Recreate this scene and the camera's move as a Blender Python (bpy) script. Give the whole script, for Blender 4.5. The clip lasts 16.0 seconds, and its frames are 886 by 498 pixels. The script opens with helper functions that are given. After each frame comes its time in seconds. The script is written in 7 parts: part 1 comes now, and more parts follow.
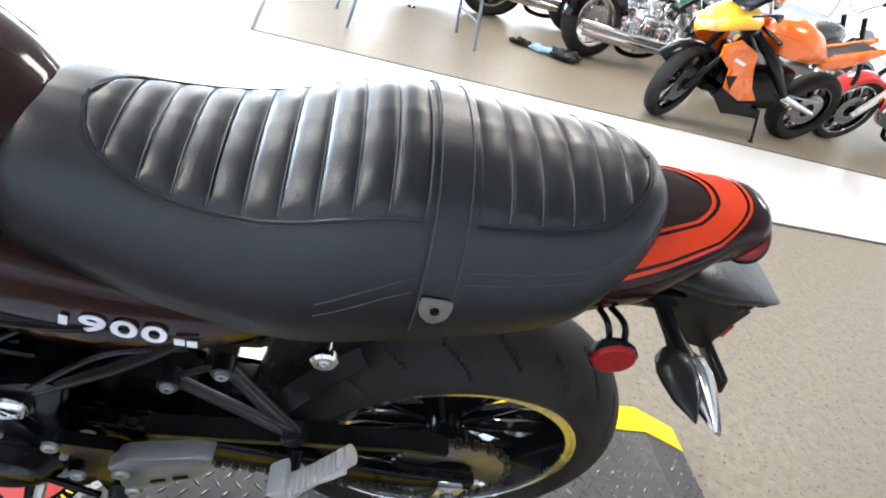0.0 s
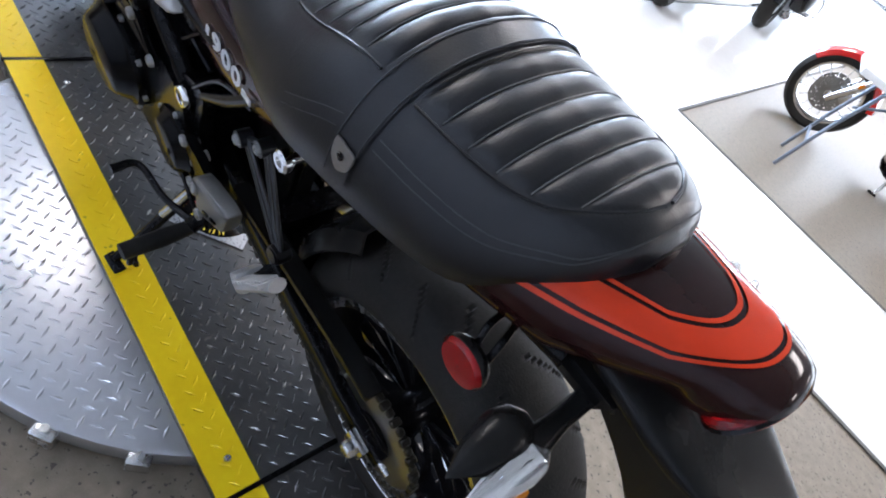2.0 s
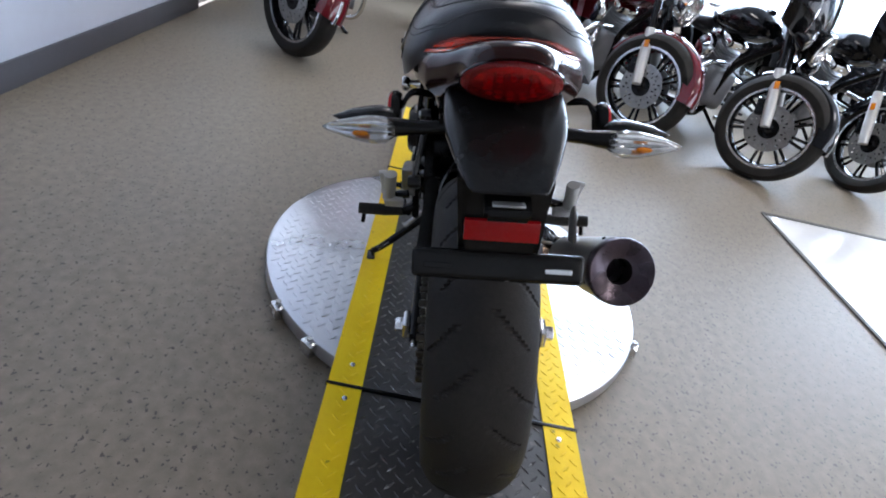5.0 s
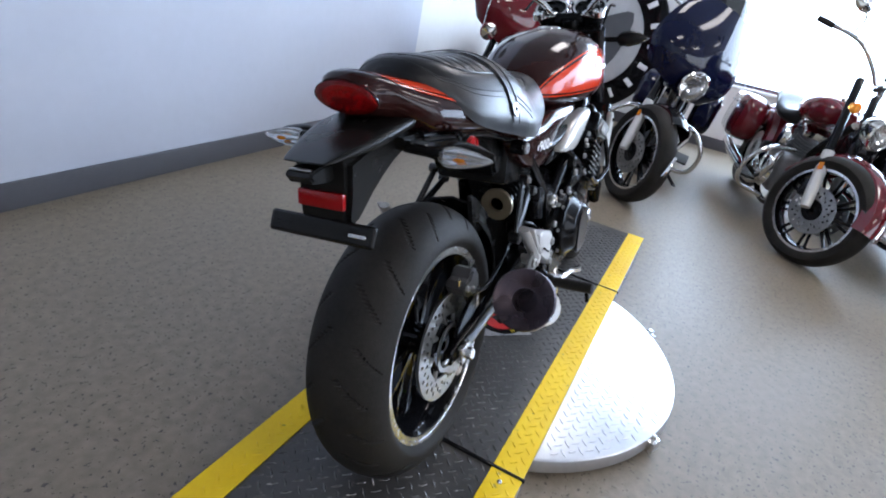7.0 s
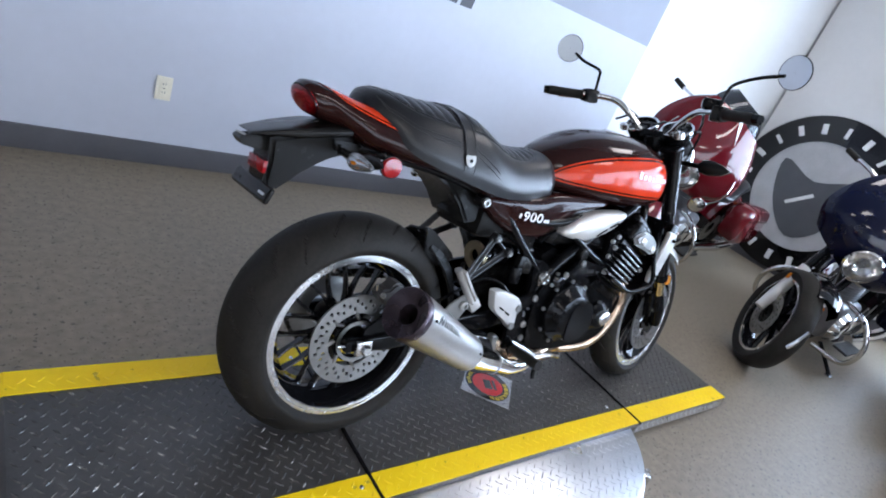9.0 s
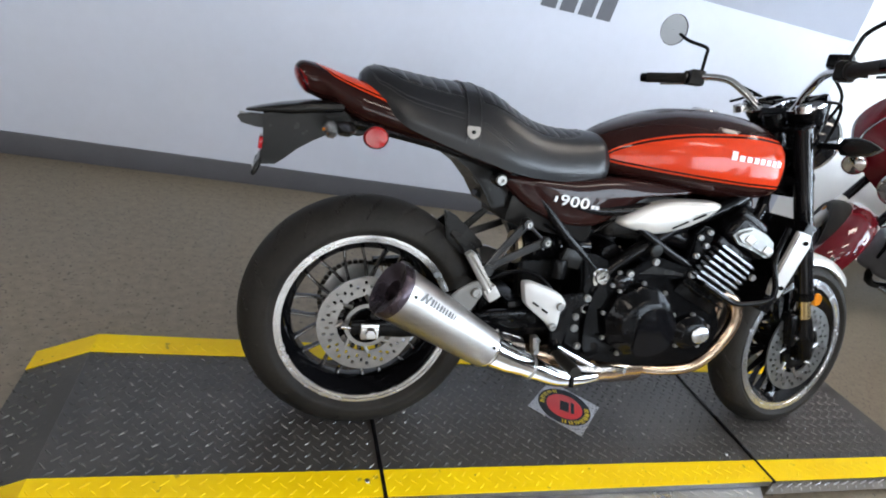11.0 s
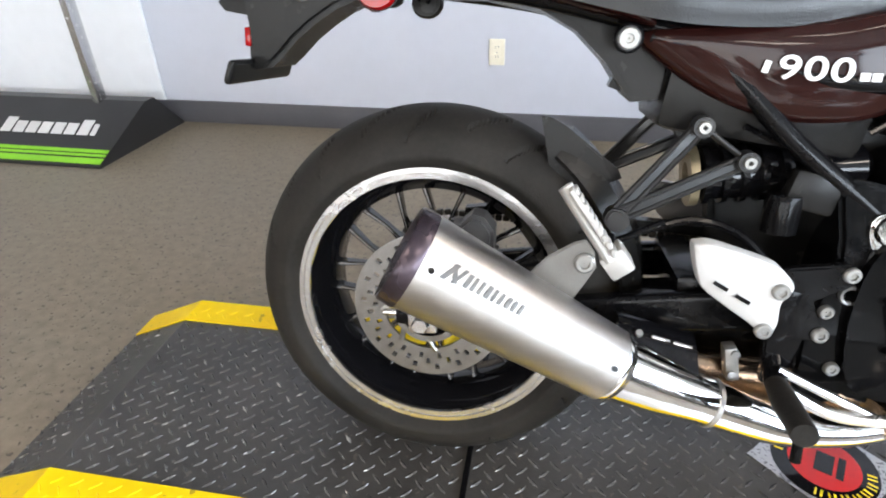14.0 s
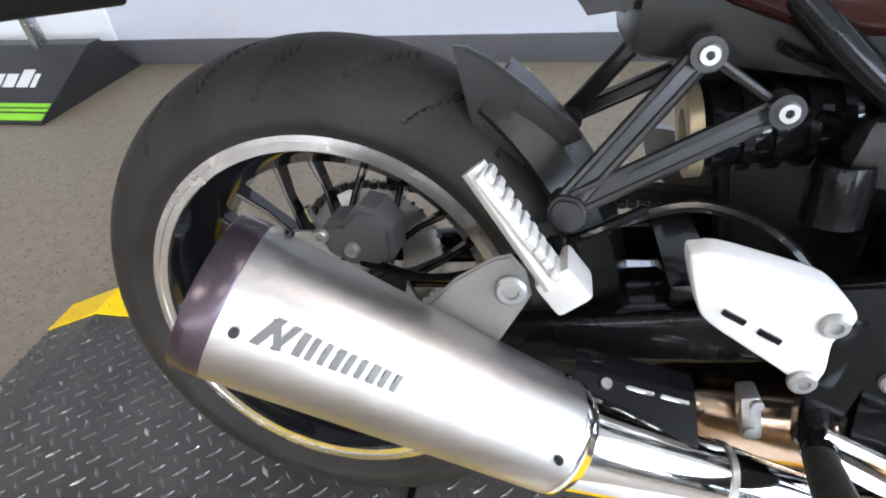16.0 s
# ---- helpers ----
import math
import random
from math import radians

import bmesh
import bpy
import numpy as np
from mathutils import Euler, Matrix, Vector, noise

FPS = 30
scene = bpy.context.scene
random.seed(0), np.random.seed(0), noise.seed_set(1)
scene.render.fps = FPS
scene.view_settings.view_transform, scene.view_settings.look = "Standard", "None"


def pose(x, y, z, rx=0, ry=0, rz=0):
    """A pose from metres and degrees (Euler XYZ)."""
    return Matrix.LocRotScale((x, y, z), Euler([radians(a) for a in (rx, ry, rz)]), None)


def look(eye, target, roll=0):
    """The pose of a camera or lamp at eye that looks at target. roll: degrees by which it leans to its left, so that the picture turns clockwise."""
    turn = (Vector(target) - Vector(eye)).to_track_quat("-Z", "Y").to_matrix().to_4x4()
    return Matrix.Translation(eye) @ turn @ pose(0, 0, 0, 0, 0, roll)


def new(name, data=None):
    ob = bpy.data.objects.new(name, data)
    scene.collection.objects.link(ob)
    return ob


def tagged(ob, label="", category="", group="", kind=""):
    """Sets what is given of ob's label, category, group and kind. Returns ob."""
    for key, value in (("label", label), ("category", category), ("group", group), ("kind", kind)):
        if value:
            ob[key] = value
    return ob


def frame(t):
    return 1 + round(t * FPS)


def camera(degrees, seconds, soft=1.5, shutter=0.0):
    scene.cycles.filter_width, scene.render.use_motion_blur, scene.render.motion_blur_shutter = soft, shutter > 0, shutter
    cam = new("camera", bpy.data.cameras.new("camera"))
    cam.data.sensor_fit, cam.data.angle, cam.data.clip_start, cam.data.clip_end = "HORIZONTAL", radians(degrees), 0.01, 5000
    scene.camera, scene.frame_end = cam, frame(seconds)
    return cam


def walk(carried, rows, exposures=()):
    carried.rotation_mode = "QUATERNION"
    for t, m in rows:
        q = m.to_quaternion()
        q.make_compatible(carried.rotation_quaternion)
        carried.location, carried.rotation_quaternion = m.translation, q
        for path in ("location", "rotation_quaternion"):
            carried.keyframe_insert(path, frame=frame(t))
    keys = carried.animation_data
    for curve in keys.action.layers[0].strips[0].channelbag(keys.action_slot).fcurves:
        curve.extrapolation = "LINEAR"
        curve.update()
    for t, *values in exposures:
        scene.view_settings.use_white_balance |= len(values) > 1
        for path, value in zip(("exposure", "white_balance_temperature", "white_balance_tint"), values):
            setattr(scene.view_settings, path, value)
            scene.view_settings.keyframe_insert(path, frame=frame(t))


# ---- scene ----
LEAN, AXLE, BIKE_YAW = 10.8, 0.3195, 0.9
DECK = 0.081                      # top of the mat on the turntable above the floor
cam = camera(75.7, 16.0, soft=1.9)
PATH = [
    (0, (0.283, 0.728, 1.226), (-0.13, -0.798, 0.172), 18.7),
    (0.5, (0.213, 0.72, 1.24), (0.053, -0.803, 0.115), 26.5),
    (1, (0.12, 0.712, 1.226), (0.319, -0.756, 0.036), 33.1),
    (1.5, (0.001, 0.683, 1.22), (0.418, -0.707, -0.007), 35.3),
    (2, (-0.139, 0.638, 1.225), (0.483, -0.636, -0.04), 36.3),
    (2.5, (-0.28, 0.606, 1.21), (0.597, -0.544, -0.022), 32.2),
    (3, (-0.425, 0.571, 1.21), (0.705, -0.396, 0.027), 29.8),
    (3.5, (-0.543, 0.503, 1.184), (0.769, -0.305, 0.072), 24.7),
    (4, (-0.661, 0.417, 1.158), (0.774, -0.179, 0.065), 20.4),
    (4.5, (-0.78, 0.339, 1.129), (0.776, -0.025, 0.102), 15.4),
    (5, (-0.892, 0.251, 1.132), (0.706, 0.098, 0.116), 16.0),
    (5.2, (-0.928, 0.205, 1.139), (0.687, 0.113, 0.142), 15.5),
    (7.3, (-1.012, -0.497, 1.177), (0.533, 0.244, 0.356), 13.9),
    (7.5, (-0.969, -0.562, 1.178), (0.567, 0.213, 0.372), 16.0),
    (8, (-0.864, -0.718, 1.208), (0.64, 0.147, 0.434), 20.2),
    (8.5, (-0.791, -0.852, 1.234), (0.583, 0.234, 0.498), 22.2),
    (8.7, (-0.788, -0.935, 1.264), (0.509, 0.245, 0.532), 22.7),
    (10.8, (-0.296, -1.217, 1.211), (0.371, 0.403, 0.475), 13.8),
    (11, (-0.254, -1.244, 1.214), (0.296, 0.402, 0.441), 13.7),
    (11.5, (-0.176, -1.243, 1.179), (0.162, 0.435, 0.354), 10.1),
    (12, (-0.072, -1.165, 1.144), (0.093, 0.5, 0.243), 7.8),
    (12.5, (0.009, -1.065, 1.107), (0.055, 0.595, 0.184), 4.9),
    (13, (0.068, -0.975, 1.063), (0.011, 0.675, 0.123), 3.2),
    (13.5, (0.142, -0.859, 1.025), (-0.065, 0.775, 0.079), 0.7),
    (14, (0.181, -0.76, 0.975), (-0.155, 0.834, -0.004), -1.4),
    (14.5, (0.195, -0.665, 0.925), (-0.247, 0.872, -0.1), -3.2),
    (15, (0.213, -0.576, 0.886), (-0.286, 0.894, -0.209), -4.6),
    (15.5, (0.237, -0.511, 0.873), (-0.255, 0.913, -0.285), -6.2),
    (16, (0.271, -0.457, 0.889), (-0.124, 0.987, -0.28), -5.9),
]
EXPOSURE = [(0, 1.8, 6900, 13), (0.5, 1.5, 6850, 14), (1.5, 1.08, 6600, 17), (3, 1.04, 6450, 18), (5, 0.74, 6450, 18), (7.5, 0.5, 6350, 17), (8.7, 0.48, 6350, 17), (11, 0.52, 7250, 15), (13, 0.88, 7700, 14), (14.5, 1.27, 7350, 17), (16, 1.36, 7050, 17)]
walk(cam, [(t, look(eye, target, roll)) for t, eye, target, roll in PATH], EXPOSURE)

# ---- world, sun, light ----
world = bpy.data.worlds.new("sky")
world.use_nodes = True
scene.world = world
wn = world.node_tree.nodes
sky = wn.new("ShaderNodeTexSky")
sky.sky_type, sky.sun_disc = "NISHITA", False
sky.sun_elevation, sky.sun_rotation = radians(55), radians(-55)
world.node_tree.links.new(sky.outputs[0], wn["Background"].inputs[0])
wn["Background"].inputs[1].default_value = 0.15


def sun_lamp():
    data = bpy.data.lights.new("sun", "SUN")
    data.energy, data.angle, data.color = 4.0, radians(0.6), (1.0, 0.95, 0.88)
    ob = new("sun", data)
    ob.matrix_world = look((-20, 14, 36), (0, 0, 0))
    return ob


def area_lamp(name, eye, target, sx, sy, power, color=(1, 1, 1)):
    data = bpy.data.lights.new(name, "AREA")
    data.shape, data.size, data.size_y, data.energy, data.color = "RECTANGLE", sx, sy, power, color
    ob = new(name, data)
    ob.matrix_world = look(eye, target)
    return ob


sun_lamp()
ROOM_W, ROOM_E, ROOM_S, ROOM_N, ROOM_H = -8.0, 5.6, -9.5, 1.938, 3.4
area_lamp("window_light", (ROOM_E - 0.12, -4.7, 1.75), (0, -4.2, 0.6), 9.0, 2.3, 660, (0.62, 0.80, 1.0))
# added lamp, stands for daylight from an unseen shop front to the south
area_lamp("shopfront_light", (-1.5, ROOM_S + 0.15, 1.75), (-1.5, 0, 0.7), 10.0, 2.3, 220, (0.80, 0.90, 1.0))


# ---- materials ----
def material(name, base, rough=0.5, metal=0.0, coat=0.0, vary=0.12, scale=6.0, bump=0.0, bscale=200.0, other=None, speck=None, spec=0.5, stretch=(1, 1, 1)):
    """Principled surface with colour variation at two scales and a fine relief. other: second colour; speck: (colour, scale, amount)."""
    m = bpy.data.materials.new(name)
    m.use_nodes = True
    n, l = m.node_tree.nodes, m.node_tree.links
    p = n["Principled BSDF"]
    p.inputs["Metallic"].default_value = metal
    p.inputs["Coat Weight"].default_value = coat
    p.inputs["Coat Roughness"].default_value = 0.04
    p.inputs["Specular IOR Level"].default_value = spec
    tc = n.new("ShaderNodeTexCoord")
    mp = n.new("ShaderNodeMapping")
    mp.inputs["Scale"].default_value = stretch
    l.new(tc.outputs["Object"], mp.inputs["Vector"])
    big, fine = n.new("ShaderNodeTexNoise"), n.new("ShaderNodeTexNoise")
    big.inputs["Scale"].default_value, big.inputs["Detail"].default_value = scale, 5
    fine.inputs["Scale"].default_value, fine.inputs["Detail"].default_value = scale * 14, 3
    for t in (big, fine):
        l.new(mp.outputs[0], t.inputs["Vector"])
    add = n.new("ShaderNodeMath")
    add.operation = "MULTIPLY_ADD"
    add.inputs[1].default_value = 0.4
    l.new(fine.outputs[0], add.inputs[0])
    l.new(big.outputs[0], add.inputs[2])
    ramp = n.new("ShaderNodeValToRGB")
    ramp.color_ramp.elements[0].position, ramp.color_ramp.elements[1].position = 0.45, 0.95
    dark = tuple(c * (1 - vary) for c in base)
    light = other or tuple(min(1, c * (1 + vary)) for c in base)
    ramp.color_ramp.elements[0].color, ramp.color_ramp.elements[1].color = (*dark, 1), (*light, 1)
    l.new(add.outputs[0], ramp.inputs[0])
    out = ramp.outputs[0]
    if speck:
        col, sc, amount = speck
        sp = n.new("ShaderNodeTexNoise")
        sp.inputs["Scale"].default_value, sp.inputs["Detail"].default_value = sc, 2
        l.new(mp.outputs[0], sp.inputs["Vector"])
        cut = n.new("ShaderNodeMath")
        cut.operation = "GREATER_THAN"
        cut.inputs[1].default_value = amount
        l.new(sp.outputs[0], cut.inputs[0])
        mix = n.new("ShaderNodeMixRGB")
        mix.inputs[2].default_value = (*col, 1)
        l.new(cut.outputs[0], mix.inputs[0])
        l.new(out, mix.inputs[1])
        out = mix.outputs[0]
    l.new(out, p.inputs["Base Color"])
    rr = n.new("ShaderNodeMapRange")
    rr.inputs[3].default_value, rr.inputs[4].default_value = max(0.02, rough * 0.8), min(1, rough * 1.2)
    l.new(big.outputs[0], rr.inputs[0])
    l.new(rr.outputs[0], p.inputs["Roughness"])
    if bump:
        bn = n.new("ShaderNodeTexNoise")
        bn.inputs["Scale"].default_value, bn.inputs["Detail"].default_value = bscale, 4
        l.new(mp.outputs[0], bn.inputs["Vector"])
        b = n.new("ShaderNodeBump")
        b.inputs["Strength"].default_value, b.inputs["Distance"].default_value = bump, 0.002
        l.new(bn.outputs[0], b.inputs["Height"])
        l.new(b.outputs[0], p.inputs["Normal"])
    return m


def glowing(name, color, strength):
    m = bpy.data.materials.new(name)
    m.use_nodes = True
    p = m.node_tree.nodes["Principled BSDF"]
    p.inputs["Base Color"].default_value = (*color, 1)
    p.inputs["Emission Color"].default_value = (*color, 1)
    p.inputs["Emission Strength"].default_value = strength
    return m


def glassy(name, color, rough=0.02, ior=1.45, weight=1.0):
    m = bpy.data.materials.new(name)
    m.use_nodes = True
    p = m.node_tree.nodes["Principled BSDF"]
    p.inputs["Base Color"].default_value = (*color, 1)
    p.inputs["Roughness"].default_value = rough
    p.inputs["IOR"].default_value = ior
    p.inputs["Transmission Weight"].default_value = weight
    return m


BROWN = material("dark_brown_lacquer", (0.020, 0.0058, 0.0048), 0.16, coat=0.35, vary=0.2, spec=0.06)
ORANGE = material("orange_lacquer", (0.57, 0.040, 0.010), 0.14, coat=0.25, vary=0.08, spec=0.12)
LEATHER = material("black_seat_vinyl", (0.0065, 0.0068, 0.0080), 0.33, vary=0.25, bump=0.15, bscale=420, spec=0.40)
RIB_SEAM = material("pale_rib_seam", (0.10, 0.10, 0.10), 0.6)
THREAD = material("grey_thread", (0.035, 0.035, 0.038), 0.7)
RUBBER = material("tyre_rubber", (0.016, 0.0148, 0.0136), 0.62, vary=0.25, scale=9, bump=0.3, bscale=300, other=(0.028, 0.0255, 0.0225), spec=0.15)
BLACK = material("black_painted_metal", (0.004, 0.004, 0.0045), 0.20, vary=0.25, scale=12, bump=0.04, spec=0.08, coat=0.15)
CASTING = material("satin_black_casting", (0.004, 0.004, 0.0045), 0.30, vary=0.2, scale=14, bump=0.04, spec=0.45, coat=0.15)
PLASTIC = material("black_textured_plastic", (0.009, 0.0088, 0.0085), 0.26, vary=0.2, scale=14, bump=0.10, bscale=500, spec=0.20)
GLOSS = material("gloss_black_lacquer", (0.005, 0.005, 0.006), 0.12, coat=0.5, spec=0.06)
ENGINE = material("engine_black", (0.003, 0.003, 0.0034), 0.20, vary=0.3, scale=16, bump=0.06, bscale=350, spec=0.06, coat=0.12)
STEEL = material("brushed_titanium", (0.42, 0.405, 0.385), 0.38, 1.0, vary=0.08, scale=10, bump=0.06, bscale=160, stretch=(1, 14, 14))
CHROME = material("polished_steel", (0.72, 0.71, 0.69), 0.09, 1.0, vary=0.06)
BRONZE = material("heat_tinted_steel", (0.46, 0.30, 0.20), 0.2, 1.0, vary=0.25, scale=14, other=(0.6, 0.46, 0.34))
ALLOY = material("machined_aluminium", (0.66, 0.66, 0.66), 0.26, 1.0, vary=0.08, scale=30)
SILVER = material("silver_paint", (0.62, 0.61, 0.58), 0.3, 0.35, coat=0.4, vary=0.05)
WHITE = material("white_paint", (0.70, 0.70, 0.69), 0.4, vary=0.06)
SPOKE_EDGE = material("dark_machined_edge", (0.30, 0.30, 0.30), 0.22, 1.0, vary=0.1, scale=30)
CAST = material("cast_alloy", (0.30, 0.30, 0.29), 0.34, 0.7, vary=0.1, scale=30)
BOWL = material("lamp_bowl", (0.80, 0.80, 0.79), 0.07, 1.0, vary=0.05, scale=40)
PEG = material("satin_peg_alloy", (0.42, 0.41, 0.39), 0.45, 0.25, vary=0.08, scale=30)
BRACKET = material("dull_bracket_steel", (0.17, 0.165, 0.155), 0.38, 0.6, vary=0.12, scale=24)
CALIPER = material("grey_caliper_paint", (0.07, 0.07, 0.072), 0.42, 0.3, vary=0.15, scale=20)
DISC = material("brake_disc_steel", (0.31, 0.305, 0.295), 0.32, 1.0, vary=0.15, scale=40)
BURNT = material("purple_burnt_tip", (0.06, 0.045, 0.055), 0.28, 0.7, vary=0.3, scale=20)
RED_LENS = glassy("red_lens", (0.50, 0.004, 0.006), 0.08, 1.45, 0.45)
TAIL_LENS = glassy("tail_lens", (0.78, 0.010, 0.012), 0.03, 1.45, 0.85)
AMBER_LENS = glassy("amber_lens", (0.9, 0.28, 0.02), 0.06, 1.45, 0.4)
CLEAR = glassy("clear_lens", (0.97, 0.97, 0.97), 0.02, 1.35, 0.9)
GLASS = glassy("window_glass", (0.95, 0.98, 1.0), 0.0, 1.45, 1.0)
MIRROR = material("mirror_glass", (0.85, 0.87, 0.88), 0.02, 1.0, vary=0.0)
CARPET = material("floor_tan_speckled", (0.20, 0.160, 0.110), 0.47, vary=0.2, scale=30, bump=0.2, bscale=190, other=(0.245, 0.202, 0.148), speck=((0.078, 0.062, 0.046), 72, 0.645))
CEILING = material("ceiling_grey", (0.36, 0.36, 0.36), 0.8, vary=0.05, scale=1.5)
TILE = material("floor_white_polished", (0.74, 0.73, 0.70), 0.14, vary=0.05, scale=0.9, coat=0.4)
WALL = material("wall_blue_grey", (0.50, 0.53, 0.60), 0.6, vary=0.04, scale=1.5, bump=0.08, bscale=260)
WALL_WHITE = material("wall_white", (0.72, 0.72, 0.71), 0.6, vary=0.04, scale=1.5, bump=0.08, bscale=260)
WALL_BAND = material("wall_grey_band", (0.26, 0.28, 0.33), 0.6, vary=0.04)
SKIRT = material("vinyl_skirting", (0.075, 0.075, 0.085), 0.5, vary=0.1)
SEAM = material("floor_joint", (0.09, 0.085, 0.075), 0.7)
YELLOW = material("safety_yellow", (0.92, 0.58, 0.006), 0.4, vary=0.08, scale=5, other=(0.95, 0.66, 0.010), speck=((0.50, 0.33, 0.02), 38, 0.71), spec=0.2)
FLANGE = material("galvanised_flange", (0.36, 0.35, 0.33), 0.42, 0.6, vary=0.15, scale=9)
MAT_BLACK = material("black_deck_paint", (0.046, 0.043, 0.040), 0.40, vary=0.35, scale=6, bump=0.2, speck=((0.10, 0.09, 0.075), 60, 0.68))
# paler tone and bright specks paint glints onto the relief bars
DECK_BAR = material("deck_relief_glints", (0.076, 0.074, 0.071), 0.25, 0.15, vary=0.5, scale=9, speck=((0.32, 0.31, 0.29), 26, 0.64))
TREAD = material("aluminium_tread_plate", (0.60, 0.61, 0.64), 0.29, 1.0, vary=0.10, scale=4, bump=0.05, bscale=60)


# ---- mesh helpers ----
def part(name, bm, mat, parent=None, label="", sharp=38, flat=False):
    me = bpy.data.meshes.new(name)
    bmesh.ops.recalc_face_normals(bm, faces=bm.faces)
    bm.to_mesh(me)
    bm.free()
    for m in (mat if isinstance(mat, (list, tuple)) else (mat,)):
        me.materials.append(m)
    if not flat:
        me.shade_smooth()
        me.set_sharp_from_angle(angle=radians(sharp))
    ob = new(name, me)
    if parent:
        ob.parent = parent
    if label:
        ob["label"] = label
    return ob


def shell(name, label, category, group="", kind=""):
    return tagged(new(name), label, category, group, kind)


def add_box(bm, center, size, rot=(0, 0, 0), bevel=0.0, seg=2):
    m = pose(*center, *rot) @ Matrix.Diagonal((*size, 1))
    vs = bmesh.ops.create_cube(bm, size=1, matrix=m)["verts"]
    if bevel:
        es = list({e for v in vs for e in v.link_edges})
        bmesh.ops.bevel(bm, geom=es, offset=bevel, segments=seg, affect="EDGES", profile=0.6)
    return bm


def box(center, size, rot=(0, 0, 0), bevel=0.0, seg=2):
    return add_box(bmesh.new(), center, size, rot, bevel, seg)


def loft(bm, rings, caps=True, closed=True):
    rows = [[bm.verts.new(v) for v in r] for r in rings]
    k = len(rows[0])
    for a, b in zip(rows, rows[1:]):
        for i in range(k if closed else k - 1):
            j = (i + 1) % k
            bm.faces.new((a[i], a[j], b[j], b[i]))
    if caps and closed:
        bm.faces.new(rows[0])
        bm.faces.new(rows[-1])
    return bm


def spline(pts, per=6):
    """Catmull-Rom through the points."""
    p = [Vector(q) for q in pts]
    if len(p) < 3:
        return p
    p = [2 * p[0] - p[1], *p, 2 * p[-1] - p[-2]]
    out = []
    for a, b, c, d in zip(p, p[1:], p[2:], p[3:]):
        for i in range(per):
            t = i / per
            out.append(0.5 * ((2 * b) + (c - a) * t + (2 * a - 5 * b + 4 * c - d) * t * t + (3 * b - a - 3 * c + d) * t ** 3))
    return out + [p[-2]]


def add_tube(bm, pts, r, seg=10, per=6, flat=1.0):
    """A round bar along a smooth line; r: a radius, or one a point."""
    line = spline(pts, per)
    rs = r if isinstance(r, (list, tuple)) else [r] * len(pts)
    rr = np.interp(np.linspace(0, len(pts) - 1, len(line)), range(len(pts)), rs)
    rings, side = [], None
    for i, q in enumerate(line):
        ahead = (line[min(i + 1, len(line) - 1)] - line[max(i - 1, 0)]).normalized()
        if side is None:
            side = ahead.cross(Vector((0, 0, 1)) if abs(ahead.z) < 0.9 else Vector((0, 1, 0))).normalized()
        side = (side - ahead * side.dot(ahead)).normalized()
        up = ahead.cross(side)
        rings.append([q + float(rr[i]) * (math.cos(a) * side + flat * math.sin(a) * up) for a in np.linspace(0, 2 * math.pi, seg, endpoint=False)])
    return loft(bm, rings)


def tube(pts, r, seg=10, per=6, flat=1.0):
    return add_tube(bmesh.new(), pts, r, seg, per, flat)


def rod(a, b, r, seg=12):
    return tube([a, b], r, seg)


def add_lathe(bm, profile, seg=48, center=(0, 0, 0), turn=None, closed=False):
    """Revolves (radius, along) round the local y axis."""
    m = Matrix.Translation(center) @ (turn or Matrix())
    rings = [[m @ Vector((r * math.cos(a), y, r * math.sin(a))) for r, y in profile] for a in np.linspace(0, 2 * math.pi, seg, endpoint=False)]
    rows = [[bm.verts.new(v) for v in r] for r in rings]
    k = len(profile)
    for i in range(seg):
        a, b = rows[i], rows[(i + 1) % seg]
        for j in range(k if closed else k - 1):
            bm.faces.new((a[j], a[(j + 1) % k], b[(j + 1) % k], b[j]))
    return bm


def lathe(profile, seg=48, center=(0, 0, 0), turn=None, closed=False):
    bm = add_lathe(bmesh.new(), profile, seg, center, turn, closed)
    bmesh.ops.remove_doubles(bm, verts=bm.verts, dist=1e-5)
    return bm


def aim(a, b):
    """A turn that lays the local y axis along a to b."""
    return (Vector(b) - Vector(a)).to_track_quat("Y", "Z").to_matrix().to_4x4()


def add_plate(bm, poly, y0, y1, bevel=0.0, hole=None):
    """A plate from a polygon of (x, z), between y0 and y1."""
    a = [bm.verts.new((x, y0, z)) for x, z in poly]
    b = [bm.verts.new((x, y1, z)) for x, z in poly]
    faces = [bm.faces.new(a), bm.faces.new(b)]
    for i in range(len(a)):
        j = (i + 1) % len(a)
        faces.append(bm.faces.new((a[i], a[j], b[j], b[i])))
    if bevel:
        es = list({e for f in faces[:2] for e in f.edges})
        bmesh.ops.recalc_face_normals(bm, faces=faces)
        bmesh.ops.bevel(bm, geom=es, offset=bevel, segments=2, affect="EDGES")
    return bm


def plate(poly, y0, y1, bevel=0.0):
    return add_plate(bmesh.new(), poly, y0, y1, bevel)


def smooth_poly(pts, per=5):
    """A closed smooth outline through 2D points."""
    n = len(pts)
    out = []
    for i in range(n):
        a, b, c, d = (np.array(pts[(i + k) % n], float) for k in (-1, 0, 1, 2))
        for j in range(per):
            t = j / per
            out.append(tuple(0.5 * ((2 * b) + (c - a) * t + (2 * a - 5 * b + 4 * c - d) * t * t + (3 * b - a - 3 * c + d) * t ** 3)))
    return out


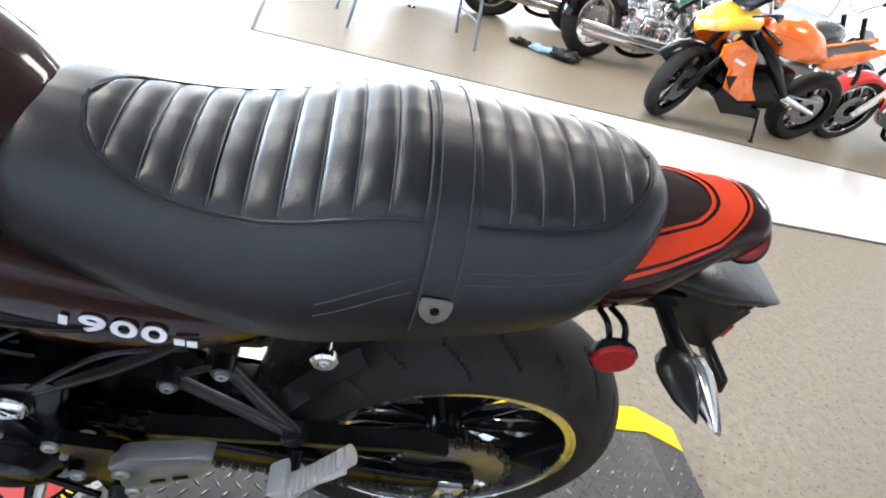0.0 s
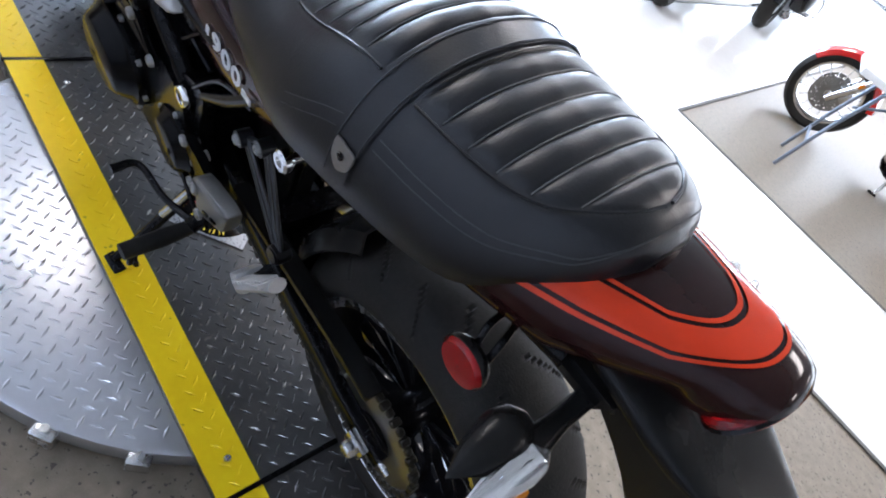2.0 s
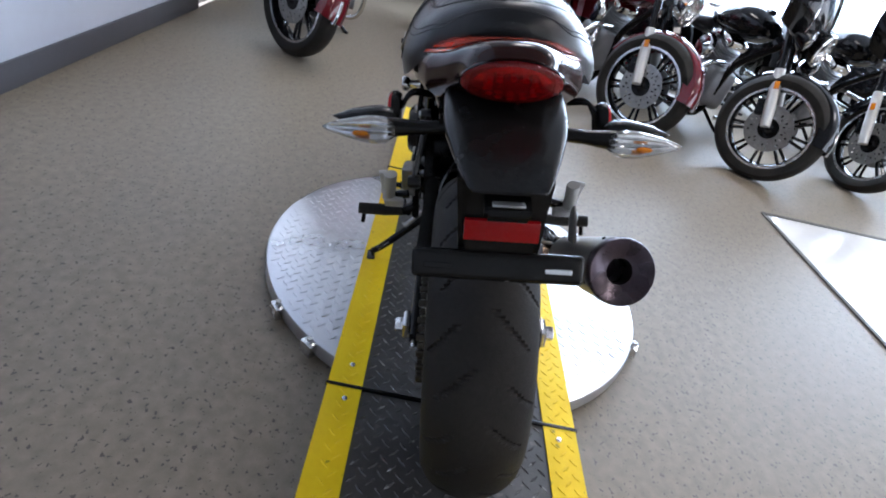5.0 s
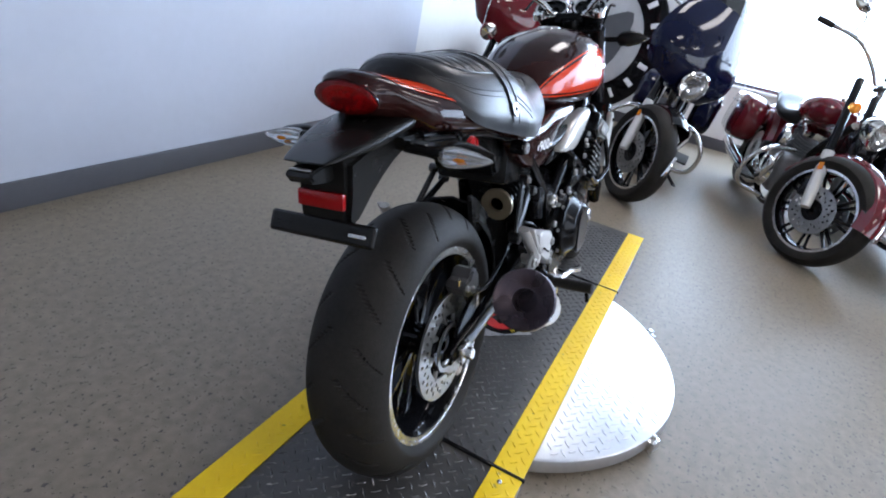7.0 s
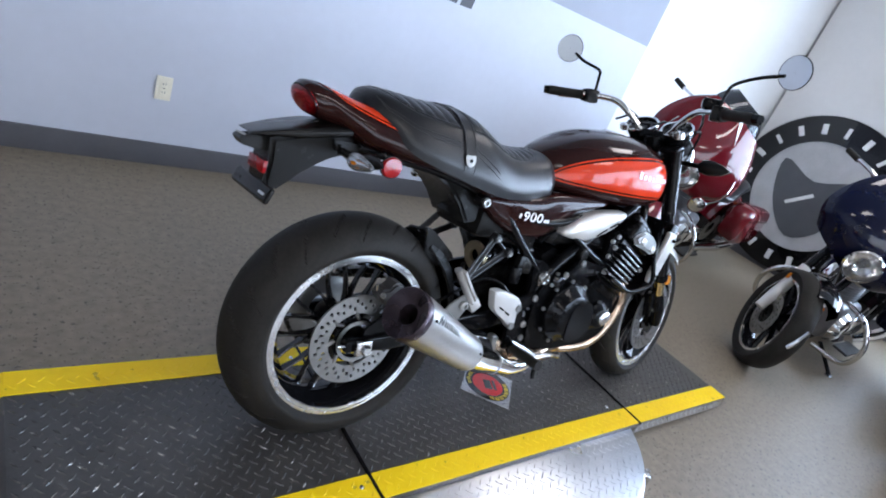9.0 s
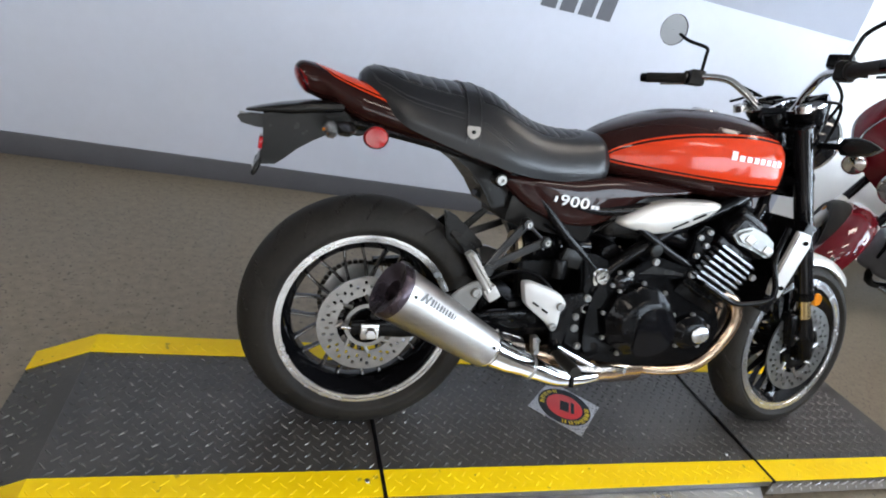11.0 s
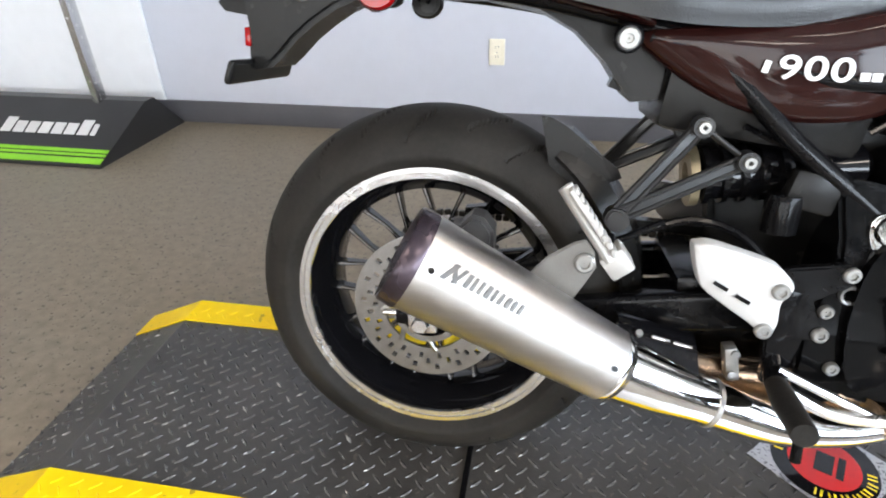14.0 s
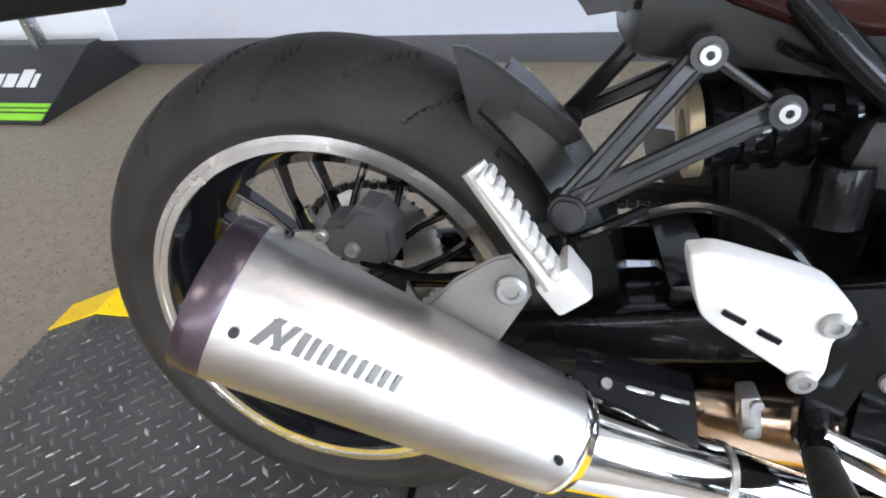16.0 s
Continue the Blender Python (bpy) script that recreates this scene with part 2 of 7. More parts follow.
def curve(x, xs, ys):
    """Smooth interpolation through (xs, ys), xs rising."""
    x = min(max(x, xs[0]), xs[-1])
    i = max(0, min(len(xs) - 2, int(np.searchsorted(xs, x)) - 1))
    h = xs[i + 1] - xs[i]
    t = (x - xs[i]) / h

    def slope(k):
        if k == 0 or k == len(xs) - 1:
            j = min(k, len(xs) - 2)
            return (ys[j + 1] - ys[j]) / (xs[j + 1] - xs[j])
        return (ys[k + 1] - ys[k - 1]) / (xs[k + 1] - xs[k - 1])
    a, b = slope(i) * h, slope(i + 1) * h
    return (2 * t ** 3 - 3 * t * t + 1) * ys[i] + (t ** 3 - 2 * t * t + t) * a + (3 * t * t - 2 * t ** 3) * ys[i + 1] + (t ** 3 - t * t) * b


# ---- structure ----
def sheet(name, poly, z, mat, label, thick=0.0, category="floor"):
    bm = bmesh.new()
    top = [bm.verts.new((x, y, z)) for x, y in poly]
    bm.faces.new(top)
    if thick:
        low = [bm.verts.new((x, y, z - thick)) for x, y in poly]
        bm.faces.new(low[::-1])
        for i in range(len(poly)):
            j = (i + 1) % len(poly)
            bm.faces.new((top[i], low[i], low[j], top[j]))
    return tagged(part(name, bm, mat, flat=True), label, category, kind="structure")


def near_edge(x):
    return -1.80 + 0.05 * x        # south rim of the turntable's bay


def far_edge(x):
    return -3.09 + 0.04 * x          # north rim of the workshop bay


sheet("floor", [(ROOM_W, ROOM_S), (ROOM_E, ROOM_S), (ROOM_E, ROOM_N), (ROOM_W, ROOM_N)], 0.0, CARPET, "tan speckled resin floor of the showroom", 0.15)
aisle = sheet("floor_aisle", [(ROOM_W, near_edge(ROOM_W)), (2.0, near_edge(2.0)), (2.53, ROOM_S), (1.32, ROOM_S), (0.9, far_edge(0.9)), (ROOM_W, far_edge(ROOM_W))],
              0.004, TILE, "polished white walkway crossing the showroom floor", 0.004)


def joint(a, b, w=0.012):
    a, b = Vector((*a, 0.0)), Vector((*b, 0.0))
    side = (b - a).normalized().cross(Vector((0, 0, 1))) * w
    bm = bmesh.new()
    loft(bm, [[p + side + Vector((0, 0, 0.002)), p - side + Vector((0, 0, 0.002)), p - side + Vector((0, 0, 0.008)), p + side + Vector((0, 0, 0.008))] for p in (a, b)])
    tagged(part("floor_joint_strip", bm, SEAM, flat=True), "dark thin joint strip between two floor finishes", "floor strip", kind="structure")


joint((ROOM_W, near_edge(ROOM_W)), (2.0, near_edge(2.0)))
joint((2.0, near_edge(2.0)), (2.53, ROOM_S))
joint((0.9, far_edge(0.9)), (1.32, ROOM_S))
joint((ROOM_W, far_edge(ROOM_W)), (0.9, far_edge(0.9)))


def wall(name, center, size, mat, label):
    return tagged(part(name, box(center, size), mat, flat=True), label, "wall", kind="structure")


TH = 0.16
BLUE_END = 3.17
wall("wall_north", ((ROOM_W + BLUE_END) / 2, ROOM_N + TH / 2, ROOM_H / 2), (BLUE_END - ROOM_W, TH, ROOM_H), WALL, "pale blue-grey painted showroom wall")
wall("wall_north_white", ((BLUE_END + ROOM_E + TH) / 2, ROOM_N + TH / 2 + 0.03, ROOM_H / 2), (ROOM_E + TH - BLUE_END, TH, ROOM_H), WALL_WHITE, "white end of the showroom wall")
wall("wall_west", (ROOM_W - TH / 2, (ROOM_S + ROOM_N) / 2, ROOM_H / 2), (TH, ROOM_N - ROOM_S, ROOM_H), WALL_WHITE, "plain white showroom wall")
# east wall: a solid end by the corner, then a knee wall with a shop window over it
WIN_Y, SILL, HEAD = 0.02, 0.64, 2.95
wall("wall_east", (ROOM_E + TH / 2, (WIN_Y + ROOM_N) / 2, ROOM_H / 2), (TH, ROOM_N - WIN_Y, ROOM_H), WALL_WHITE, "white painted wall beside the shop window")
wall("wall_east_knee", (ROOM_E + TH / 2, (ROOM_S + WIN_Y) / 2, SILL / 2), (TH, WIN_Y - ROOM_S, SILL), WALL_WHITE, "white knee wall under the shop window")
wall("wall_east_head", (ROOM_E + TH / 2, (ROOM_S + WIN_Y) / 2, (HEAD + ROOM_H) / 2), (TH, WIN_Y - ROOM_S, ROOM_H - HEAD), WALL_WHITE, "white wall above the shop window")
# south wall: out of view, assumed to be a shop front of the same kind
wall("wall_south_knee", ((ROOM_W + ROOM_E) / 2, ROOM_S - TH / 2, SILL / 2), (ROOM_E - ROOM_W, TH, SILL), WALL_WHITE, "white knee wall under the shop front")
wall("wall_south_head", ((ROOM_W + ROOM_E) / 2, ROOM_S - TH / 2, (HEAD + ROOM_H) / 2), (ROOM_E - ROOM_W, TH, ROOM_H - HEAD), WALL_WHITE, "white wall above the shop front")
# ceiling is out of view, its grey tone holds down bounce light
tagged(part("ceiling", box(((ROOM_W + ROOM_E) / 2, (ROOM_S + ROOM_N) / 2, ROOM_H + 0.06), (ROOM_E - ROOM_W + 2 * TH, ROOM_N - ROOM_S + 2 * TH, 0.12)), CEILING, flat=True),
       "plain grey showroom ceiling", "ceiling", kind="structure")


def shop_window(name, a, b, label):
    """Mullions, rails and panes between two corners of an opening."""
    a, b = Vector(a), Vector(b)
    run = b - a
    n = max(1, round(run.length / 1.6))
    win = tagged(new(name), label, "window", kind="structure")
    yaw = math.degrees(math.atan2(run.y, run.x))
    mid = (a + b) / 2
    for z in (SILL + 0.03, HEAD - 0.03):
        part("window_frame", box((mid.x, mid.y, z), (run.length, 0.07, 0.06), (0, 0, yaw), 0.006), ALLOY, win)
    part("window_sill", box((mid.x, mid.y, SILL + 0.004), (run.length, 0.2, 0.03), (0, 0, yaw), 0.006), WHITE, win)
    for i in range(n + 1):
        p = a + run * i / n
        part("mullion", box((p.x, p.y, (SILL + HEAD) / 2), (0.06, 0.07, HEAD - SILL - 0.12), (0, 0, yaw), 0.006), ALLOY, win)
    for i in range(n):
        p = a + run * (i + 0.5) / n
        pane = part("pane", box((p.x, p.y, (SILL + HEAD) / 2), (run.length / n - 0.06, 0.008, HEAD - SILL - 0.12), (0, 0, yaw)), GLASS, win)
        pane.visible_shadow = False
    return win


shop_window("window_1", (ROOM_E + 0.08, WIN_Y, 0), (ROOM_E + 0.08, ROOM_S, 0), "wide shop window with aluminium frame and bright street behind")
shop_window("window_2", (ROOM_W, ROOM_S - 0.08, 0), (ROOM_E, ROOM_S - 0.08, 0), "wide shop front window with aluminium frame, out of view")


def skirting(a, b, label="dark grey vinyl skirting along the wall", h=0.116):
    a, b = Vector(a), Vector(b)
    run = b - a
    mid = (a + b) / 2
    yaw = math.degrees(math.atan2(run.y, run.x))
    tagged(part("baseboard", box((mid.x, mid.y, h / 2), (run.length, 0.014, h), (0, 0, yaw), 0.004), SKIRT), label, "baseboard", kind="structure")


skirting((ROOM_W, ROOM_N - 0.007), (BLUE_END, ROOM_N - 0.007))
skirting((ROOM_E - 0.007, ROOM_N), (ROOM_E - 0.007, ROOM_S))

# painted lettering and band on the blue wall
def wall_plaque(name, x0, x1, z0, z1, mat, label, y=ROOM_N - 0.003, slant=0.0):
    bm = bmesh.new()
    add_plate(bm, [(x0, z0), (x1, z0), (x1 + slant, z1), (x0 + slant, z1)], y, y + 0.0025)
    return tagged(part(name, bm, mat, flat=True), label, "wall graphic", kind="structure")


LETTER = material("dark_grey_wall_paint", (0.075, 0.08, 0.095), 0.6)
for x0, x1 in ((0.64, 0.73), (0.76, 0.85), (0.92, 0.965), (1.02, 1.11), (1.135, 1.225), (1.25, 1.34), (1.365, 1.455)):
    hgt = (1.245, 1.375) if x0 != 0.92 else (1.30, 1.32)
    wall_plaque("painted_bar", x0, x1, *hgt, LETTER, "dark grey painted figure bar on the wall", slant=0.015)
wall_plaque("painted_band", 1.62, BLUE_END - 0.004, 1.475, 1.95, WALL_BAND, "broad grey painted band high on the wall", slant=0.0)

# round shop emblem on the white wall
def emblem():
    ob = shell("wall_emblem", "large round black and grey shop emblem on the white wall", "sign")
    turn = Matrix.Rotation(radians(90), 4, "Z")
    c = (ROOM_E - 0.035, 1.17, 0.83)
    K = 1.26
    part("ring", lathe([(0.43 * K, 0.03), (0.62 * K, 0.03), (0.63 * K, 0.02), (0.63 * K, -0.03), (0.43 * K, -0.03)], 72, c, turn, True), GLOSS, ob, "black outer ring")
    part("field", lathe([(0.001, 0.015), (0.43 * K, 0.015), (0.43 * K, -0.02), (0.001, -0.02)], 64, c, turn), material("emblem_grey", (0.42, 0.43, 0.44), 0.5), ob, "light grey field")
    bm = bmesh.new()
    pts = smooth_poly([(-0.30, 0.22), (0.02, 0.12), (0.30, 0.20), (0.22, -0.12), (-0.02, -0.34), (-0.24, -0.16)], 4)
    add_plate(bm, [(x * K, z * K) for x, z in pts], 0.016, 0.03)
    bm.transform(Matrix.Translation(c) @ turn)
    part("shield", bm, material("emblem_dark", (0.07, 0.075, 0.085), 0.45), ob, "dark shield shape")
    for k in range(20):
        a = radians(18 * k)
        bm = box((0, 0, 0), (0.05 if k % 3 else 0.035, 0.006, 0.10), (0, 0, 0), 0.002, 1)
        bm.transform(Matrix.Translation(c) @ turn @ Matrix.Rotation(a, 4, "Y") @ Matrix.Translation((0, 0.033, 0.525 * K)))
        part("letter_bar", bm, material("emblem_white", (0.7, 0.7, 0.7), 0.5) if k == 0 else bpy.data.materials["emblem_white"], ob)
    bm = box((0.05, 0.034, -0.05), (0.26, 0.004, 0.035), (0, 40, 0))
    bm.transform(Matrix.Translation(c) @ turn)
    part("stroke", bm, bpy.data.materials["emblem_white"], ob)


emblem()

# wall sockets
def outlet(x, z):
    ob = shell("wall_outlet", "cream double power outlet on the blue-grey wall", "outlet")
    cream = bpy.data.materials.get("cream_plastic") or material("cream_plastic", (0.75, 0.71, 0.58), 0.35)
    part("cover_plate", box((x, ROOM_N - 0.004, z), (0.072, 0.008, 0.116), (0, 0, 0), 0.003), cream, ob)
    for dz in (-0.021, 0.021):
        s = part("socket", box((x, ROOM_N - 0.009, z + dz), (0.034, 0.003, 0.030), (0, 0, 0), 0.001), cream, ob)
        for dx in (-0.006, 0.006):
            part("slot", box((x + dx, ROOM_N - 0.011, z + dz + 0.003), (0.002, 0.002, 0.009)), SKIRT, s)
    part("screw", rod((x, ROOM_N - 0.01, z), (x, ROOM_N - 0.006, z), 0.003), ALLOY, ob)


outlet(-0.112, 0.398)

# ceiling lights
def ceiling_light(x, y):
    ob = shell("ceiling_light", "white fluorescent ceiling light panel, switched on", "ceiling light", "ceiling lights")
    for dx, dy, sx, sy in ((0.6, 0, 0.03, 0.6), (-0.6, 0, 0.03, 0.6), (0, 0.3, 1.23, 0.03), (0, -0.3, 1.23, 0.03)):
        part("frame", box((x + dx, y + dy, ROOM_H - 0.02), (sx, sy, 0.04)), WHITE, ob)
    part("diffuser", box((x, y, ROOM_H - 0.012), (1.17, 0.57, 0.01)), bpy.data.materials.get("lit_diffuser") or glowing("lit_diffuser", (1, 0.98, 0.94), 6.0), ob, "glowing diffuser")
    area_lamp("ceiling_lamp", (x, y, ROOM_H - 0.05), (x, y, 0), 1.15, 0.55, 9, (1.0, 0.97, 0.93))


for lx, ly in ((2.95, 0.05), (-4.2, -2.6), (-0.9, -2.6), (2.4, -2.6), (-4.2, -6.0), (-0.9, -6.0), (2.4, -6.0)):
    ceiling_light(lx, ly)

# outside: bright pavement and street
sheet("ground", [(-400, -400), (400, -400), (400, 400), (-400, 400)], -0.16, material("pale_concrete", (0.42, 0.41, 0.39), 0.8, scale=0.6), "pale concrete forecourt outside the shop", category="ground")

# ---- turntable and its deck ----
YAW = 0.9
DECK_Y = 0.026


def lozenges(bm, inside, x0, x1, y0, y1, z, step=0.040, long=0.0150, wide=0.0042, high=0.0018):
    """Raised bars in two directions, set like a tread plate."""
    n = 0
    for i in range(int((x1 - x0) / step)):
        for j in range(int((y1 - y0) / step)):
            for k in (0, 1):
                x, y = x0 + (i + 0.5 * k) * step, y0 + (j + 0.5 * k) * step
                if not inside(x, y):
                    continue
                a = radians(45 if k else -45)
                u, v = Vector((math.cos(a), math.sin(a), 0)), Vector((-math.sin(a), math.cos(a), 0))
                zz = z(x) if callable(z) else z
                c = Vector((x, y, zz))
                q = [bm.verts.new(c + u * long), bm.verts.new(c + v * wide), bm.verts.new(c - u * long), bm.verts.new(c - v * wide)]
                t = [bm.verts.new(c + u * long * 0.6 + Vector((0, 0, high))), bm.verts.new(c - u * long * 0.6 + Vector((0, 0, high)))]
                for f in ((q[0], q[1], t[0]), (q[1], q[2], t[1]), (q[1], t[1], t[0]), (q[2], q[3], t[1]), (q[3], q[0], t[0]), (q[3], t[0], t[1])):
                    bm.faces.new(f)
                n += 1
    return n


def turntable():
    ob = shell("turntable", "round aluminium tread-plate turntable standing on the floor", "turntable")
    c = (0.718, 0.037)
    bm = bmesh.new()
    add_lathe(bm, [(0.001, 0.060), (0.611, 0.060), (0.620, 0.057), (0.623, 0.050), (0.623, 0.018), (0.611, 0.012), (0.001, 0.012)], 128, (0, 0, 0), Matrix.Rotation(radians(90), 4, "X"))
    bm.transform(Matrix.Translation((*c, 0)))
    bmesh.ops.remove_doubles(bm, verts=bm.verts, dist=1e-5)
    part("disc", bm, TREAD, ob)
    bm = bmesh.new()
    lozenges(bm, lambda x, y: (x - c[0]) ** 2 + (y - c[1]) ** 2 < 0.60 ** 2 and not -0.29 < y - 0.016 * x < 0.345, 0.08, 1.36, -0.60, 0.68, 0.0598)
    tagged(part("tread_relief", bm, TREAD, ob, flat=True), kind="stuff")
    bm = bmesh.new()
    add_lathe(bm, [(0.001, 0.014), (0.54, 0.014), (0.54, 0.0), (0.001, 0.0)], 64, (0, 0, 0), Matrix.Rotation(radians(90), 4, "X"))
    bm.transform(Matrix.Translation((*c, 0)))
    part("base", bm, BLACK, ob)
    for a in (128, 143, 250, 20, 310):
        p = Vector((c[0] + 0.629 * math.cos(radians(a)), c[1] + 0.629 * math.sin(radians(a)), 0.034))
        part("edge_clip", box(p, (0.045, 0.03, 0.04), (0, 0, a + 90), 0.006), ALLOY, ob)
        part("clip_bolt", rod(p + Vector((0, 0, 0.015)), p + Vector((0, 0, 0.034)), 0.008), ALLOY, ob)


turntable()


def deck():
    ob = shell("ramp_deck", "black tread-plate motorcycle deck with yellow borders on the turntable", "ramp")
    ob.matrix_world = Matrix.Translation((0, DECK_Y, 0)) @ Matrix.Rotation(radians(YAW), 4, "Z")
    half, band = 0.309, 0.082
    bends = [(-0.868, 0.010), (-0.705, DECK), (0.070, DECK), (1.293, DECK), (2.045, DECK)]

    def top(x):
        return float(np.interp(x, [b[0] for b in bends], [b[1] for b in bends]))
    for (xa, za), (xb, zb) in zip(bends, bends[1:]):
        ga, gb = (0.003 if xa in (0.070, 1.293) else 0), (0.003 if xb in (0.070, 1.293) else 0)
        rings = [[Vector((x, -half, z)), Vector((x, half, z)), Vector((x, half, z - 0.02)), Vector((x, -half, z - 0.02))] for x, z in ((xa + ga, za), (xb - gb, zb))]
        part("plate", loft(bmesh.new(), rings), MAT_BLACK, ob, flat=True)
        for s in (-1, 1):
            y0, y1 = s * (half - band), s * (half + 0.001)
            if s == -1:
                y0, y1 = y1, y0
            rings = [[Vector((x, y0, z + 0.0008)), Vector((x, y1, z + 0.0008)), Vector((x, y1, z + 0.004)), Vector((x, y0, z + 0.004))] for x, z in ((xa + ga, za), (xb - gb, zb))]
            part("yellow_border", loft(bmesh.new(), rings), YELLOW, ob, "yellow painted border", flat=True)
            # folded side flange, shallow where the disc runs under it
            low = 0.019 if xa == 0.070 else 0.056
            rings = [[Vector((x, s * half, z - 0.001)), Vector((x, s * (half - 0.004), z - 0.001)), Vector((x, s * (half - 0.004), max(0.002, z - low))), Vector((x, s * half, max(0.001, z - low)))] for x, z in ((xa + ga, za), (xb - gb, zb))]
            part("side_flange", loft(bmesh.new(), rings), FLANGE, ob, "bare metal tread-plate side flange", flat=True)
    bm = bmesh.new()
    lozenges(bm, lambda x, y: abs(y) < half - band - 0.012 and all(abs(x - q) > 0.012 for q in (0.070, 1.293)), -0.69, 2.03, -half, half, DECK - 0.0002, 0.040, 0.0145, 0.0040, 0.0022)
    tagged(part("tread_relief", bm, DECK_BAR, ob, flat=True), kind="stuff")
    bm = bmesh.new()
    lozenges(bm, lambda x, y: half - band + 0.008 < abs(y) < half - 0.008 and all(abs(x - q) > 0.012 for q in (0.070, 1.293)), -0.69, 2.03, -half, half, DECK + 0.0038, 0.040, 0.0135, 0.0036, 0.0018)
    tagged(part("border_relief", bm, YELLOW, ob, flat=True), kind="stuff")
    bm = bmesh.new()
    lozenges(bm, lambda x, y: abs(y) < half - band - 0.012, -0.858, -0.71, -half, half, lambda x: top(x) - 0.0002, 0.040, 0.0145, 0.0040, 0.0022)
    tagged(part("ramp_relief", bm, DECK_BAR, ob, flat=True), kind="stuff")
    for s in (-1, 1):
        bm = bmesh.new()
        lozenges(bm, lambda x, y: not 0.058 < x < 1.305, -0.69, 2.03, 0.009, 0.050, 0.0, 0.040, 0.0135, 0.0042, 0.0020)
        for v in bm.verts:
            v.co = Vector((v.co.x, s * (half - 0.0002 + v.co.z), DECK - 0.048 + v.co.y))
        tagged(part("flange_relief", bm, TREAD, ob, flat=True), kind="stuff")
    for x in (0.070, 1.293):
        part("seam_strip", box((x, 0, DECK + 0.0015), (0.011, 2 * half + 0.012, 0.009), (0, 0, 0), 0.003), BLACK, ob)
    for x, y in ((0.03, 0.262), (0.14, 0.262), (0.03, -0.262), (1.2, 0.2), (1.2, -0.2)):
        part("deck_bolt", lathe([(0.001, 0.006), (0.006, 0.005), (0.008, 0.002), (0.008, 0)], 12, (x, y, DECK + 0.002), Matrix.Rotation(radians(90), 4, "X")), ALLOY, ob)
    part("leg", box((1.80, 0, 0.031), (0.03, 0.5, 0.062)), BLACK, ob)
    part("leg", box((-0.6, 0, 0.031), (0.03, 0.5, 0.062)), BLACK, ob)
    return ob


deck()
# ---- the motorcycle on the turntable ----
BIKE_POSE = Matrix.Translation((0, 0, DECK)) @ Matrix.Rotation(radians(BIKE_YAW), 4, "Z") @ Matrix.Rotation(radians(-LEAN), 4, "X") @ Matrix.Translation((0, 0, AXLE))
bike = shell("motorcycle", "dark brown and orange retro roadster motorcycle on its side stand", "motorcycle")
bike.matrix_world = BIKE_POSE
SIDES = (-1, 1)


def tyre_mesh(radius, width, rim, seg=440, groove=True):
    """A road tyre with a rounded crown and slanted tread cuts."""
    half, rise = width / 2, radius - rim
    prof = []
    for k in range(49):
        a = radians(-112 + 224 * k / 48)
        y = half * math.sin(a) if abs(a) < radians(90) else math.copysign(half - (abs(a) - radians(90)) * 0.06, a)
        r = radius - half * 0.80 * (1 - math.cos(min(abs(a), radians(90)))) - max(0, abs(a) - radians(90)) * 0.065
        prof.append((max(r, rim + 0.002), y))
    prof = [(rim, -half * 0.74)] + prof + [(rim, half * 0.74)]
    bm = bmesh.new()
    rows = []
    for i in range(seg):
        th = 2 * math.pi * i / seg
        row = []
        for r, y in prof:
            u = abs(y) / half
            if groove and r > radius - half * 0.62 and 0.10 < u < 0.93:
                s = (th / (2 * math.pi) * 11 + (0.5 if y > 0 else 0) - 0.55 * u) % 1.0
                long = 0.02 < u < 0.75
                if s < 0.028 and long or 0.48 < s < 0.508 and u > 0.45:
                    r -= 0.005
            row.append(bm.verts.new((r * math.cos(th), y, r * math.sin(th))))
        rows.append(row)
    for i in range(seg):
        a, b = rows[i], rows[(i + 1) % seg]
        for j in range(len(prof) - 1):
            bm.faces.new((a[j], a[j + 1], b[j + 1], b[j]))
    return bm


def rim_mesh(r, half, seg=96):
    """A deep rim: outer lips and a drop centre."""
    prof = [(r, -half), (r + 0.002, -half + 0.004), (r - 0.012, -half + 0.010), (r - 0.030, -half * 0.4), (r - 0.032, half * 0.4), (r - 0.012, half - 0.010), (r + 0.002, half - 0.004), (r, half),
            (r - 0.016, half - 0.001), (r - 0.024, half - 0.014), (r - 0.045, half * 0.45), (r - 0.045, -half * 0.45), (r - 0.024, -half + 0.014), (r - 0.016, -half + 0.001)]
    return lathe(prof, seg, closed=True)


def lip_mesh(r, half, side, seg=96):
    s = side
    return lathe([(r + 0.0022, s * (half - 0.005)), (r + 0.0026, s * (half + 0.001)), (r - 0.0125, s * (half + 0.0012)), (r - 0.0135, s * (half - 0.0004)), (r - 0.0225, s * (half - 0.0006)), (r - 0.0235, s * (half - 0.006))], seg, closed=True)


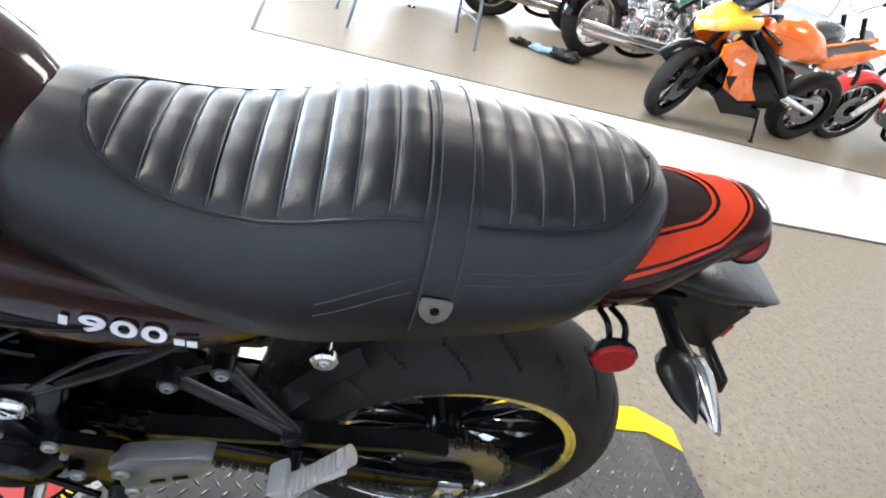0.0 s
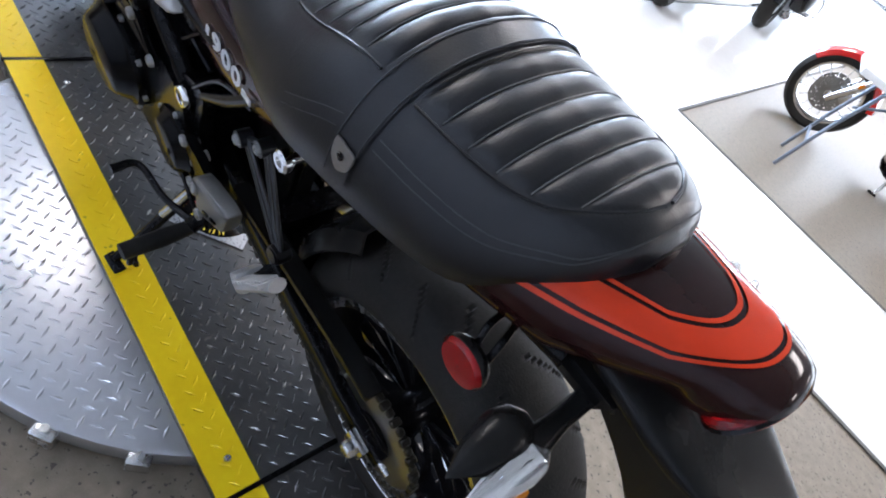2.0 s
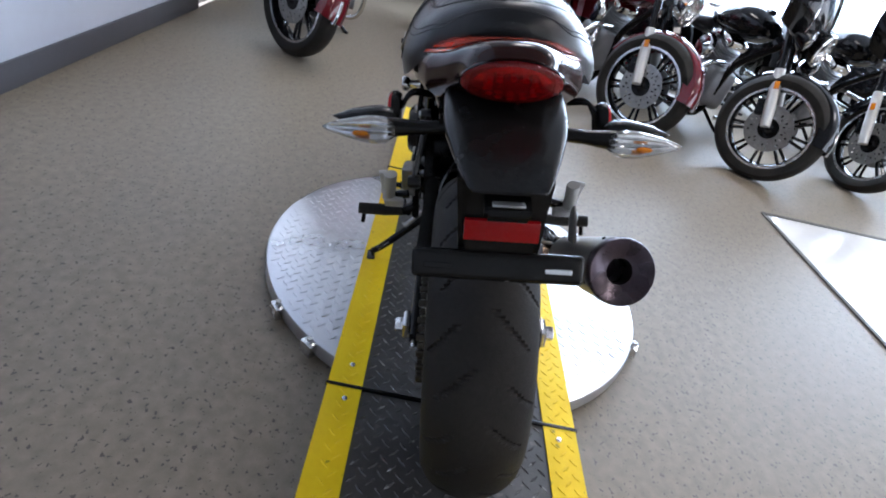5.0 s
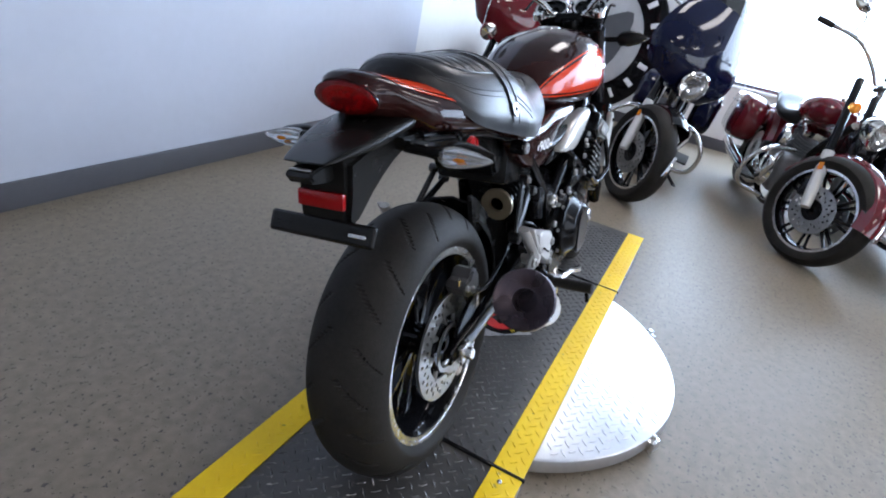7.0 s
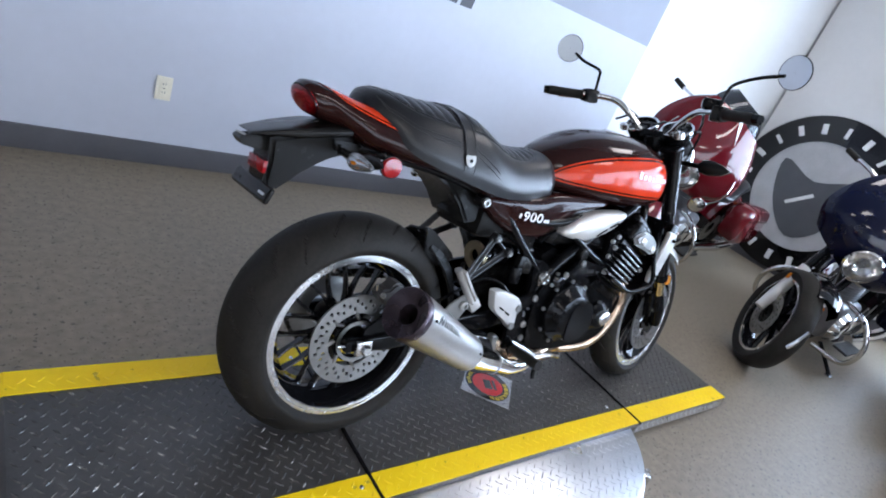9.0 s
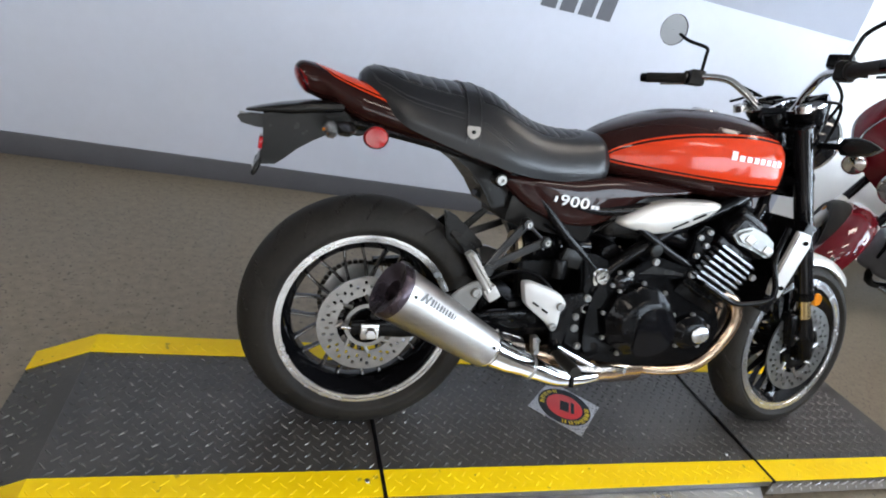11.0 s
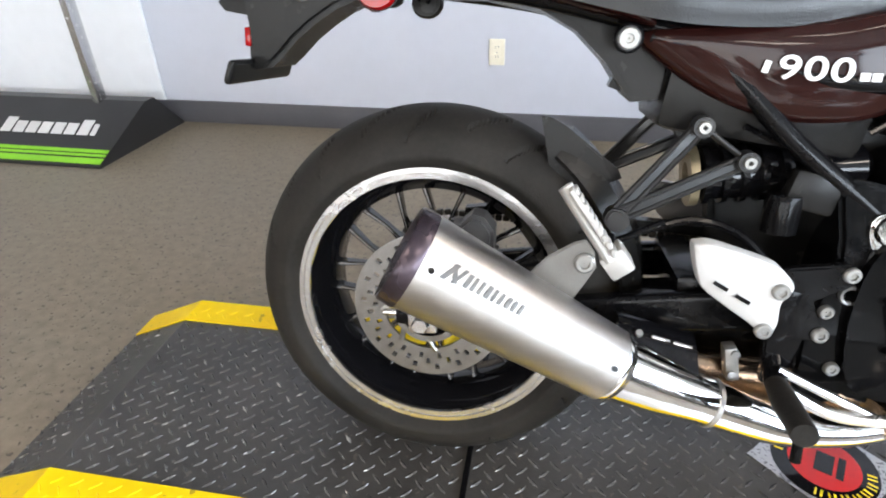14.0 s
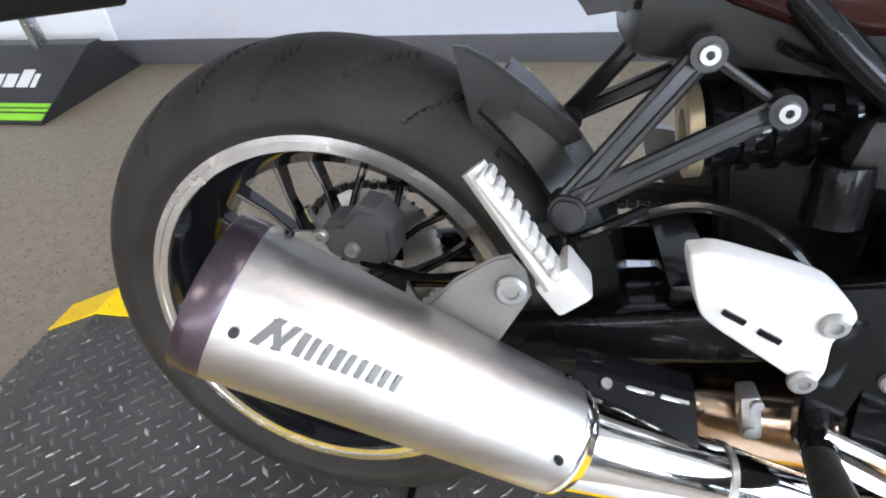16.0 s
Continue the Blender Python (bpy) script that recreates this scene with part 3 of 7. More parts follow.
def drilled_disc(r0, r1, y0, y1, seg=90, turn=0.0, waves=0):
    """A brake disc built of cells, with drilled cells left open."""
    bm = bmesh.new()
    rad = np.linspace(r0, r1, 6)
    ring = [[[bm.verts.new((r * math.cos(a), y, r * math.sin(a))) for r in rad] for a in np.linspace(0, 2 * math.pi, seg, endpoint=False)] for y in (y0, y1)]

    def hole(i, j):
        return (i % 5 == 0 and j == 1) or (i % 5 == 2 and j == 2) or (i % 5 == 4 and j == 3)
    for i in range(seg):
        n = (i + 1) % seg
        for j in range(5):
            if not hole(i, j):
                for k in (0, 1):
                    bm.faces.new((ring[k][i][j], ring[k][n][j], ring[k][n][j + 1], ring[k][i][j + 1]))
            else:
                for p, q in (((i, j), (n, j)), ((n, j), (n, j + 1)), ((n, j + 1), (i, j + 1)), ((i, j + 1), (i, j))):
                    bm.faces.new((ring[0][p[0]][p[1]], ring[0][q[0]][q[1]], ring[1][q[0]][q[1]], ring[1][p[0]][p[1]]))
        for j in (0, 5):
            bm.faces.new((ring[0][i][j], ring[0][n][j], ring[1][n][j], ring[1][i][j]))
    return bm


def bolt(parent, p, side, r=0.009, mat=None, name="bolt"):
    return part(name, lathe([(0.0005, 0.004), (r * 0.45, 0.004), (r * 0.5, 0.0075), (r * 0.8, 0.0075), (r, 0.005), (r, 0.0)], 14, p, Matrix.Rotation(0 if side > 0 else math.pi, 4, "Z")), mat or CAST, parent)


def wheel(parent, name, center, tyre_r, tyre_w, rim_half, steer, discs, spokes, seg):
    w = new(name)
    w.parent = parent
    w.matrix_basis = Matrix.Translation(center) @ steer
    R = 0.2345
    part("tyre", tyre_mesh(tyre_r, tyre_w, R - 0.012, seg), RUBBER, w, "black road tyre with slanted tread cuts")
    part("rim", rim_mesh(R - 0.003, rim_half), GLOSS, w, "gloss black cast rim")
    for s in SIDES:
        part("rim_lip", lip_mesh(R, rim_half, s), ALLOY, w, "bright machined rim lip")
    part("hub", lathe([(0.012, -0.085), (0.036, -0.085), (0.042, -0.05), (0.036, -0.02), (0.036, 0.02), (0.042, 0.05), (0.036, 0.085), (0.012, 0.085)], 32), BLACK, w)
    for k in range(spokes):
        a = radians(105.2) + 2 * math.pi * k / spokes
        u, v = Vector((math.cos(a), 0, math.sin(a))), Vector((-math.sin(a), 0, math.cos(a)))
        for e in (-1, 1):
            root = a + e * (math.pi / spokes - 0.06)
            ru = Vector((math.cos(root), 0, math.sin(root)))
            line = [ru * 0.034, ru * 0.094, u * 0.140 + v * e * 0.0262, u * 0.203 + v * e * 0.0218]
            bm = bmesh.new()
            loft(bm, [[p + v * q + Vector((0, y, 0)) for q, y in ((-t, -h), (t, -h), (t * 0.7, h), (-t * 0.7, h))] for p, t, h in zip(line, (0.0050, 0.0044, 0.0034, 0.0048), (0.016, 0.011, 0.008, 0.013))])
            blade = part("spoke", bm, GLOSS, w, "", 30)
            for s in SIDES:
                bm = bmesh.new()
                loft(bm, [[p + v * q + Vector((0, y, 0)) for q, y in ((-t, s * h), (t, s * h), (t, s * (h + 0.0012)), (-t, s * (h + 0.0012)))] for p, t, h in zip(line[1:], (0.0010, 0.0012, 0.0022), (0.011, 0.008, 0.013))])
                part("spoke_face", bm, SPOKE_EDGE, blade, "machined spoke face", 30)
    for y, r in discs:
        dsc = part("brake_disc", drilled_disc(r * 0.60, r, y - 0.0025, y + 0.0025), DISC, w, "drilled steel brake disc")
        part("disc_carrier", lathe([(0.045, y - 0.004), (r * 0.48, y - 0.004), (r * 0.5, y), (r * 0.48, y + 0.004), (0.045, y + 0.004)], 40, closed=True), BLACK, dsc)
        for k in range(8):
            a = 2 * math.pi * k / 8
            part("disc_arm", rod((r * 0.46 * math.cos(a), y, r * 0.46 * math.sin(a)), (r * 0.64 * math.cos(a + 0.16), y, r * 0.64 * math.sin(a + 0.16)), 0.0055, 8), DISC, dsc)
    return w


rear = wheel(bike, "rear_wheel", (0, 0, 0), 0.318, 0.184, 0.077, Matrix(), [(-0.088, 0.126)], 10, 900)
# sprocket and chain on the left
sp = part("sprocket", lathe([(0.045, 0.100), (0.095, 0.100), (0.103, 0.103), (0.095, 0.106), (0.045, 0.106)], 84, closed=True), DISC, rear, "steel rear sprocket")
for k in range(42):
    a = 2 * math.pi * k / 42
    part("tooth", box((0.103 * math.cos(a), 0.103, 0.103 * math.sin(a)), (0.008, 0.005, 0.006), (0, -math.degrees(a), 0), 0.0015, 1), DISC, sp)
chain = bmesh.new()
loop = [(0.6 + 0.035 * math.cos(a), 0.103, 0.045 + 0.035 * math.sin(a)) for a in np.linspace(-1.5, 1.5, 9)] + [(0.107 * math.cos(a), 0.103, 0.107 * math.sin(a)) for a in np.linspace(1.6, 4.7, 22)]
loop = [Vector(p) for p in loop] + [Vector(loop[0])]
dense = []
for a, b in zip(loop, loop[1:]):
    n = max(1, int((b - a).length / 0.0135))
    dense += [(a.lerp(b, i / n), (b - a)) for i in range(n)]
for i, (p, dirn) in enumerate(dense):
    add_box(chain, p, (0.0125, 0.017 if i % 2 else 0.011, 0.011), (0, -math.degrees(math.atan2(dirn.z, dirn.x)), 0), 0.002, 1)
part("chain", chain, material("oiled_chain_steel", (0.05, 0.045, 0.036), 0.4, 0.9), bike, "oiled drive chain")

# swingarm
for s in SIDES:
    pts = [(-0.045, s * 0.118, 0.0), (0.08, s * 0.118, 0.006), (0.30, s * 0.112, 0.035), (0.50, s * 0.10, 0.055), (0.62, s * 0.095, 0.062)]
    bm = bmesh.new()
    rings = []
    for (x, y, z), (hh, ww) in zip(pts, ((0.016, 0.011), (0.024, 0.013), (0.029, 0.015), (0.034, 0.018), (0.036, 0.020))):
        rings.append([Vector((x, y + ww * math.copysign(abs(math.cos(a)) ** 0.4, math.cos(a)), z + hh * math.copysign(abs(math.sin(a)) ** 0.4, math.sin(a)))) for a in np.linspace(0, 2 * math.pi, 24, endpoint=False)])
    arm = part("swingarm", loft(bm, rings), BLACK, bike, "black swingarm")
    part("axle_block", box((0.0, s * 0.137, 0.0), (0.045, 0.014, 0.04), (0, -4, 0), 0.004), ALLOY, arm)
    part("axle_nut", lathe([(0.001, 0.016), (0.012, 0.016), (0.0145, 0.012), (0.0145, 0)], 6, (0, s * 0.144, 0), Matrix.Rotation(0 if s > 0 else math.pi, 4, "Z")), ALLOY, arm)
    part("adjuster_bolt", rod((-0.04, s * 0.12, 0), (-0.068, s * 0.12, 0), 0.005), ALLOY, arm)
part("swingarm_bridge", box((0.40, 0, 0.06), (0.05, 0.2, 0.07), (0, -8, 0), 0.012), BLACK, bike)
cal = part("rear_caliper", plate([(0.024, 0.138), (0.034, 0.152), (0.052, 0.154), (0.070, 0.172), (0.088, 0.168), (0.104, 0.148), (0.104, 0.116), (0.090, 0.104), (0.056, 0.106), (0.034, 0.118)], -0.124, -0.072, 0.006), CALIPER, bike, "grey rear brake caliper")
for x, z in ((0.084, 0.126), (0.052, 0.140)):
    bolt(cal, (x, -0.124, z), -1, 0.008)
part("bleed_nipple", rod((0.040, -0.112, 0.150), (0.036, -0.114, 0.166), 0.0035, 8), ALLOY, cal)
part("caliper_bracket", plate(smooth_poly([(0.0, 0.03), (0.05, 0.075), (0.11, 0.10), (0.10, 0.055), (0.03, -0.01)], 3), -0.118, -0.108, 0.002), BLACK, bike)
part("abs_ring", lathe([(0.048, -0.098), (0.058, -0.098), (0.058, -0.101), (0.048, -0.101)], 40, closed=True), DISC, bike)

part("chain_guard", plate([(0.03, 0.118), (0.10, 0.128), (0.30, 0.118), (0.47, 0.108), (0.47, 0.092), (0.30, 0.100), (0.10, 0.110), (0.03, 0.104)], 0.096, 0.128, 0.003), PLASTIC, bike, "black chain guard")
part("linkage", box((0.44, 0, -0.01), (0.26, 0.13, 0.085), (0, -6, 0), 0.02), BLACK, bike, "black suspension linkage")
# hugger mudguard
def hugger():
    bm = bmesh.new()
    rings = []
    for k in range(15):
        a = radians(-2 + 56 * k / 14)
        r = 0.334 + 0.012 * (k / 14)
        w = 0.075 + 0.018 * math.sin(math.pi * k / 14)
        ring = [Vector(((r - 0.03) * math.cos(a), -w, (r - 0.03) * math.sin(a))), Vector((r * math.cos(a), -w * 0.8, r * math.sin(a))), Vector(((r + 0.012) * math.cos(a), 0, (r + 0.012) * math.sin(a))),
                Vector((r * math.cos(a), w * 0.8, r * math.sin(a))), Vector(((r - 0.03) * math.cos(a), w, (r - 0.03) * math.sin(a)))]
        rings.append(ring + [Vector((v.x * 0.985, v.y * 0.96, v.z * 0.985)) for v in reversed(ring)])
    return loft(bm, rings)


part("mudguard", hugger(), PLASTIC, bike, "black plastic rear hugger mudguard")
part("mudguard_fin", plate([(0.160, 0.312), (0.172, 0.311), (0.195, 0.300), (0.275, 0.240), (0.282, 0.226), (0.226, 0.200), (0.176, 0.240)], -0.070, -0.058, 0.003), PLASTIC, bike)

# rear shock, lying across under the seat
part("shock_body", lathe([(0.02, -0.10), (0.036, -0.09), (0.036, 0.02), (0.03, 0.03), (0.03, 0.11), (0.018, 0.12)], 24, (0.50, -0.055, 0.245), aim((0, 0, 0), (1, 0, 0.12))), GLOSS, bike, "black rear shock absorber")
for k in range(7):
    part("shock_coil", lathe([(0.034, -0.005), (0.042, -0.004), (0.042, 0.004), (0.034, 0.005)], 20, (0.415 + 0.024 * k, -0.055, 0.235 + 0.0029 * k), aim((0, 0, 0), (1, 0, 0.12)), True), BLACK, bike)
part("shock_collar", lathe([(0.02, -0.006), (0.044, -0.006), (0.044, 0.006), (0.02, 0.006)], 24, (0.398, -0.055, 0.233), aim((0, 0, 0), (1, 0, 0.12)), True), material("brass_collar", (0.5, 0.42, 0.28), 0.35, 0.8), bike)

# ---- tank ----
TX = [0.565, 0.60, 0.65, 0.72, 0.80, 0.90, 1.00, 1.06, 1.10, 1.125]
T_TOP = [0.560, 0.585, 0.612, 0.643, 0.666, 0.680, 0.676, 0.657, 0.625, 0.585]
T_LOW = [0.470, 0.463, 0.456, 0.450, 0.445, 0.442, 0.446, 0.456, 0.475, 0.510]
T_HALF = [0.060, 0.092, 0.118, 0.141, 0.157, 0.168, 0.165, 0.150, 0.120, 0.070]


def tank_section(x):
    t, b, w = curve(x, TX, T_TOP), curve(x, TX, T_LOW), curve(x, TX, T_HALF)
    return (t + b) / 2 - 0.012, (t - b) / 2, w


def tank_y(x, z, grow=0.0):
    zc, h, w = tank_section(x)
    top, low = zc + 0.012 + h, zc + 0.012 - h
    u = (z - zc) / (top - zc) if z > zc else (z - zc) / (zc - low)
    n = 2.3 if z > zc else 3.2
    return w * max(0.0, 1 - min(1, abs(u)) ** n) ** (1 / n) + grow


def tank_ring(x, n=44):
    zc, h, w = tank_section(x)
    top, low = zc + 0.012 + h, zc + 0.012 - h
    out = []
    for a in np.linspace(0, 2 * math.pi, n, endpoint=False):
        c, s = math.cos(a), math.sin(a)
        m = 2.3 if s > 0 else 3.2
        out.append(Vector((x, w * math.copysign(abs(c) ** (2 / m), c), zc + ((top - zc) if s > 0 else (zc - low)) * math.copysign(abs(s) ** (2 / m), s))))
    return out


tank = part("fuel_tank", loft(bmesh.new(), [tank_ring(x) for x in np.linspace(TX[0], TX[-1], 46)]), BROWN, bike, "dark brown lacquered fuel tank", 60)


def tank_patch(name, upper, lower, x0, x1, side, mat, label="", lift=0.0012, rows=10, cols=60):
    """A painted field on the tank's flank between two lines of height."""
    bm = bmesh.new()
    grid = []
    for x in np.linspace(x0, x1, cols):
        a, b = lower(x), upper(x)
        grid.append([bm.verts.new((x, side * tank_y(x, a + (b - a) * k / rows, lift), a + (b - a) * k / rows)) for k in range(rows + 1)])
    for p, q in zip(grid, grid[1:]):
        for k in range(rows):
            bm.faces.new((p[k], p[k + 1], q[k + 1], q[k]))
    return part(name, bm, mat, tank, label, 60)


def p_up(x):
    return curve(x, [0.578, 0.59, 0.62, 0.68, 0.76, 0.86, 0.96, 1.05], [0.502, 0.522, 0.546, 0.574, 0.598, 0.618, 0.630, 0.628])


def p_low(x):
    return curve(x, [0.578, 0.62, 0.72, 0.84, 0.95, 1.05], [0.500, 0.496, 0.494, 0.493, 0.494, 0.497])


for s in SIDES:
    tank_patch("orange_panel", lambda x: p_up(x) - 0.010, lambda x: p_low(x) + 0.009, 0.592, 1.066, s, ORANGE, "orange teardrop panel")
    tank_patch("pinstripe", p_up, lambda x: p_up(x) - 0.0045, 0.580, 1.07, s, ORANGE, rows=2)
    tank_patch("pinstripe", lambda x: p_low(x) + 0.004, p_low, 0.580, 1.07, s, ORANGE, rows=2)
    for k in range(8):        # maker's lettering as plain bars
        x = 0.885 + 0.0205 * k
        tank_patch("badge_bar", lambda q: 0.572 if k else 0.580, lambda q: 0.557, x, x + 0.0145, s, WHITE, lift=0.0035, rows=3, cols=5)
part("filler_cap", lathe([(0.001, 0.012), (0.03, 0.012), (0.036, 0.008), (0.038, 0.0)], 32, (0.90, 0, 0.671), Matrix.Rotation(radians(90), 4, "X")), CHROME, tank)

# ---- seat ----
SX = [-0.064, -0.054, -0.038, -0.012, 0.03, 0.09, 0.17, 0.235, 0.28, 0.33, 0.39, 0.46, 0.525, 0.573, 0.598]
S_TOP = [0.636, 0.648, 0.655, 0.656, 0.652, 0.645, 0.639, 0.633, 0.616, 0.589, 0.568, 0.560, 0.563, 0.566, 0.562]
S_LOW = [0.616, 0.602, 0.585, 0.562, 0.522, 0.497, 0.473, 0.456, 0.445, 0.436, 0.432, 0.433, 0.440, 0.448, 0.462]
S_HALF = [0.030, 0.062, 0.088, 0.115, 0.142, 0.156, 0.163, 0.167, 0.169, 0.166, 0.155, 0.140, 0.124, 0.112, 0.096]


def rib_panel(x):
    """Half width of the ribbed field: rounded off at both ends."""
    return curve(x, [-0.034, -0.028, -0.012, 0.02, 0.13, 0.26, 0.40, 0.48, 0.525, 0.540], [0.02, 0.16, 0.31, 0.42, 0.46, 0.46, 0.44, 0.38, 0.24, 0.02])


def seat_point(x, v):
    """v from 0 (left rim) over the crown to 1 (right rim)."""
    top, low, w = curve(x, SX, S_TOP), curve(x, SX, S_LOW), curve(x, SX, S_HALF)
    a = abs(v - 0.5) * 2
    s = 1 if v < 0.5 else -1
    h = top - low
    y = w * (curve(a, [0, 0.2, 0.4, 0.55, 0.7, 0.85, 1.0], [0, 0.33, 0.62, 0.80, 0.93, 1.0, 0.985]))
    z = top - h * curve(a, [0, 0.2, 0.4, 0.55, 0.7, 0.85, 1.0], [0, 0.035, 0.15, 0.31, 0.54, 0.78, 1.0])
    panel = rib_panel(x)
    inside = max(0.0, min(1.0, (panel - a) / 0.05))
    lift = 0.0
    if -0.036 < x < 0.165:
        ph = (x + 0.033) / 0.0330
        lift = inside * (0.0052 * abs(math.sin(math.pi * ph)) ** 0.42 - 0.0046)
    elif 0.215 < x < 0.541:
        ph = (x - 0.215) / 0.0325
        lift = inside * (0.0052 * abs(math.sin(math.pi * ph)) ** 0.42 - 0.0046)
    edge = math.exp(-((a - panel) / 0.018) ** 2) if -0.035 < x < 0.540 else 0
    ends = max(0.0, min(1.0, min((x + 0.036) / 0.006, (0.541 - x) / 0.006)))
    lift, edge = lift * ends, edge * ends
    z += lift - 0.003 * edge
    return Vector((x, s * y, z))


NS, NV = 420, 80
bm = bmesh.new()
rings = []
for x in np.linspace(SX[0], SX[-1], NS):
    ring = [seat_point(x, k / NV) for k in range(NV + 1)]
    rings.append(ring)
loft(bm, rings, False, False)
bm.faces.new([bm.verts.new(v) for v in rings[0]])
bm.faces.new([bm.verts.new(v) for v in rings[-1]])
bmesh.ops.remove_doubles(bm, verts=bm.verts, dist=1e-5)
seat = part("seat", bm, LEATHER, bike, "black ribbed two-up vinyl seat", 70)
bm = bmesh.new()
loft(bm, [[seat_point(x, k / 40) + Vector((0, 0, 0)) + (seat_point(x, k / 40) - Vector((x, 0, 0.45))).normalized() * 0.0022 for k in range(1, 40)] for x in np.linspace(0.171, 0.209, 8)], False, False)
strap = part("strap", bm, LEATHER, seat, "seat strap", 70)
for x in (0.174, 0.206):
    part("strap_seam", tube([seat_point(x, k / 40) + (seat_point(x, k / 40) - Vector((x, 0, 0.45))).normalized() * 0.0029 for k in range(2, 39, 2)], 0.0009, 5, 3), THREAD, strap)
def badge_at(s, out):
    v = min(np.linspace(0.02, 0.25, 60), key=lambda q: abs(seat_point(0.188, q).z - 0.525))
    p = seat_point(0.188, v)
    return Vector((0.188, s * (abs(p.y) + out), p.z))


for s in SIDES:
    bm = plate(smooth_poly([(-0.0155, 0.013), (0, 0.0135), (0.0155, 0.013), (0.0155, -0.004), (0.009, -0.013), (0, -0.017), (-0.009, -0.013), (-0.0155, -0.004)], 2), -0.0015, 0.0015, 0.0008)
    bm.transform(Matrix.Translation(badge_at(s, 0.004)) @ Matrix.Rotation(radians(s * 14), 4, "X"))
    b = part("strap_badge", bm, DISC, strap, "small metal shield badge")
    part("badge_dot", lathe([(0.0005, 0.003), (0.0045, 0.0025), (0.005, 0)], 14, badge_at(s, 0.005), Matrix.Rotation(0 if s > 0 else math.pi, 4, "Z")), BLACK, b)
    for v0, name in ((0.14, "stitching"), (0.165, "stitching")):
        vv = v0 if s > 0 else 1 - v0
        part("panel_piping", tube([seat_point(x, 0.5 - s * 0.5 * (rib_panel(x) + 0.012)) + Vector((0, 0, 0.001)) for x in ([-0.034, -0.0335, -0.032] + list(np.linspace(-0.029, 0.165, 24)) if v0 < 0.15 else list(np.linspace(0.217, 0.534, 26)) + [0.5375, 0.5395, 0.540])], 0.0018, 6, 2), LEATHER, seat)
        part(name, tube([seat_point(x, vv - s * 0.05 * min(1, (x - 0.215) / 0.09)) + Vector((0, s * 0.0006, 0)) for x in np.linspace(0.215, 0.30, 9)], 0.0008, 5, 2), THREAD, seat, "grey seat stitching")

for x in [-0.033 + 0.0330 * k for k in range(1, 6)] + [0.215 + 0.0325 * k for k in range(1, 10)]:        # seam in every groove between the ribs
    h = 0.5 * rib_panel(x) - 0.006
    if h > 0.02:
        part("rib_seam", tube([seat_point(x + 0.0012, v) + Vector((0, 0, 0.0006)) for v in np.linspace(0.5 - h, 0.5 + h, 14)], 0.0007, 5, 2), RIB_SEAM, seat)
for v0 in (0.155, 0.178):        # double seam round the back of the seat
    line = [(x, v0) for x in np.linspace(0.165, -0.03, 14)] + [(-0.040, v0 + 0.04), (-0.047, 0.27), (-0.050, 0.36), (-0.051, 0.5), (-0.050, 0.64), (-0.047, 0.73), (-0.040, 0.96 - v0)] + [(x, 1 - v0) for x in np.linspace(-0.03, 0.165, 14)]
    part("stitching", tube([seat_point(x, v) for x, v in line], 0.0009, 5, 2), THREAD, seat, "grey seat stitching")

# ---- tail cowl, lights and rear mudguard ----
CX = [-0.214, -0.206, -0.186, -0.14, -0.06, 0.04, 0.14, 0.24, 0.31]
C_TOP = [0.630, 0.639, 0.642, 0.634, 0.618, 0.590, 0.550, 0.495, 0.452]
C_LOW = [0.562, 0.556, 0.550, 0.533, 0.505, 0.482, 0.468, 0.442, 0.425]
C_HALF = [0.050, 0.056, 0.063, 0.083, 0.110, 0.133, 0.145, 0.150, 0.148]


def rake_back(x):
    """How far the rear face leans: its foot lies forward of its upper lip."""
    return 0.60 * max(0.0, min(1.0, (-0.06 - x) / 0.12))


def cowl_ring(x, n=40):
    t, b, w = curve(x, CX, C_TOP), curve(x, CX, C_LOW), curve(x, CX, C_HALF)
    zc = b + (t - b) * 0.40
    out = []
    for a in np.linspace(0, 2 * math.pi, n, endpoint=False):
        c, s = math.cos(a), math.sin(a)
        z = zc + ((t - zc) if s > 0 else (zc - b)) * math.copysign(abs(s) ** 0.8, s)
        out.append(Vector((x + rake_back(x) * (t - z), w * math.copysign(abs(c) ** 0.75, c), z)))
    return out


def cowl_point(x, y, lift):
    t, b, w = curve(x, CX, C_TOP), curve(x, CX, C_LOW), curve(x, CX, C_HALF)
    zc = b + (t - b) * 0.40
    c = min(1, abs(y) / w) ** (1 / 0.75)
    z = zc + (t - zc) * math.sqrt(max(0, 1 - c * c)) ** 0.8
    return Vector((x + rake_back(x) * (t - z) - lift * 0.3, y + math.copysign(lift * c, y), z + lift))


cowl = part("tail_cowl", loft(bmesh.new(), [cowl_ring(x) for x in np.linspace(CX[0], CX[-1], 70)]), BROWN, bike, "dark brown lacquered tail cowl", 50)


def cowl_band(r0, r1, mat, lift=0.0014):
    """A band that runs up one flank, round the tail and down the other."""
    bm = bmesh.new()
    rows = []
    for k in range(121):
        u = -1 + 2 * k / 120
        row = []
        for r in np.linspace(r0, r1, 5):
            ang = u * radians(90)
            bx = -0.02 - (0.162 - r) * math.cos(ang) ** 0.55 + max(0, abs(u) - 0.62) * 0.55
            by = math.sin(ang)
            w = curve(bx, CX, C_HALF)
            y = math.copysign(abs(by) ** 0.8, by) * (w - r * 0.86)
            row.append(bm.verts.new(cowl_point(bx, y, lift)))
        rows.append(row)
    for a, b in zip(rows, rows[1:]):
        for j in range(4):
            bm.faces.new((a[j], a[j + 1], b[j + 1], b[j]))
    return part("orange_stripe", bm, mat, cowl, "orange tail stripe", 60)


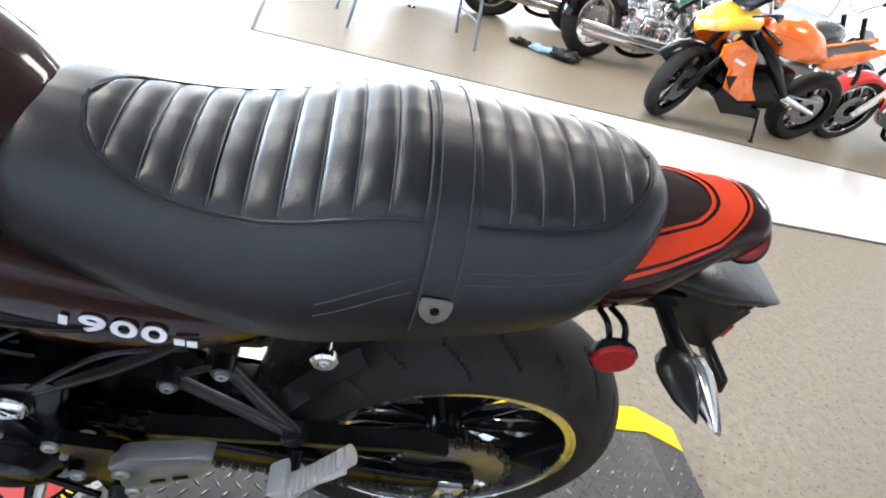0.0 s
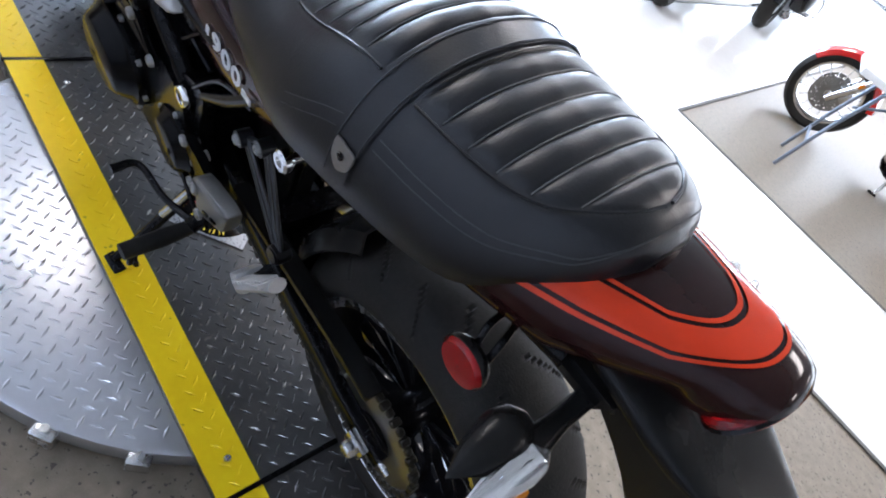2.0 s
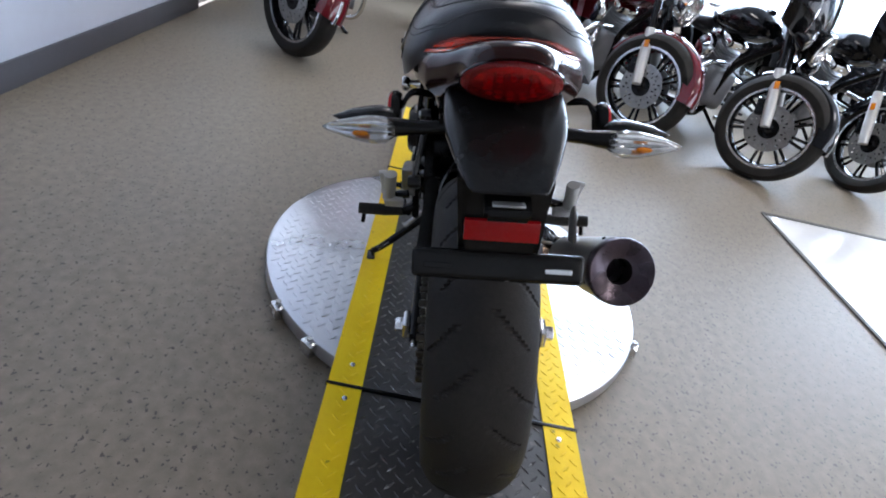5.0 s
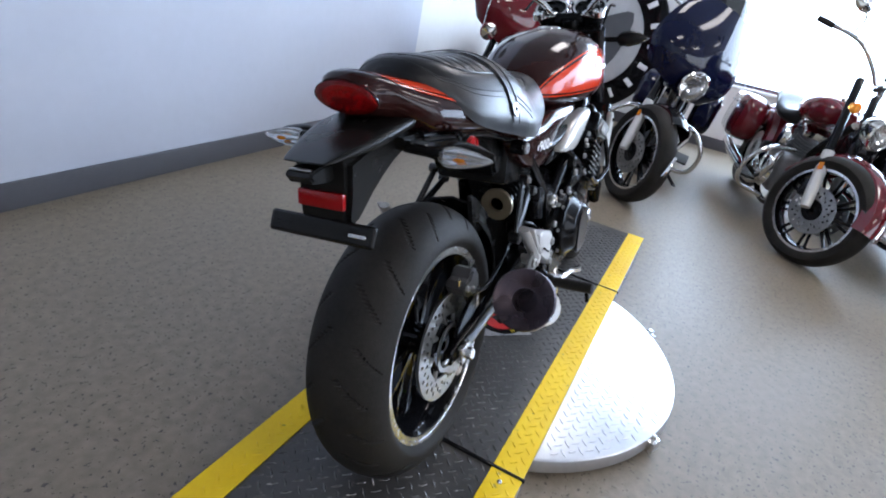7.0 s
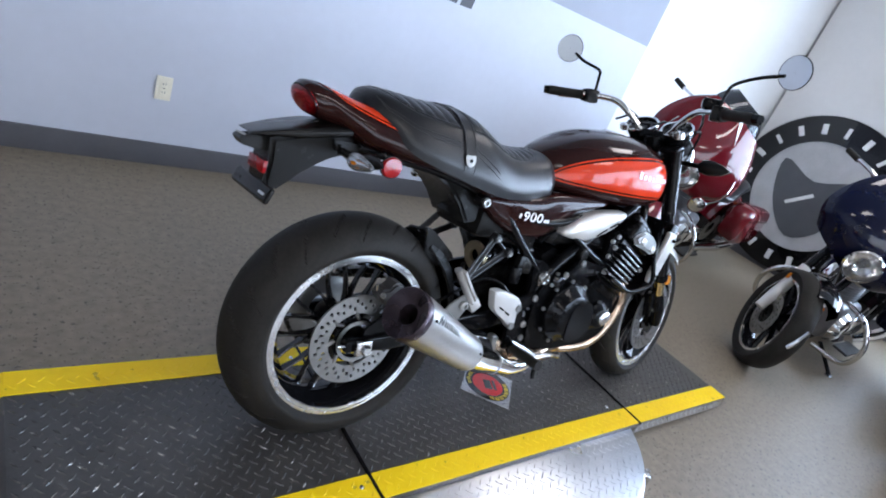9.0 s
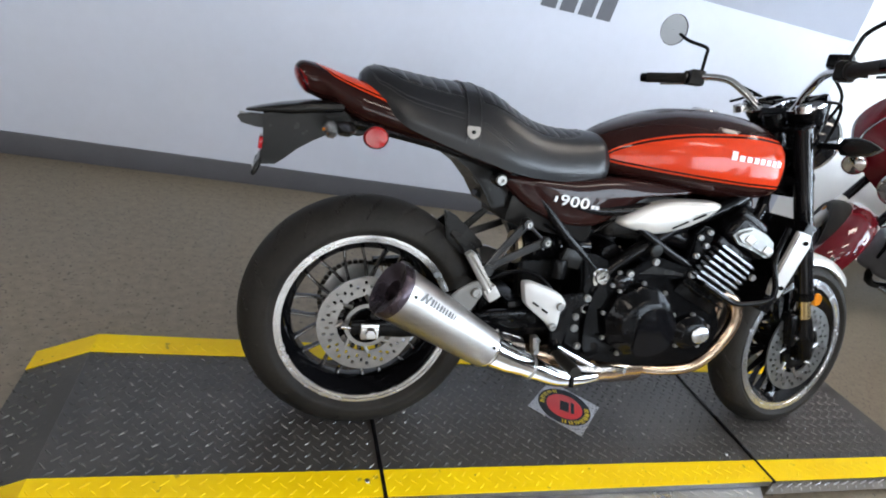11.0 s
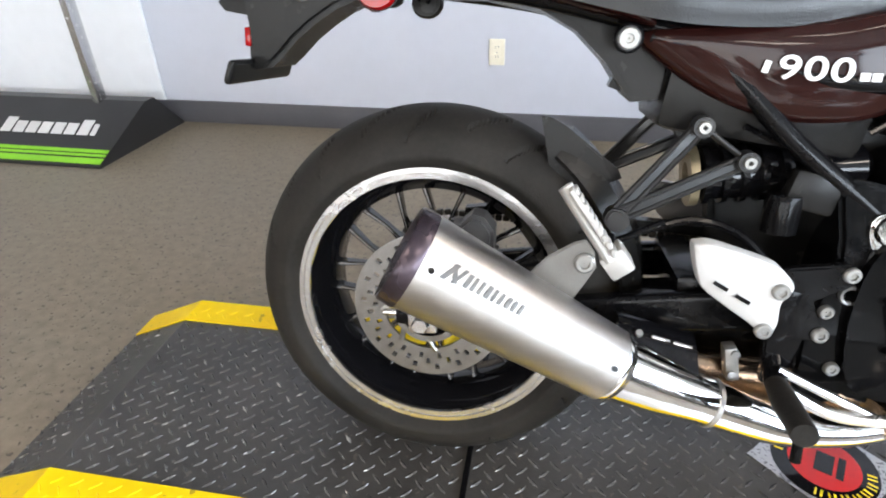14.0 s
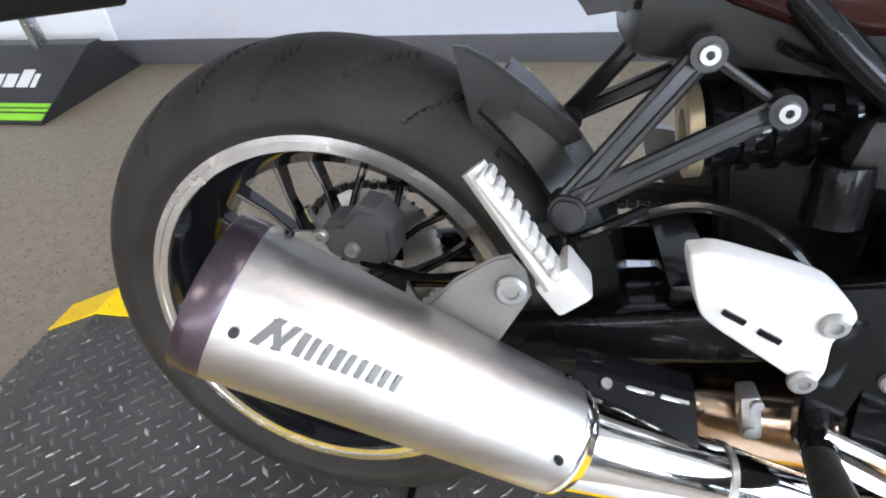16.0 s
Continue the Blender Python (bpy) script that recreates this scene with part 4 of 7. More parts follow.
cowl_band(0.003, 0.007, ORANGE)
cowl_band(0.011, 0.042, ORANGE)
cowl_band(0.047, 0.052, ORANGE)
# tail light, set in the leaning rear face
LAMP = Matrix.Translation((-0.193, 0, 0.596)) @ Matrix.Rotation(radians(-31), 4, "Y")
bm = bmesh.new()
bmesh.ops.create_uvsphere(bm, u_segments=36, v_segments=18, radius=1, matrix=LAMP @ Matrix.Diagonal((0.015, 0.062, 0.038, 1)))
light = part("tail_light", bm, TAIL_LENS, bike, "oval red tail light")
bm = bmesh.new()
bmesh.ops.create_uvsphere(bm, u_segments=14, v_segments=7, radius=1, matrix=LAMP @ Matrix.Translation((0.004, 0, 0)) @ Matrix.Diagonal((0.009, 0.055, 0.031, 1)))
part("lamp_reflector", bm, BOWL, light, "faceted lamp reflector", 5)
part("light_bezel", lathe([(0.97, -0.1), (1.02, -0.12), (1.03, 0.25), (0.97, 0.25)], 48, (0, 0, 0), LAMP @ Matrix.Rotation(radians(90), 4, "Z") @ Matrix.Diagonal((0.061, 0.010, 0.037, 1)), True), GLOSS, light)
for k in range(12):
    a = 2 * math.pi * k / 12
    part("led", lathe([(0.0005, 0.003), (0.004, 0.002), (0.004, 0)], 10, (0, 0, 0), LAMP @ Matrix.Translation((-0.0085, 0.030 * math.cos(a), 0.018 * math.sin(a))) @ Matrix.Rotation(radians(90), 4, "Z")), RED_LENS, light)
# rear mudguard and plate holder
MUD = [(-0.10, 0.545), (-0.166, 0.532), (-0.274, 0.496), (-0.272, 0.461), (-0.270, 0.440), (-0.274, 0.388), (-0.268, 0.364), (-0.238, 0.369), (-0.219, 0.387), (-0.193, 0.416), (-0.161, 0.443), (-0.129, 0.465), (-0.09, 0.482), (-0.07, 0.518)]
bm = plate(MUD, -0.056, 0.056, 0.010)
for v in bm.verts:
    v.co.y *= 0.90 + 0.16 * max(0, min(1, (v.co.z - 0.38) / 0.14))
mud = part("rear_mudguard", bm, PLASTIC, bike, "black plastic rear mudguard", 50)
rings = []
for x, z1, z0, w in ((-0.10, 0.560, 0.530, 0.080), (-0.17, 0.549, 0.514, 0.079), (-0.205, 0.539, 0.506, 0.074), (-0.245, 0.527, 0.501, 0.064), (-0.282, 0.513, 0.497, 0.053), (-0.304, 0.504, 0.496, 0.045), (-0.312, 0.5005, 0.4965, 0.040)):
    rings.append([Vector((x, w * math.copysign(abs(math.cos(a)) ** 0.4, math.cos(a)), (z0 + z1) / 2 + (z1 - z0) / 2 * math.copysign(abs(math.sin(a)) ** 0.6, math.sin(a)))) for a in np.linspace(0, 2 * math.pi, 32, endpoint=False)])
part("tail_shelf", loft(bmesh.new(), rings), PLASTIC, mud, "", 60)
lamp = part("licence_lamp", plate([(-0.265, 0.492), (-0.302, 0.490), (-0.326, 0.484), (-0.330, 0.477), (-0.320, 0.463), (-0.288, 0.457), (-0.265, 0.457)], -0.026, 0.026, 0.004), PLASTIC, mud, "black licence lamp housing")
part("lamp_cap", box((-0.316, 0, 0.4865), (0.020, 0.036, 0.003), (0, 10, 0), 0.001, 1), CAST, lamp, "small grey lamp cap")
part("rear_reflector", box((-0.274, 0, 0.420), (0.010, 0.092, 0.032), (0, 2, 0), 0.003), RED_LENS, mud, "red rectangular reflector")
bm = box((-0.278, 0, 0.364), (0.012, 0.214, 0.040), (0, 20, 0), 0.008, 3)
holder = part("plate_holder", bm, PLASTIC, mud, "bare black licence plate bracket")
for s in SIDES:
    # right slot has a bright fill for the lit floor seen through it
    part("holder_slot", box((-0.2845, s * 0.075, 0.364), (0.003, 0.034, 0.008), (0, 20, 0), 0.001, 1), PLASTIC if s > 0 else ALLOY, holder)
    part("holder_arm", plate([(-0.272, 0.400), (-0.258, 0.402), (-0.246, 0.376), (-0.272, 0.366)], s * 0.030, s * 0.042, 0.002), PLASTIC, holder)
# underside tray behind the wheel
part("under_tray", plate([(-0.14, 0.52), (0.05, 0.51), (0.20, 0.47), (0.34, 0.42), (0.34, 0.34), (0.300, 0.335), (0.264, 0.385), (0.22, 0.428), (0.17, 0.457), (0.08, 0.478), (0.0, 0.484), (-0.13, 0.492)], -0.085, 0.085, 0.008), PLASTIC, bike, "black plastic tray under the seat")
# turn signals and side reflectors
for s in SIDES:
    ts = part("turn_signal", tube([(-0.118, s * 0.07, 0.496), (-0.120, s * 0.115, 0.493), (-0.123, s * 0.155, 0.492)], [0.011, 0.011, 0.016], 12, 4), PLASTIC, bike, "rear turn signal on a black stalk")
    prof = [(0.001, 0.088), (0.007, 0.082), (0.018, 0.058), (0.026, 0.032), (0.0275, 0.018), (0.025, 0.004), (0.012, -0.008)]
    m = Matrix.Translation((-0.132, s * 0.152, 0.491)) @ Matrix.Rotation(0 if s > 0 else math.pi, 4, "X") @ Matrix.Diagonal((0.62, 1.04, 0.80, 1))
    part("lens", lathe(prof, 10, (0, 0, 0), m), CLEAR, ts, "clear faceted lens")
    bowl = bmesh.new()
    loft(bowl, [[m @ Vector((0.005 + r * (0.9 if k % 2 else 0.58) * math.cos(math.pi * k / 9), y * 0.95, r * (0.9 if k % 2 else 0.58) * math.sin(math.pi * k / 9))) for k in range(18)] for r, y in prof])
    part("lamp_reflector", bowl, BOWL, ts, "pleated silver lamp reflector", 5)
    part("bulb", lathe([(0.001, 0.046), (0.0046, 0.042), (0.0054, 0.032), (0.003, 0.026)], 12, (-0.0170, 0, 0.0), m), AMBER_LENS, ts, "amber bulb")
    part("backshell", lathe([(0.001, 0.086), (0.0195, 0.058), (0.0275, 0.032), (0.0295, 0.018), (0.026, 0.002), (0.012, -0.010)], 10, (0, 0, 0), Matrix.Translation((-0.103, s * 0.152, 0.497)) @ Matrix.Rotation(0 if s > 0 else math.pi, 4, "X") @ Matrix.Diagonal((0.84, 0.96, 0.66, 1))), PLASTIC, ts)
    rf = part("side_reflector", lathe([(0.001, 0.010), (0.024, 0.009), (0.0275, 0.004), (0.0275, 0.0)], 28, (-0.032, s * 0.155, 0.484), Matrix.Rotation(0 if s > 0 else math.pi, 4, "Z")), RED_LENS, bike, "round red side reflector")
    part("reflector_cup", lathe([(0.001, -0.010), (0.024, -0.009), (0.0285, -0.002), (0.0285, 0.004), (0.026, 0.004)], 28, (-0.032, s * 0.155, 0.484), Matrix.Rotation(0 if s > 0 else math.pi, 4, "Z")), PLASTIC, rf)
    part("reflector_arm", tube([(-0.03, s * 0.147, 0.484), (-0.02, s * 0.13, 0.51), (-0.015, s * 0.10, 0.505)], 0.004, 8), BLACK, rf)
    part("reflector_arm", tube([(-0.045, s * 0.147, 0.49), (-0.04, s * 0.13, 0.513), (-0.03, s * 0.10, 0.508)], 0.004, 8), BLACK, rf)
    # luggage knob below the seat; a plain socket bolt takes its place on the other side
    turn = Matrix.Rotation(0 if s > 0 else math.pi, 4, "Z")
    if s > 0:
        part("luggage_knob", lathe([(0.006, 0.0), (0.010, 0.004), (0.0075, 0.012), (0.0075, 0.024), (0.014, 0.030), (0.015, 0.038), (0.012, 0.041), (0.007, 0.041), (0.006, 0.036), (0.001, 0.036)], 20, (0.279, 0.134, 0.415), turn), CHROME, bike, "chrome luggage knob")
    else:
        part("socket_bolt", lathe([(0.013, 0.0), (0.0135, 0.006), (0.0115, 0.009), (0.0055, 0.009), (0.005, 0.004), (0.001, 0.004)], 20, (0.279, -0.160, 0.418), turn), CAST, bike, "bright socket bolt in a collar")
        part("bolt_collar", lathe([(0.017, -0.03), (0.018, 0.0), (0.015, 0.004), (0.013, 0.004)], 20, (0.279, -0.160, 0.418), turn), BLACK, bike)

# ---- side covers ----
def bulged(poly, y0, bulge, side):
    """A smooth outline with a domed outer face."""
    c = np.mean(poly, 0)
    bm = bmesh.new()
    rings = []
    for k, f in ((0.0, 1.0), (0.0, 1.0), (0.45, 0.97), (0.8, 0.86), (1.0, 0.55), (1.04, 0.2)):
        yy = y0 - 0.022 if not rings else y0 + bulge * k
        rings.append([Vector((c[0] + (x - c[0]) * f, side * yy, c[1] + (z - c[1]) * f)) for x, z in poly])
    return loft(bm, rings)


def number_mesh(body, size, m):
    cu = bpy.data.curves.new("digits", "FONT")
    cu.offset = 0.0005
    cu.body, cu.size, cu.extrude, cu.align_x, cu.align_y = body, size, 0.0008, "CENTER", "CENTER"
    tmp = new("digits", cu)
    me = bpy.data.meshes.new_from_object(tmp.evaluated_get(bpy.context.evaluated_depsgraph_get()))
    bpy.data.objects.remove(tmp)
    me.transform(m)
    return me


SLOPE = {1: -0.10, -1: 0.035}
COVER = smooth_poly([(0.295, 0.425), (0.38, 0.435), (0.50, 0.440), (0.62, 0.462), (0.80, 0.462), (0.84, 0.448), (0.72, 0.425), (0.640, 0.368), (0.585, 0.332), (0.53, 0.321), (0.46, 0.325), (0.39, 0.350), (0.325, 0.390)], 4)
PANEL = smooth_poly([(0.628, 0.350), (0.68, 0.392), (0.75, 0.420), (0.83, 0.433), (0.905, 0.434), (0.88, 0.395), (0.82, 0.355), (0.745, 0.331), (0.68, 0.334)], 4)
for s in SIDES:
    sc = part("side_cover", bulged(COVER, 0.122, 0.018, s), BROWN, bike, "dark brown side cover with white model number", 50)
    part("silver_panel", bulged(PANEL, 0.150, 0.020, s), SILVER, bike, "pale silver teardrop panel", 50)
    for px, pz, pl in ((0.800, 0.3655, 0.046), (0.846, 0.3935, 0.036)):
        part("panel_slot", box((px, s * 0.1705, pz), (pl, 0.004, 0.0042), (0, -31, 0)), BLACK, bike)
    f = 1 if s > 0 else -1
    NX = 0.482 if s > 0 else 0.497
    for k, (digit, dx) in enumerate((("9", 0.0285), ("0", 0.0), ("0", -0.0285))):
        m = Matrix.Translation((NX + f * dx, s * 0.1440, 0.385 - f * dx * SLOPE[s])) @ Matrix.Rotation(math.pi if s > 0 else 0, 4, "Z") @ Matrix.Rotation(radians(90), 4, "X") @ Matrix.Rotation(radians(-9 if s > 0 else -2), 4, "Z") @ Matrix.Diagonal((1.30, 0.94, 1, 1))
        me = number_mesh(digit, 0.041, m)
        me.materials.append(WHITE)
        ob = new("digit", me)
        ob.parent = sc
        ob["label"] = "white model number digit"
    part("letter_bar", box((NX + f * 0.054, s * 0.1440, 0.386 - f * 0.054 * SLOPE[s]), (0.0075, 0.0016, 0.014), (0, -12 * f, 0)), WHITE, sc)
    for k in (0, 1):
        part("letter_bar", box((NX - f * (0.053 + 0.0125 * k), s * 0.1440, 0.380 + f * (0.053 + 0.0125 * k) * SLOPE[s]), (0.0105, 0.0016, 0.0095), (0, 0, 0)), WHITE, sc)
# ---- engine ----
case = part("crankcase", plate(smooth_poly([(0.585, 0.10), (0.62, 0.20), (0.74, 0.235), (0.86, 0.20), (0.97, 0.15), (1.02, 0.06), (0.98, -0.03), (0.88, -0.060), (0.72, -0.066), (0.61, -0.04)], 4), -0.155, 0.155, 0.015), ENGINE, bike, "black cast engine crankcase")
part("sump", plate([(0.66, -0.07), (0.90, -0.07), (0.87, -0.135), (0.70, -0.135)], -0.09, 0.09, 0.015), ENGINE, bike)


def round_cover(name, x, z, r, y0, depth, side, facets=32, mat=None, label="", bolts=8):
    prof = [(0.001, depth), (r * 0.62, depth), (r * 0.70, depth * 0.93), (r * 0.86, depth * 0.55), (r * 0.97, depth * 0.45), (r, depth * 0.30), (r, 0)]
    c = part(name, lathe(prof, facets, (x, side * y0, z), Matrix.Rotation(0 if side > 0 else math.pi, 4, "Z")), mat or ENGINE, bike, label)
    for k in range(bolts):
        a = 2 * math.pi * (k + 0.3) / bolts
        bolt(c, (x + r * 1.02 * math.cos(a), side * (y0 + depth * 0.22), z + r * 1.02 * math.sin(a)), side, 0.006)
    return c


clutch = round_cover("clutch_cover", 0.747, 0.085, 0.106, 0.150, 0.058, -1, 9, ENGINE, "black clutch cover with faceted rim", 9)
part("cover_face", plate(smooth_poly([(0.726, 0.012), (0.728, 0.104), (0.752, 0.132), (0.786, 0.140), (0.822, 0.124), (0.838, 0.086), (0.838, 0.038), (0.812, 0.006), (0.768, -0.006)], 3), -0.2115, -0.200, 0.003), GLOSS, clutch, "polished dark oval clutch cover face")
pulse = round_cover("pulser_cover", 0.914, 0.058, 0.052, 0.150, 0.036, -1, 24, ENGINE, "black pulser cover", 5)
part("cover_cap", lathe([(0.001, 0.008), (0.020, 0.008), (0.024, 0.005), (0.024, 0)], 24, (0.926, -0.186, 0.060), Matrix.Rotation(math.pi, 4, "Z")), ALLOY, pulse, "bright round cover cap")
round_cover("generator_cover", 0.86, 0.085, 0.095, 0.150, 0.060, 1, 36, ENGINE, "black generator cover", 8)
round_cover("sprocket_cover", 0.65, 0.06, 0.070, 0.145, 0.035, 1, 24, ENGINE, "black sprocket cover", 5)
round_cover("starter_boss", 0.68, 0.19, 0.028, 0.150, 0.02, -1, 20, GLOSS, "", 4)
# finned cylinders, leaning forward
TILT = 27
up = Vector((math.sin(radians(TILT)), 0, math.cos(radians(TILT))))
foot = Vector((0.90, 0, 0.155))
cyl = part("cylinder_block", box(foot + up * 0.09, (0.135, 0.33, 0.20), (0, TILT, 0), 0.01), ENGINE, bike, "black cylinder block with bright-edged fins")
for k in range(9):
    c = foot + up * (0.022 + 0.0175 * k)
    f = part("fin", box(c, (0.150, 0.372, 0.0055), (0, TILT, 0), 0.002, 1), ENGINE, cyl)
    if k > 1:
        for s in SIDES:
            part("fin_edge", box(c + Vector((0, s * 0.1865, 0)), (0.125, 0.0025, 0.006), (0, TILT, 0)), ALLOY, cyl, "bright machined fin edge")
head = part("cylinder_head", box(foot + up * 0.225, (0.15, 0.37, 0.075), (0, TILT, 0), 0.018, 3), ENGINE, bike, "black cylinder head")
for s in SIDES:
    hc = part("cam_end_cover", plate([(0.938, 0.358), (0.950, 0.374), (0.988, 0.388), (1.040, 0.372), (1.072, 0.350), (1.080, 0.322), (1.062, 0.304), (1.010, 0.322), (0.962, 0.335)], s * 0.160, s * 0.194, 0.008), CAST, head, "silver-grey cam end cover")
    for x, z in ((0.986, 0.352), (1.052, 0.326)):
        part("cover_pad", box((x, s * 0.1945, z), (0.030, 0.006, 0.022), (0, 27, 0), 0.005), SILVER, hc)
    ft = part("coolant_fitting", plate([(0.852, 0.272), (0.872, 0.262), (0.900, 0.300), (0.906, 0.360), (0.880, 0.372), (0.856, 0.345)], s * 0.140, s * 0.166, 0.005), ENGINE, head)
    for x, z in ((0.866, 0.338), (0.888, 0.355), (0.886, 0.317), (0.867, 0.286)):
        bolt(ft, (x, s * 0.166, z), s, 0.008)
    bolt(head, (1.045, s * 0.176, 0.242), s, 0.009)
part("cam_cover", box(foot + up * 0.262 + Vector((-0.005, 0, 0)), (0.13, 0.32, 0.06), (0, TILT, 0), 0.022, 3), ENGINE, bike, "black cam cover")
for k in range(4):
    y = -0.12 + 0.08 * k
    part("intake_boot", tube([(0.80, y, 0.33), (0.86, y, 0.315), (0.915, y, 0.30)], [0.030, 0.026, 0.024], 14), BLACK, bike)
part("airbox", box((0.71, 0, 0.37), (0.20, 0.26, 0.14), (0, 0, 0), 0.03, 3), PLASTIC, bike)
part("battery_box", box((0.47, 0, 0.36), (0.26, 0.20, 0.15), (0, 8, 0), 0.02), PLASTIC, bike)
part("starter_motor", lathe([(0.001, -0.06), (0.03, -0.06), (0.033, -0.05), (0.033, 0.05), (0.03, 0.06), (0.001, 0.06)], 20, (0.66, -0.05, 0.25)), BLACK, bike)
part("radiator", box((1.175, 0, 0.275), (0.045, 0.33, 0.29), (0, 17, 0), 0.006), BLACK, bike, "black radiator")
for s in SIDES:
    shroud = [(1.158, 0.392), (1.206, 0.384), (1.214, 0.352), (1.160, 0.188), (1.118, 0.195), (1.115, 0.225)]
    sh = part("radiator_shroud", plate(shroud, s * 0.165, s * 0.182, 0.004), SILVER, bike, "silver radiator side shroud")
    for x, z in ((1.188, 0.36), (1.15, 0.22)):
        bolt(sh, (x, s * 0.182, z), s, 0.007, BLACK)
for k in range(26):
    part("radiator_fin", box((1.198, 0, 0.15 + 0.01 * k - 0.0), (0.004, 0.31, 0.0022), (0, 17, 0)), ENGINE, bike) if k % 2 == 0 else None
part("radiator_hose", tube([(1.16, -0.14, 0.39), (1.10, -0.18, 0.30), (1.12, -0.195, 0.20), (1.04, -0.19, 0.165), (0.98, -0.185, 0.17), (0.89, -0.19, 0.215)], 0.0085, 10), BLACK, bike, "black coolant hose")

# ---- exhaust ----
for k in range(4):
    y = -0.12 + 0.08 * k
    yy = -0.115 + 0.055 * k
    part("header_pipe", tube([(0.985, y, 0.17), (1.055, y, 0.155), (1.085, y, 0.09), (1.055, y * 0.97, 0.0), (0.99, yy, -0.066), (0.90, yy * 0.9, -0.090), (0.80, -0.075 + 0.02 * k, -0.092)], 0.021, 16), BRONZE, bike, "heat-tinted steel exhaust header")
part("collector", tube([(0.82, -0.07, -0.090), (0.74, -0.11, -0.088), (0.66, -0.150, -0.082)], [0.055, 0.044, 0.030], 20), BRONZE, bike, "heat-tinted exhaust collector")
part("link_pipe", tube([(0.695, -0.148, -0.089), (0.62, -0.168, -0.094), (0.54, -0.185, -0.086), (0.48, -0.195, -0.066), (0.415, -0.206, -0.040), (0.360, -0.2145, -0.020), (0.300, -0.2285, 0.007)], [0.018, 0.022, 0.026, 0.030, 0.035, 0.041, 0.0445], 24), CHROME, bike, "polished link pipe")
chamber = part("exhaust_chamber", box((0.565, -0.03, -0.066), (0.32, 0.21, 0.10), (0, 0, 0), 0.035, 3), BRONZE, bike, "heat-tinted exhaust chamber")
clamp = part("pipe_clamp", box((0.470, -0.150, -0.010), (0.018, 0.026, 0.052), (0, -12, 0), 0.005), CAST, chamber, "bolted steel pipe clamp")
for z in (0.008, -0.024):
    part("clamp_bolt", rod((0.470, -0.160, z), (0.471, -0.166, z), 0.006, 10), CAST, clamp)
# heat guard over the link pipe
rings = []
for k in range(9):
    x = 0.308 + 0.013 * k
    zc = -0.001 - 0.22 * (x - 0.308)
    face = [(-0.217, 0.026), (-0.207, 0.036), (-0.193, 0.046), (-0.176, 0.054), (-0.158, 0.056)]
    rings.append([Vector((x, y, zc + z)) for y, z in face] + [Vector((x, y + 0.002, zc + z - 0.004)) for y, z in reversed(face)])
shield = part("heat_guard", loft(bmesh.new(), rings), GLOSS, bike, "black heat guard over the link pipe")
for x in (0.364, 0.394):
    zc = -0.001 - 0.22 * (x - 0.308)
    part("guard_lip", box((x, -0.190, zc + 0.0485), (0.026, 0.005, 0.003), (36, 12, 0), 0.0012, 1), CHROME, shield, "polished slot lip")
part("guard_bolt", rod((0.334, -0.190, 0.038), (0.3345, -0.194, 0.0435), 0.005, 12), CAST, shield)
part("pipe_joint", tube([(0.437, -0.2025, -0.048), (0.431, -0.2035, -0.046)], 0.0350, 24), STEEL, shield, "welded pipe joint")
MUF_A, MUF_B = Vector((0.296, -0.230, 0.010)), Vector((0.024, -0.266, 0.160))
way = (MUF_B - MUF_A)
L = way.length
mt = aim(MUF_A, MUF_B)
muf = part("silencer", lathe([(0.046, -0.004), (0.0495, 0.0), (0.0500, 0.004), (0.0550, L * 0.35), (0.0615, L * 0.72), (0.0650, L - 0.020)], 56, MUF_A, mt), STEEL, bike, "brushed steel cone silencer")
part("cone_cap", lathe([(0.0425, -0.012), (0.0450, -0.008), (0.0490, -0.002), (0.0508, 0.001), (0.0508, 0.005), (0.0495, 0.005)], 56, MUF_A, mt), CHROME, muf, "polished front cone")
part("end_cap", lathe([(0.0650, L - 0.020), (0.0660, L - 0.018), (0.0652, L + 0.002), (0.0630, L + 0.005), (0.046, L + 0.001), (0.034, L - 0.008), (0.026, L - 0.010), (0.025, L - 0.09), (0.001, L - 0.09)], 56, MUF_A, mt), BURNT, muf, "dark purple-black end cap")
for a in (0, 90, 180, 270):
    for d, rr in ((L - 0.034, 0.0647), (0.018, 0.0507)):
        p = mt @ Vector((rr * math.cos(radians(a + 70)), d, rr * math.sin(radians(a + 70))))
        q = mt @ Vector(((rr + 0.003) * math.cos(radians(a + 70)), d, (rr + 0.003) * math.sin(radians(a + 70))))
        part("rivet", rod(MUF_A + p, MUF_A + q, 0.0038, 10), BLACK, muf)
# maker's plate on the silencer as plain dark bars
marks = material("etched_dark_mark", (0.10, 0.097, 0.094), 0.42, 0.8)
ln = mt.inverted() @ Vector((0.0, -0.80, 0.55))
FACE = math.atan2(ln.z, ln.x)


def silencer_mark(along, wide, tall, slant=0.0):
    bm = bmesh.new()
    rows = []
    for d in (along, along - wide):
        r = 0.0500 + (0.0650 - 0.0500) * d / (L - 0.034) + 0.0012
        rows.append([bm.verts.new(MUF_A + mt @ Vector((r * math.cos(FACE + h / r), d + slant * h, r * math.sin(FACE + h / r)))) for h in np.linspace(-tall / 2, tall / 2, 5)])
    for j in range(4):
        bm.faces.new((rows[0][j], rows[0][j + 1], rows[1][j + 1], rows[1][j]))
    return part("letter_bar", bm, marks, muf)


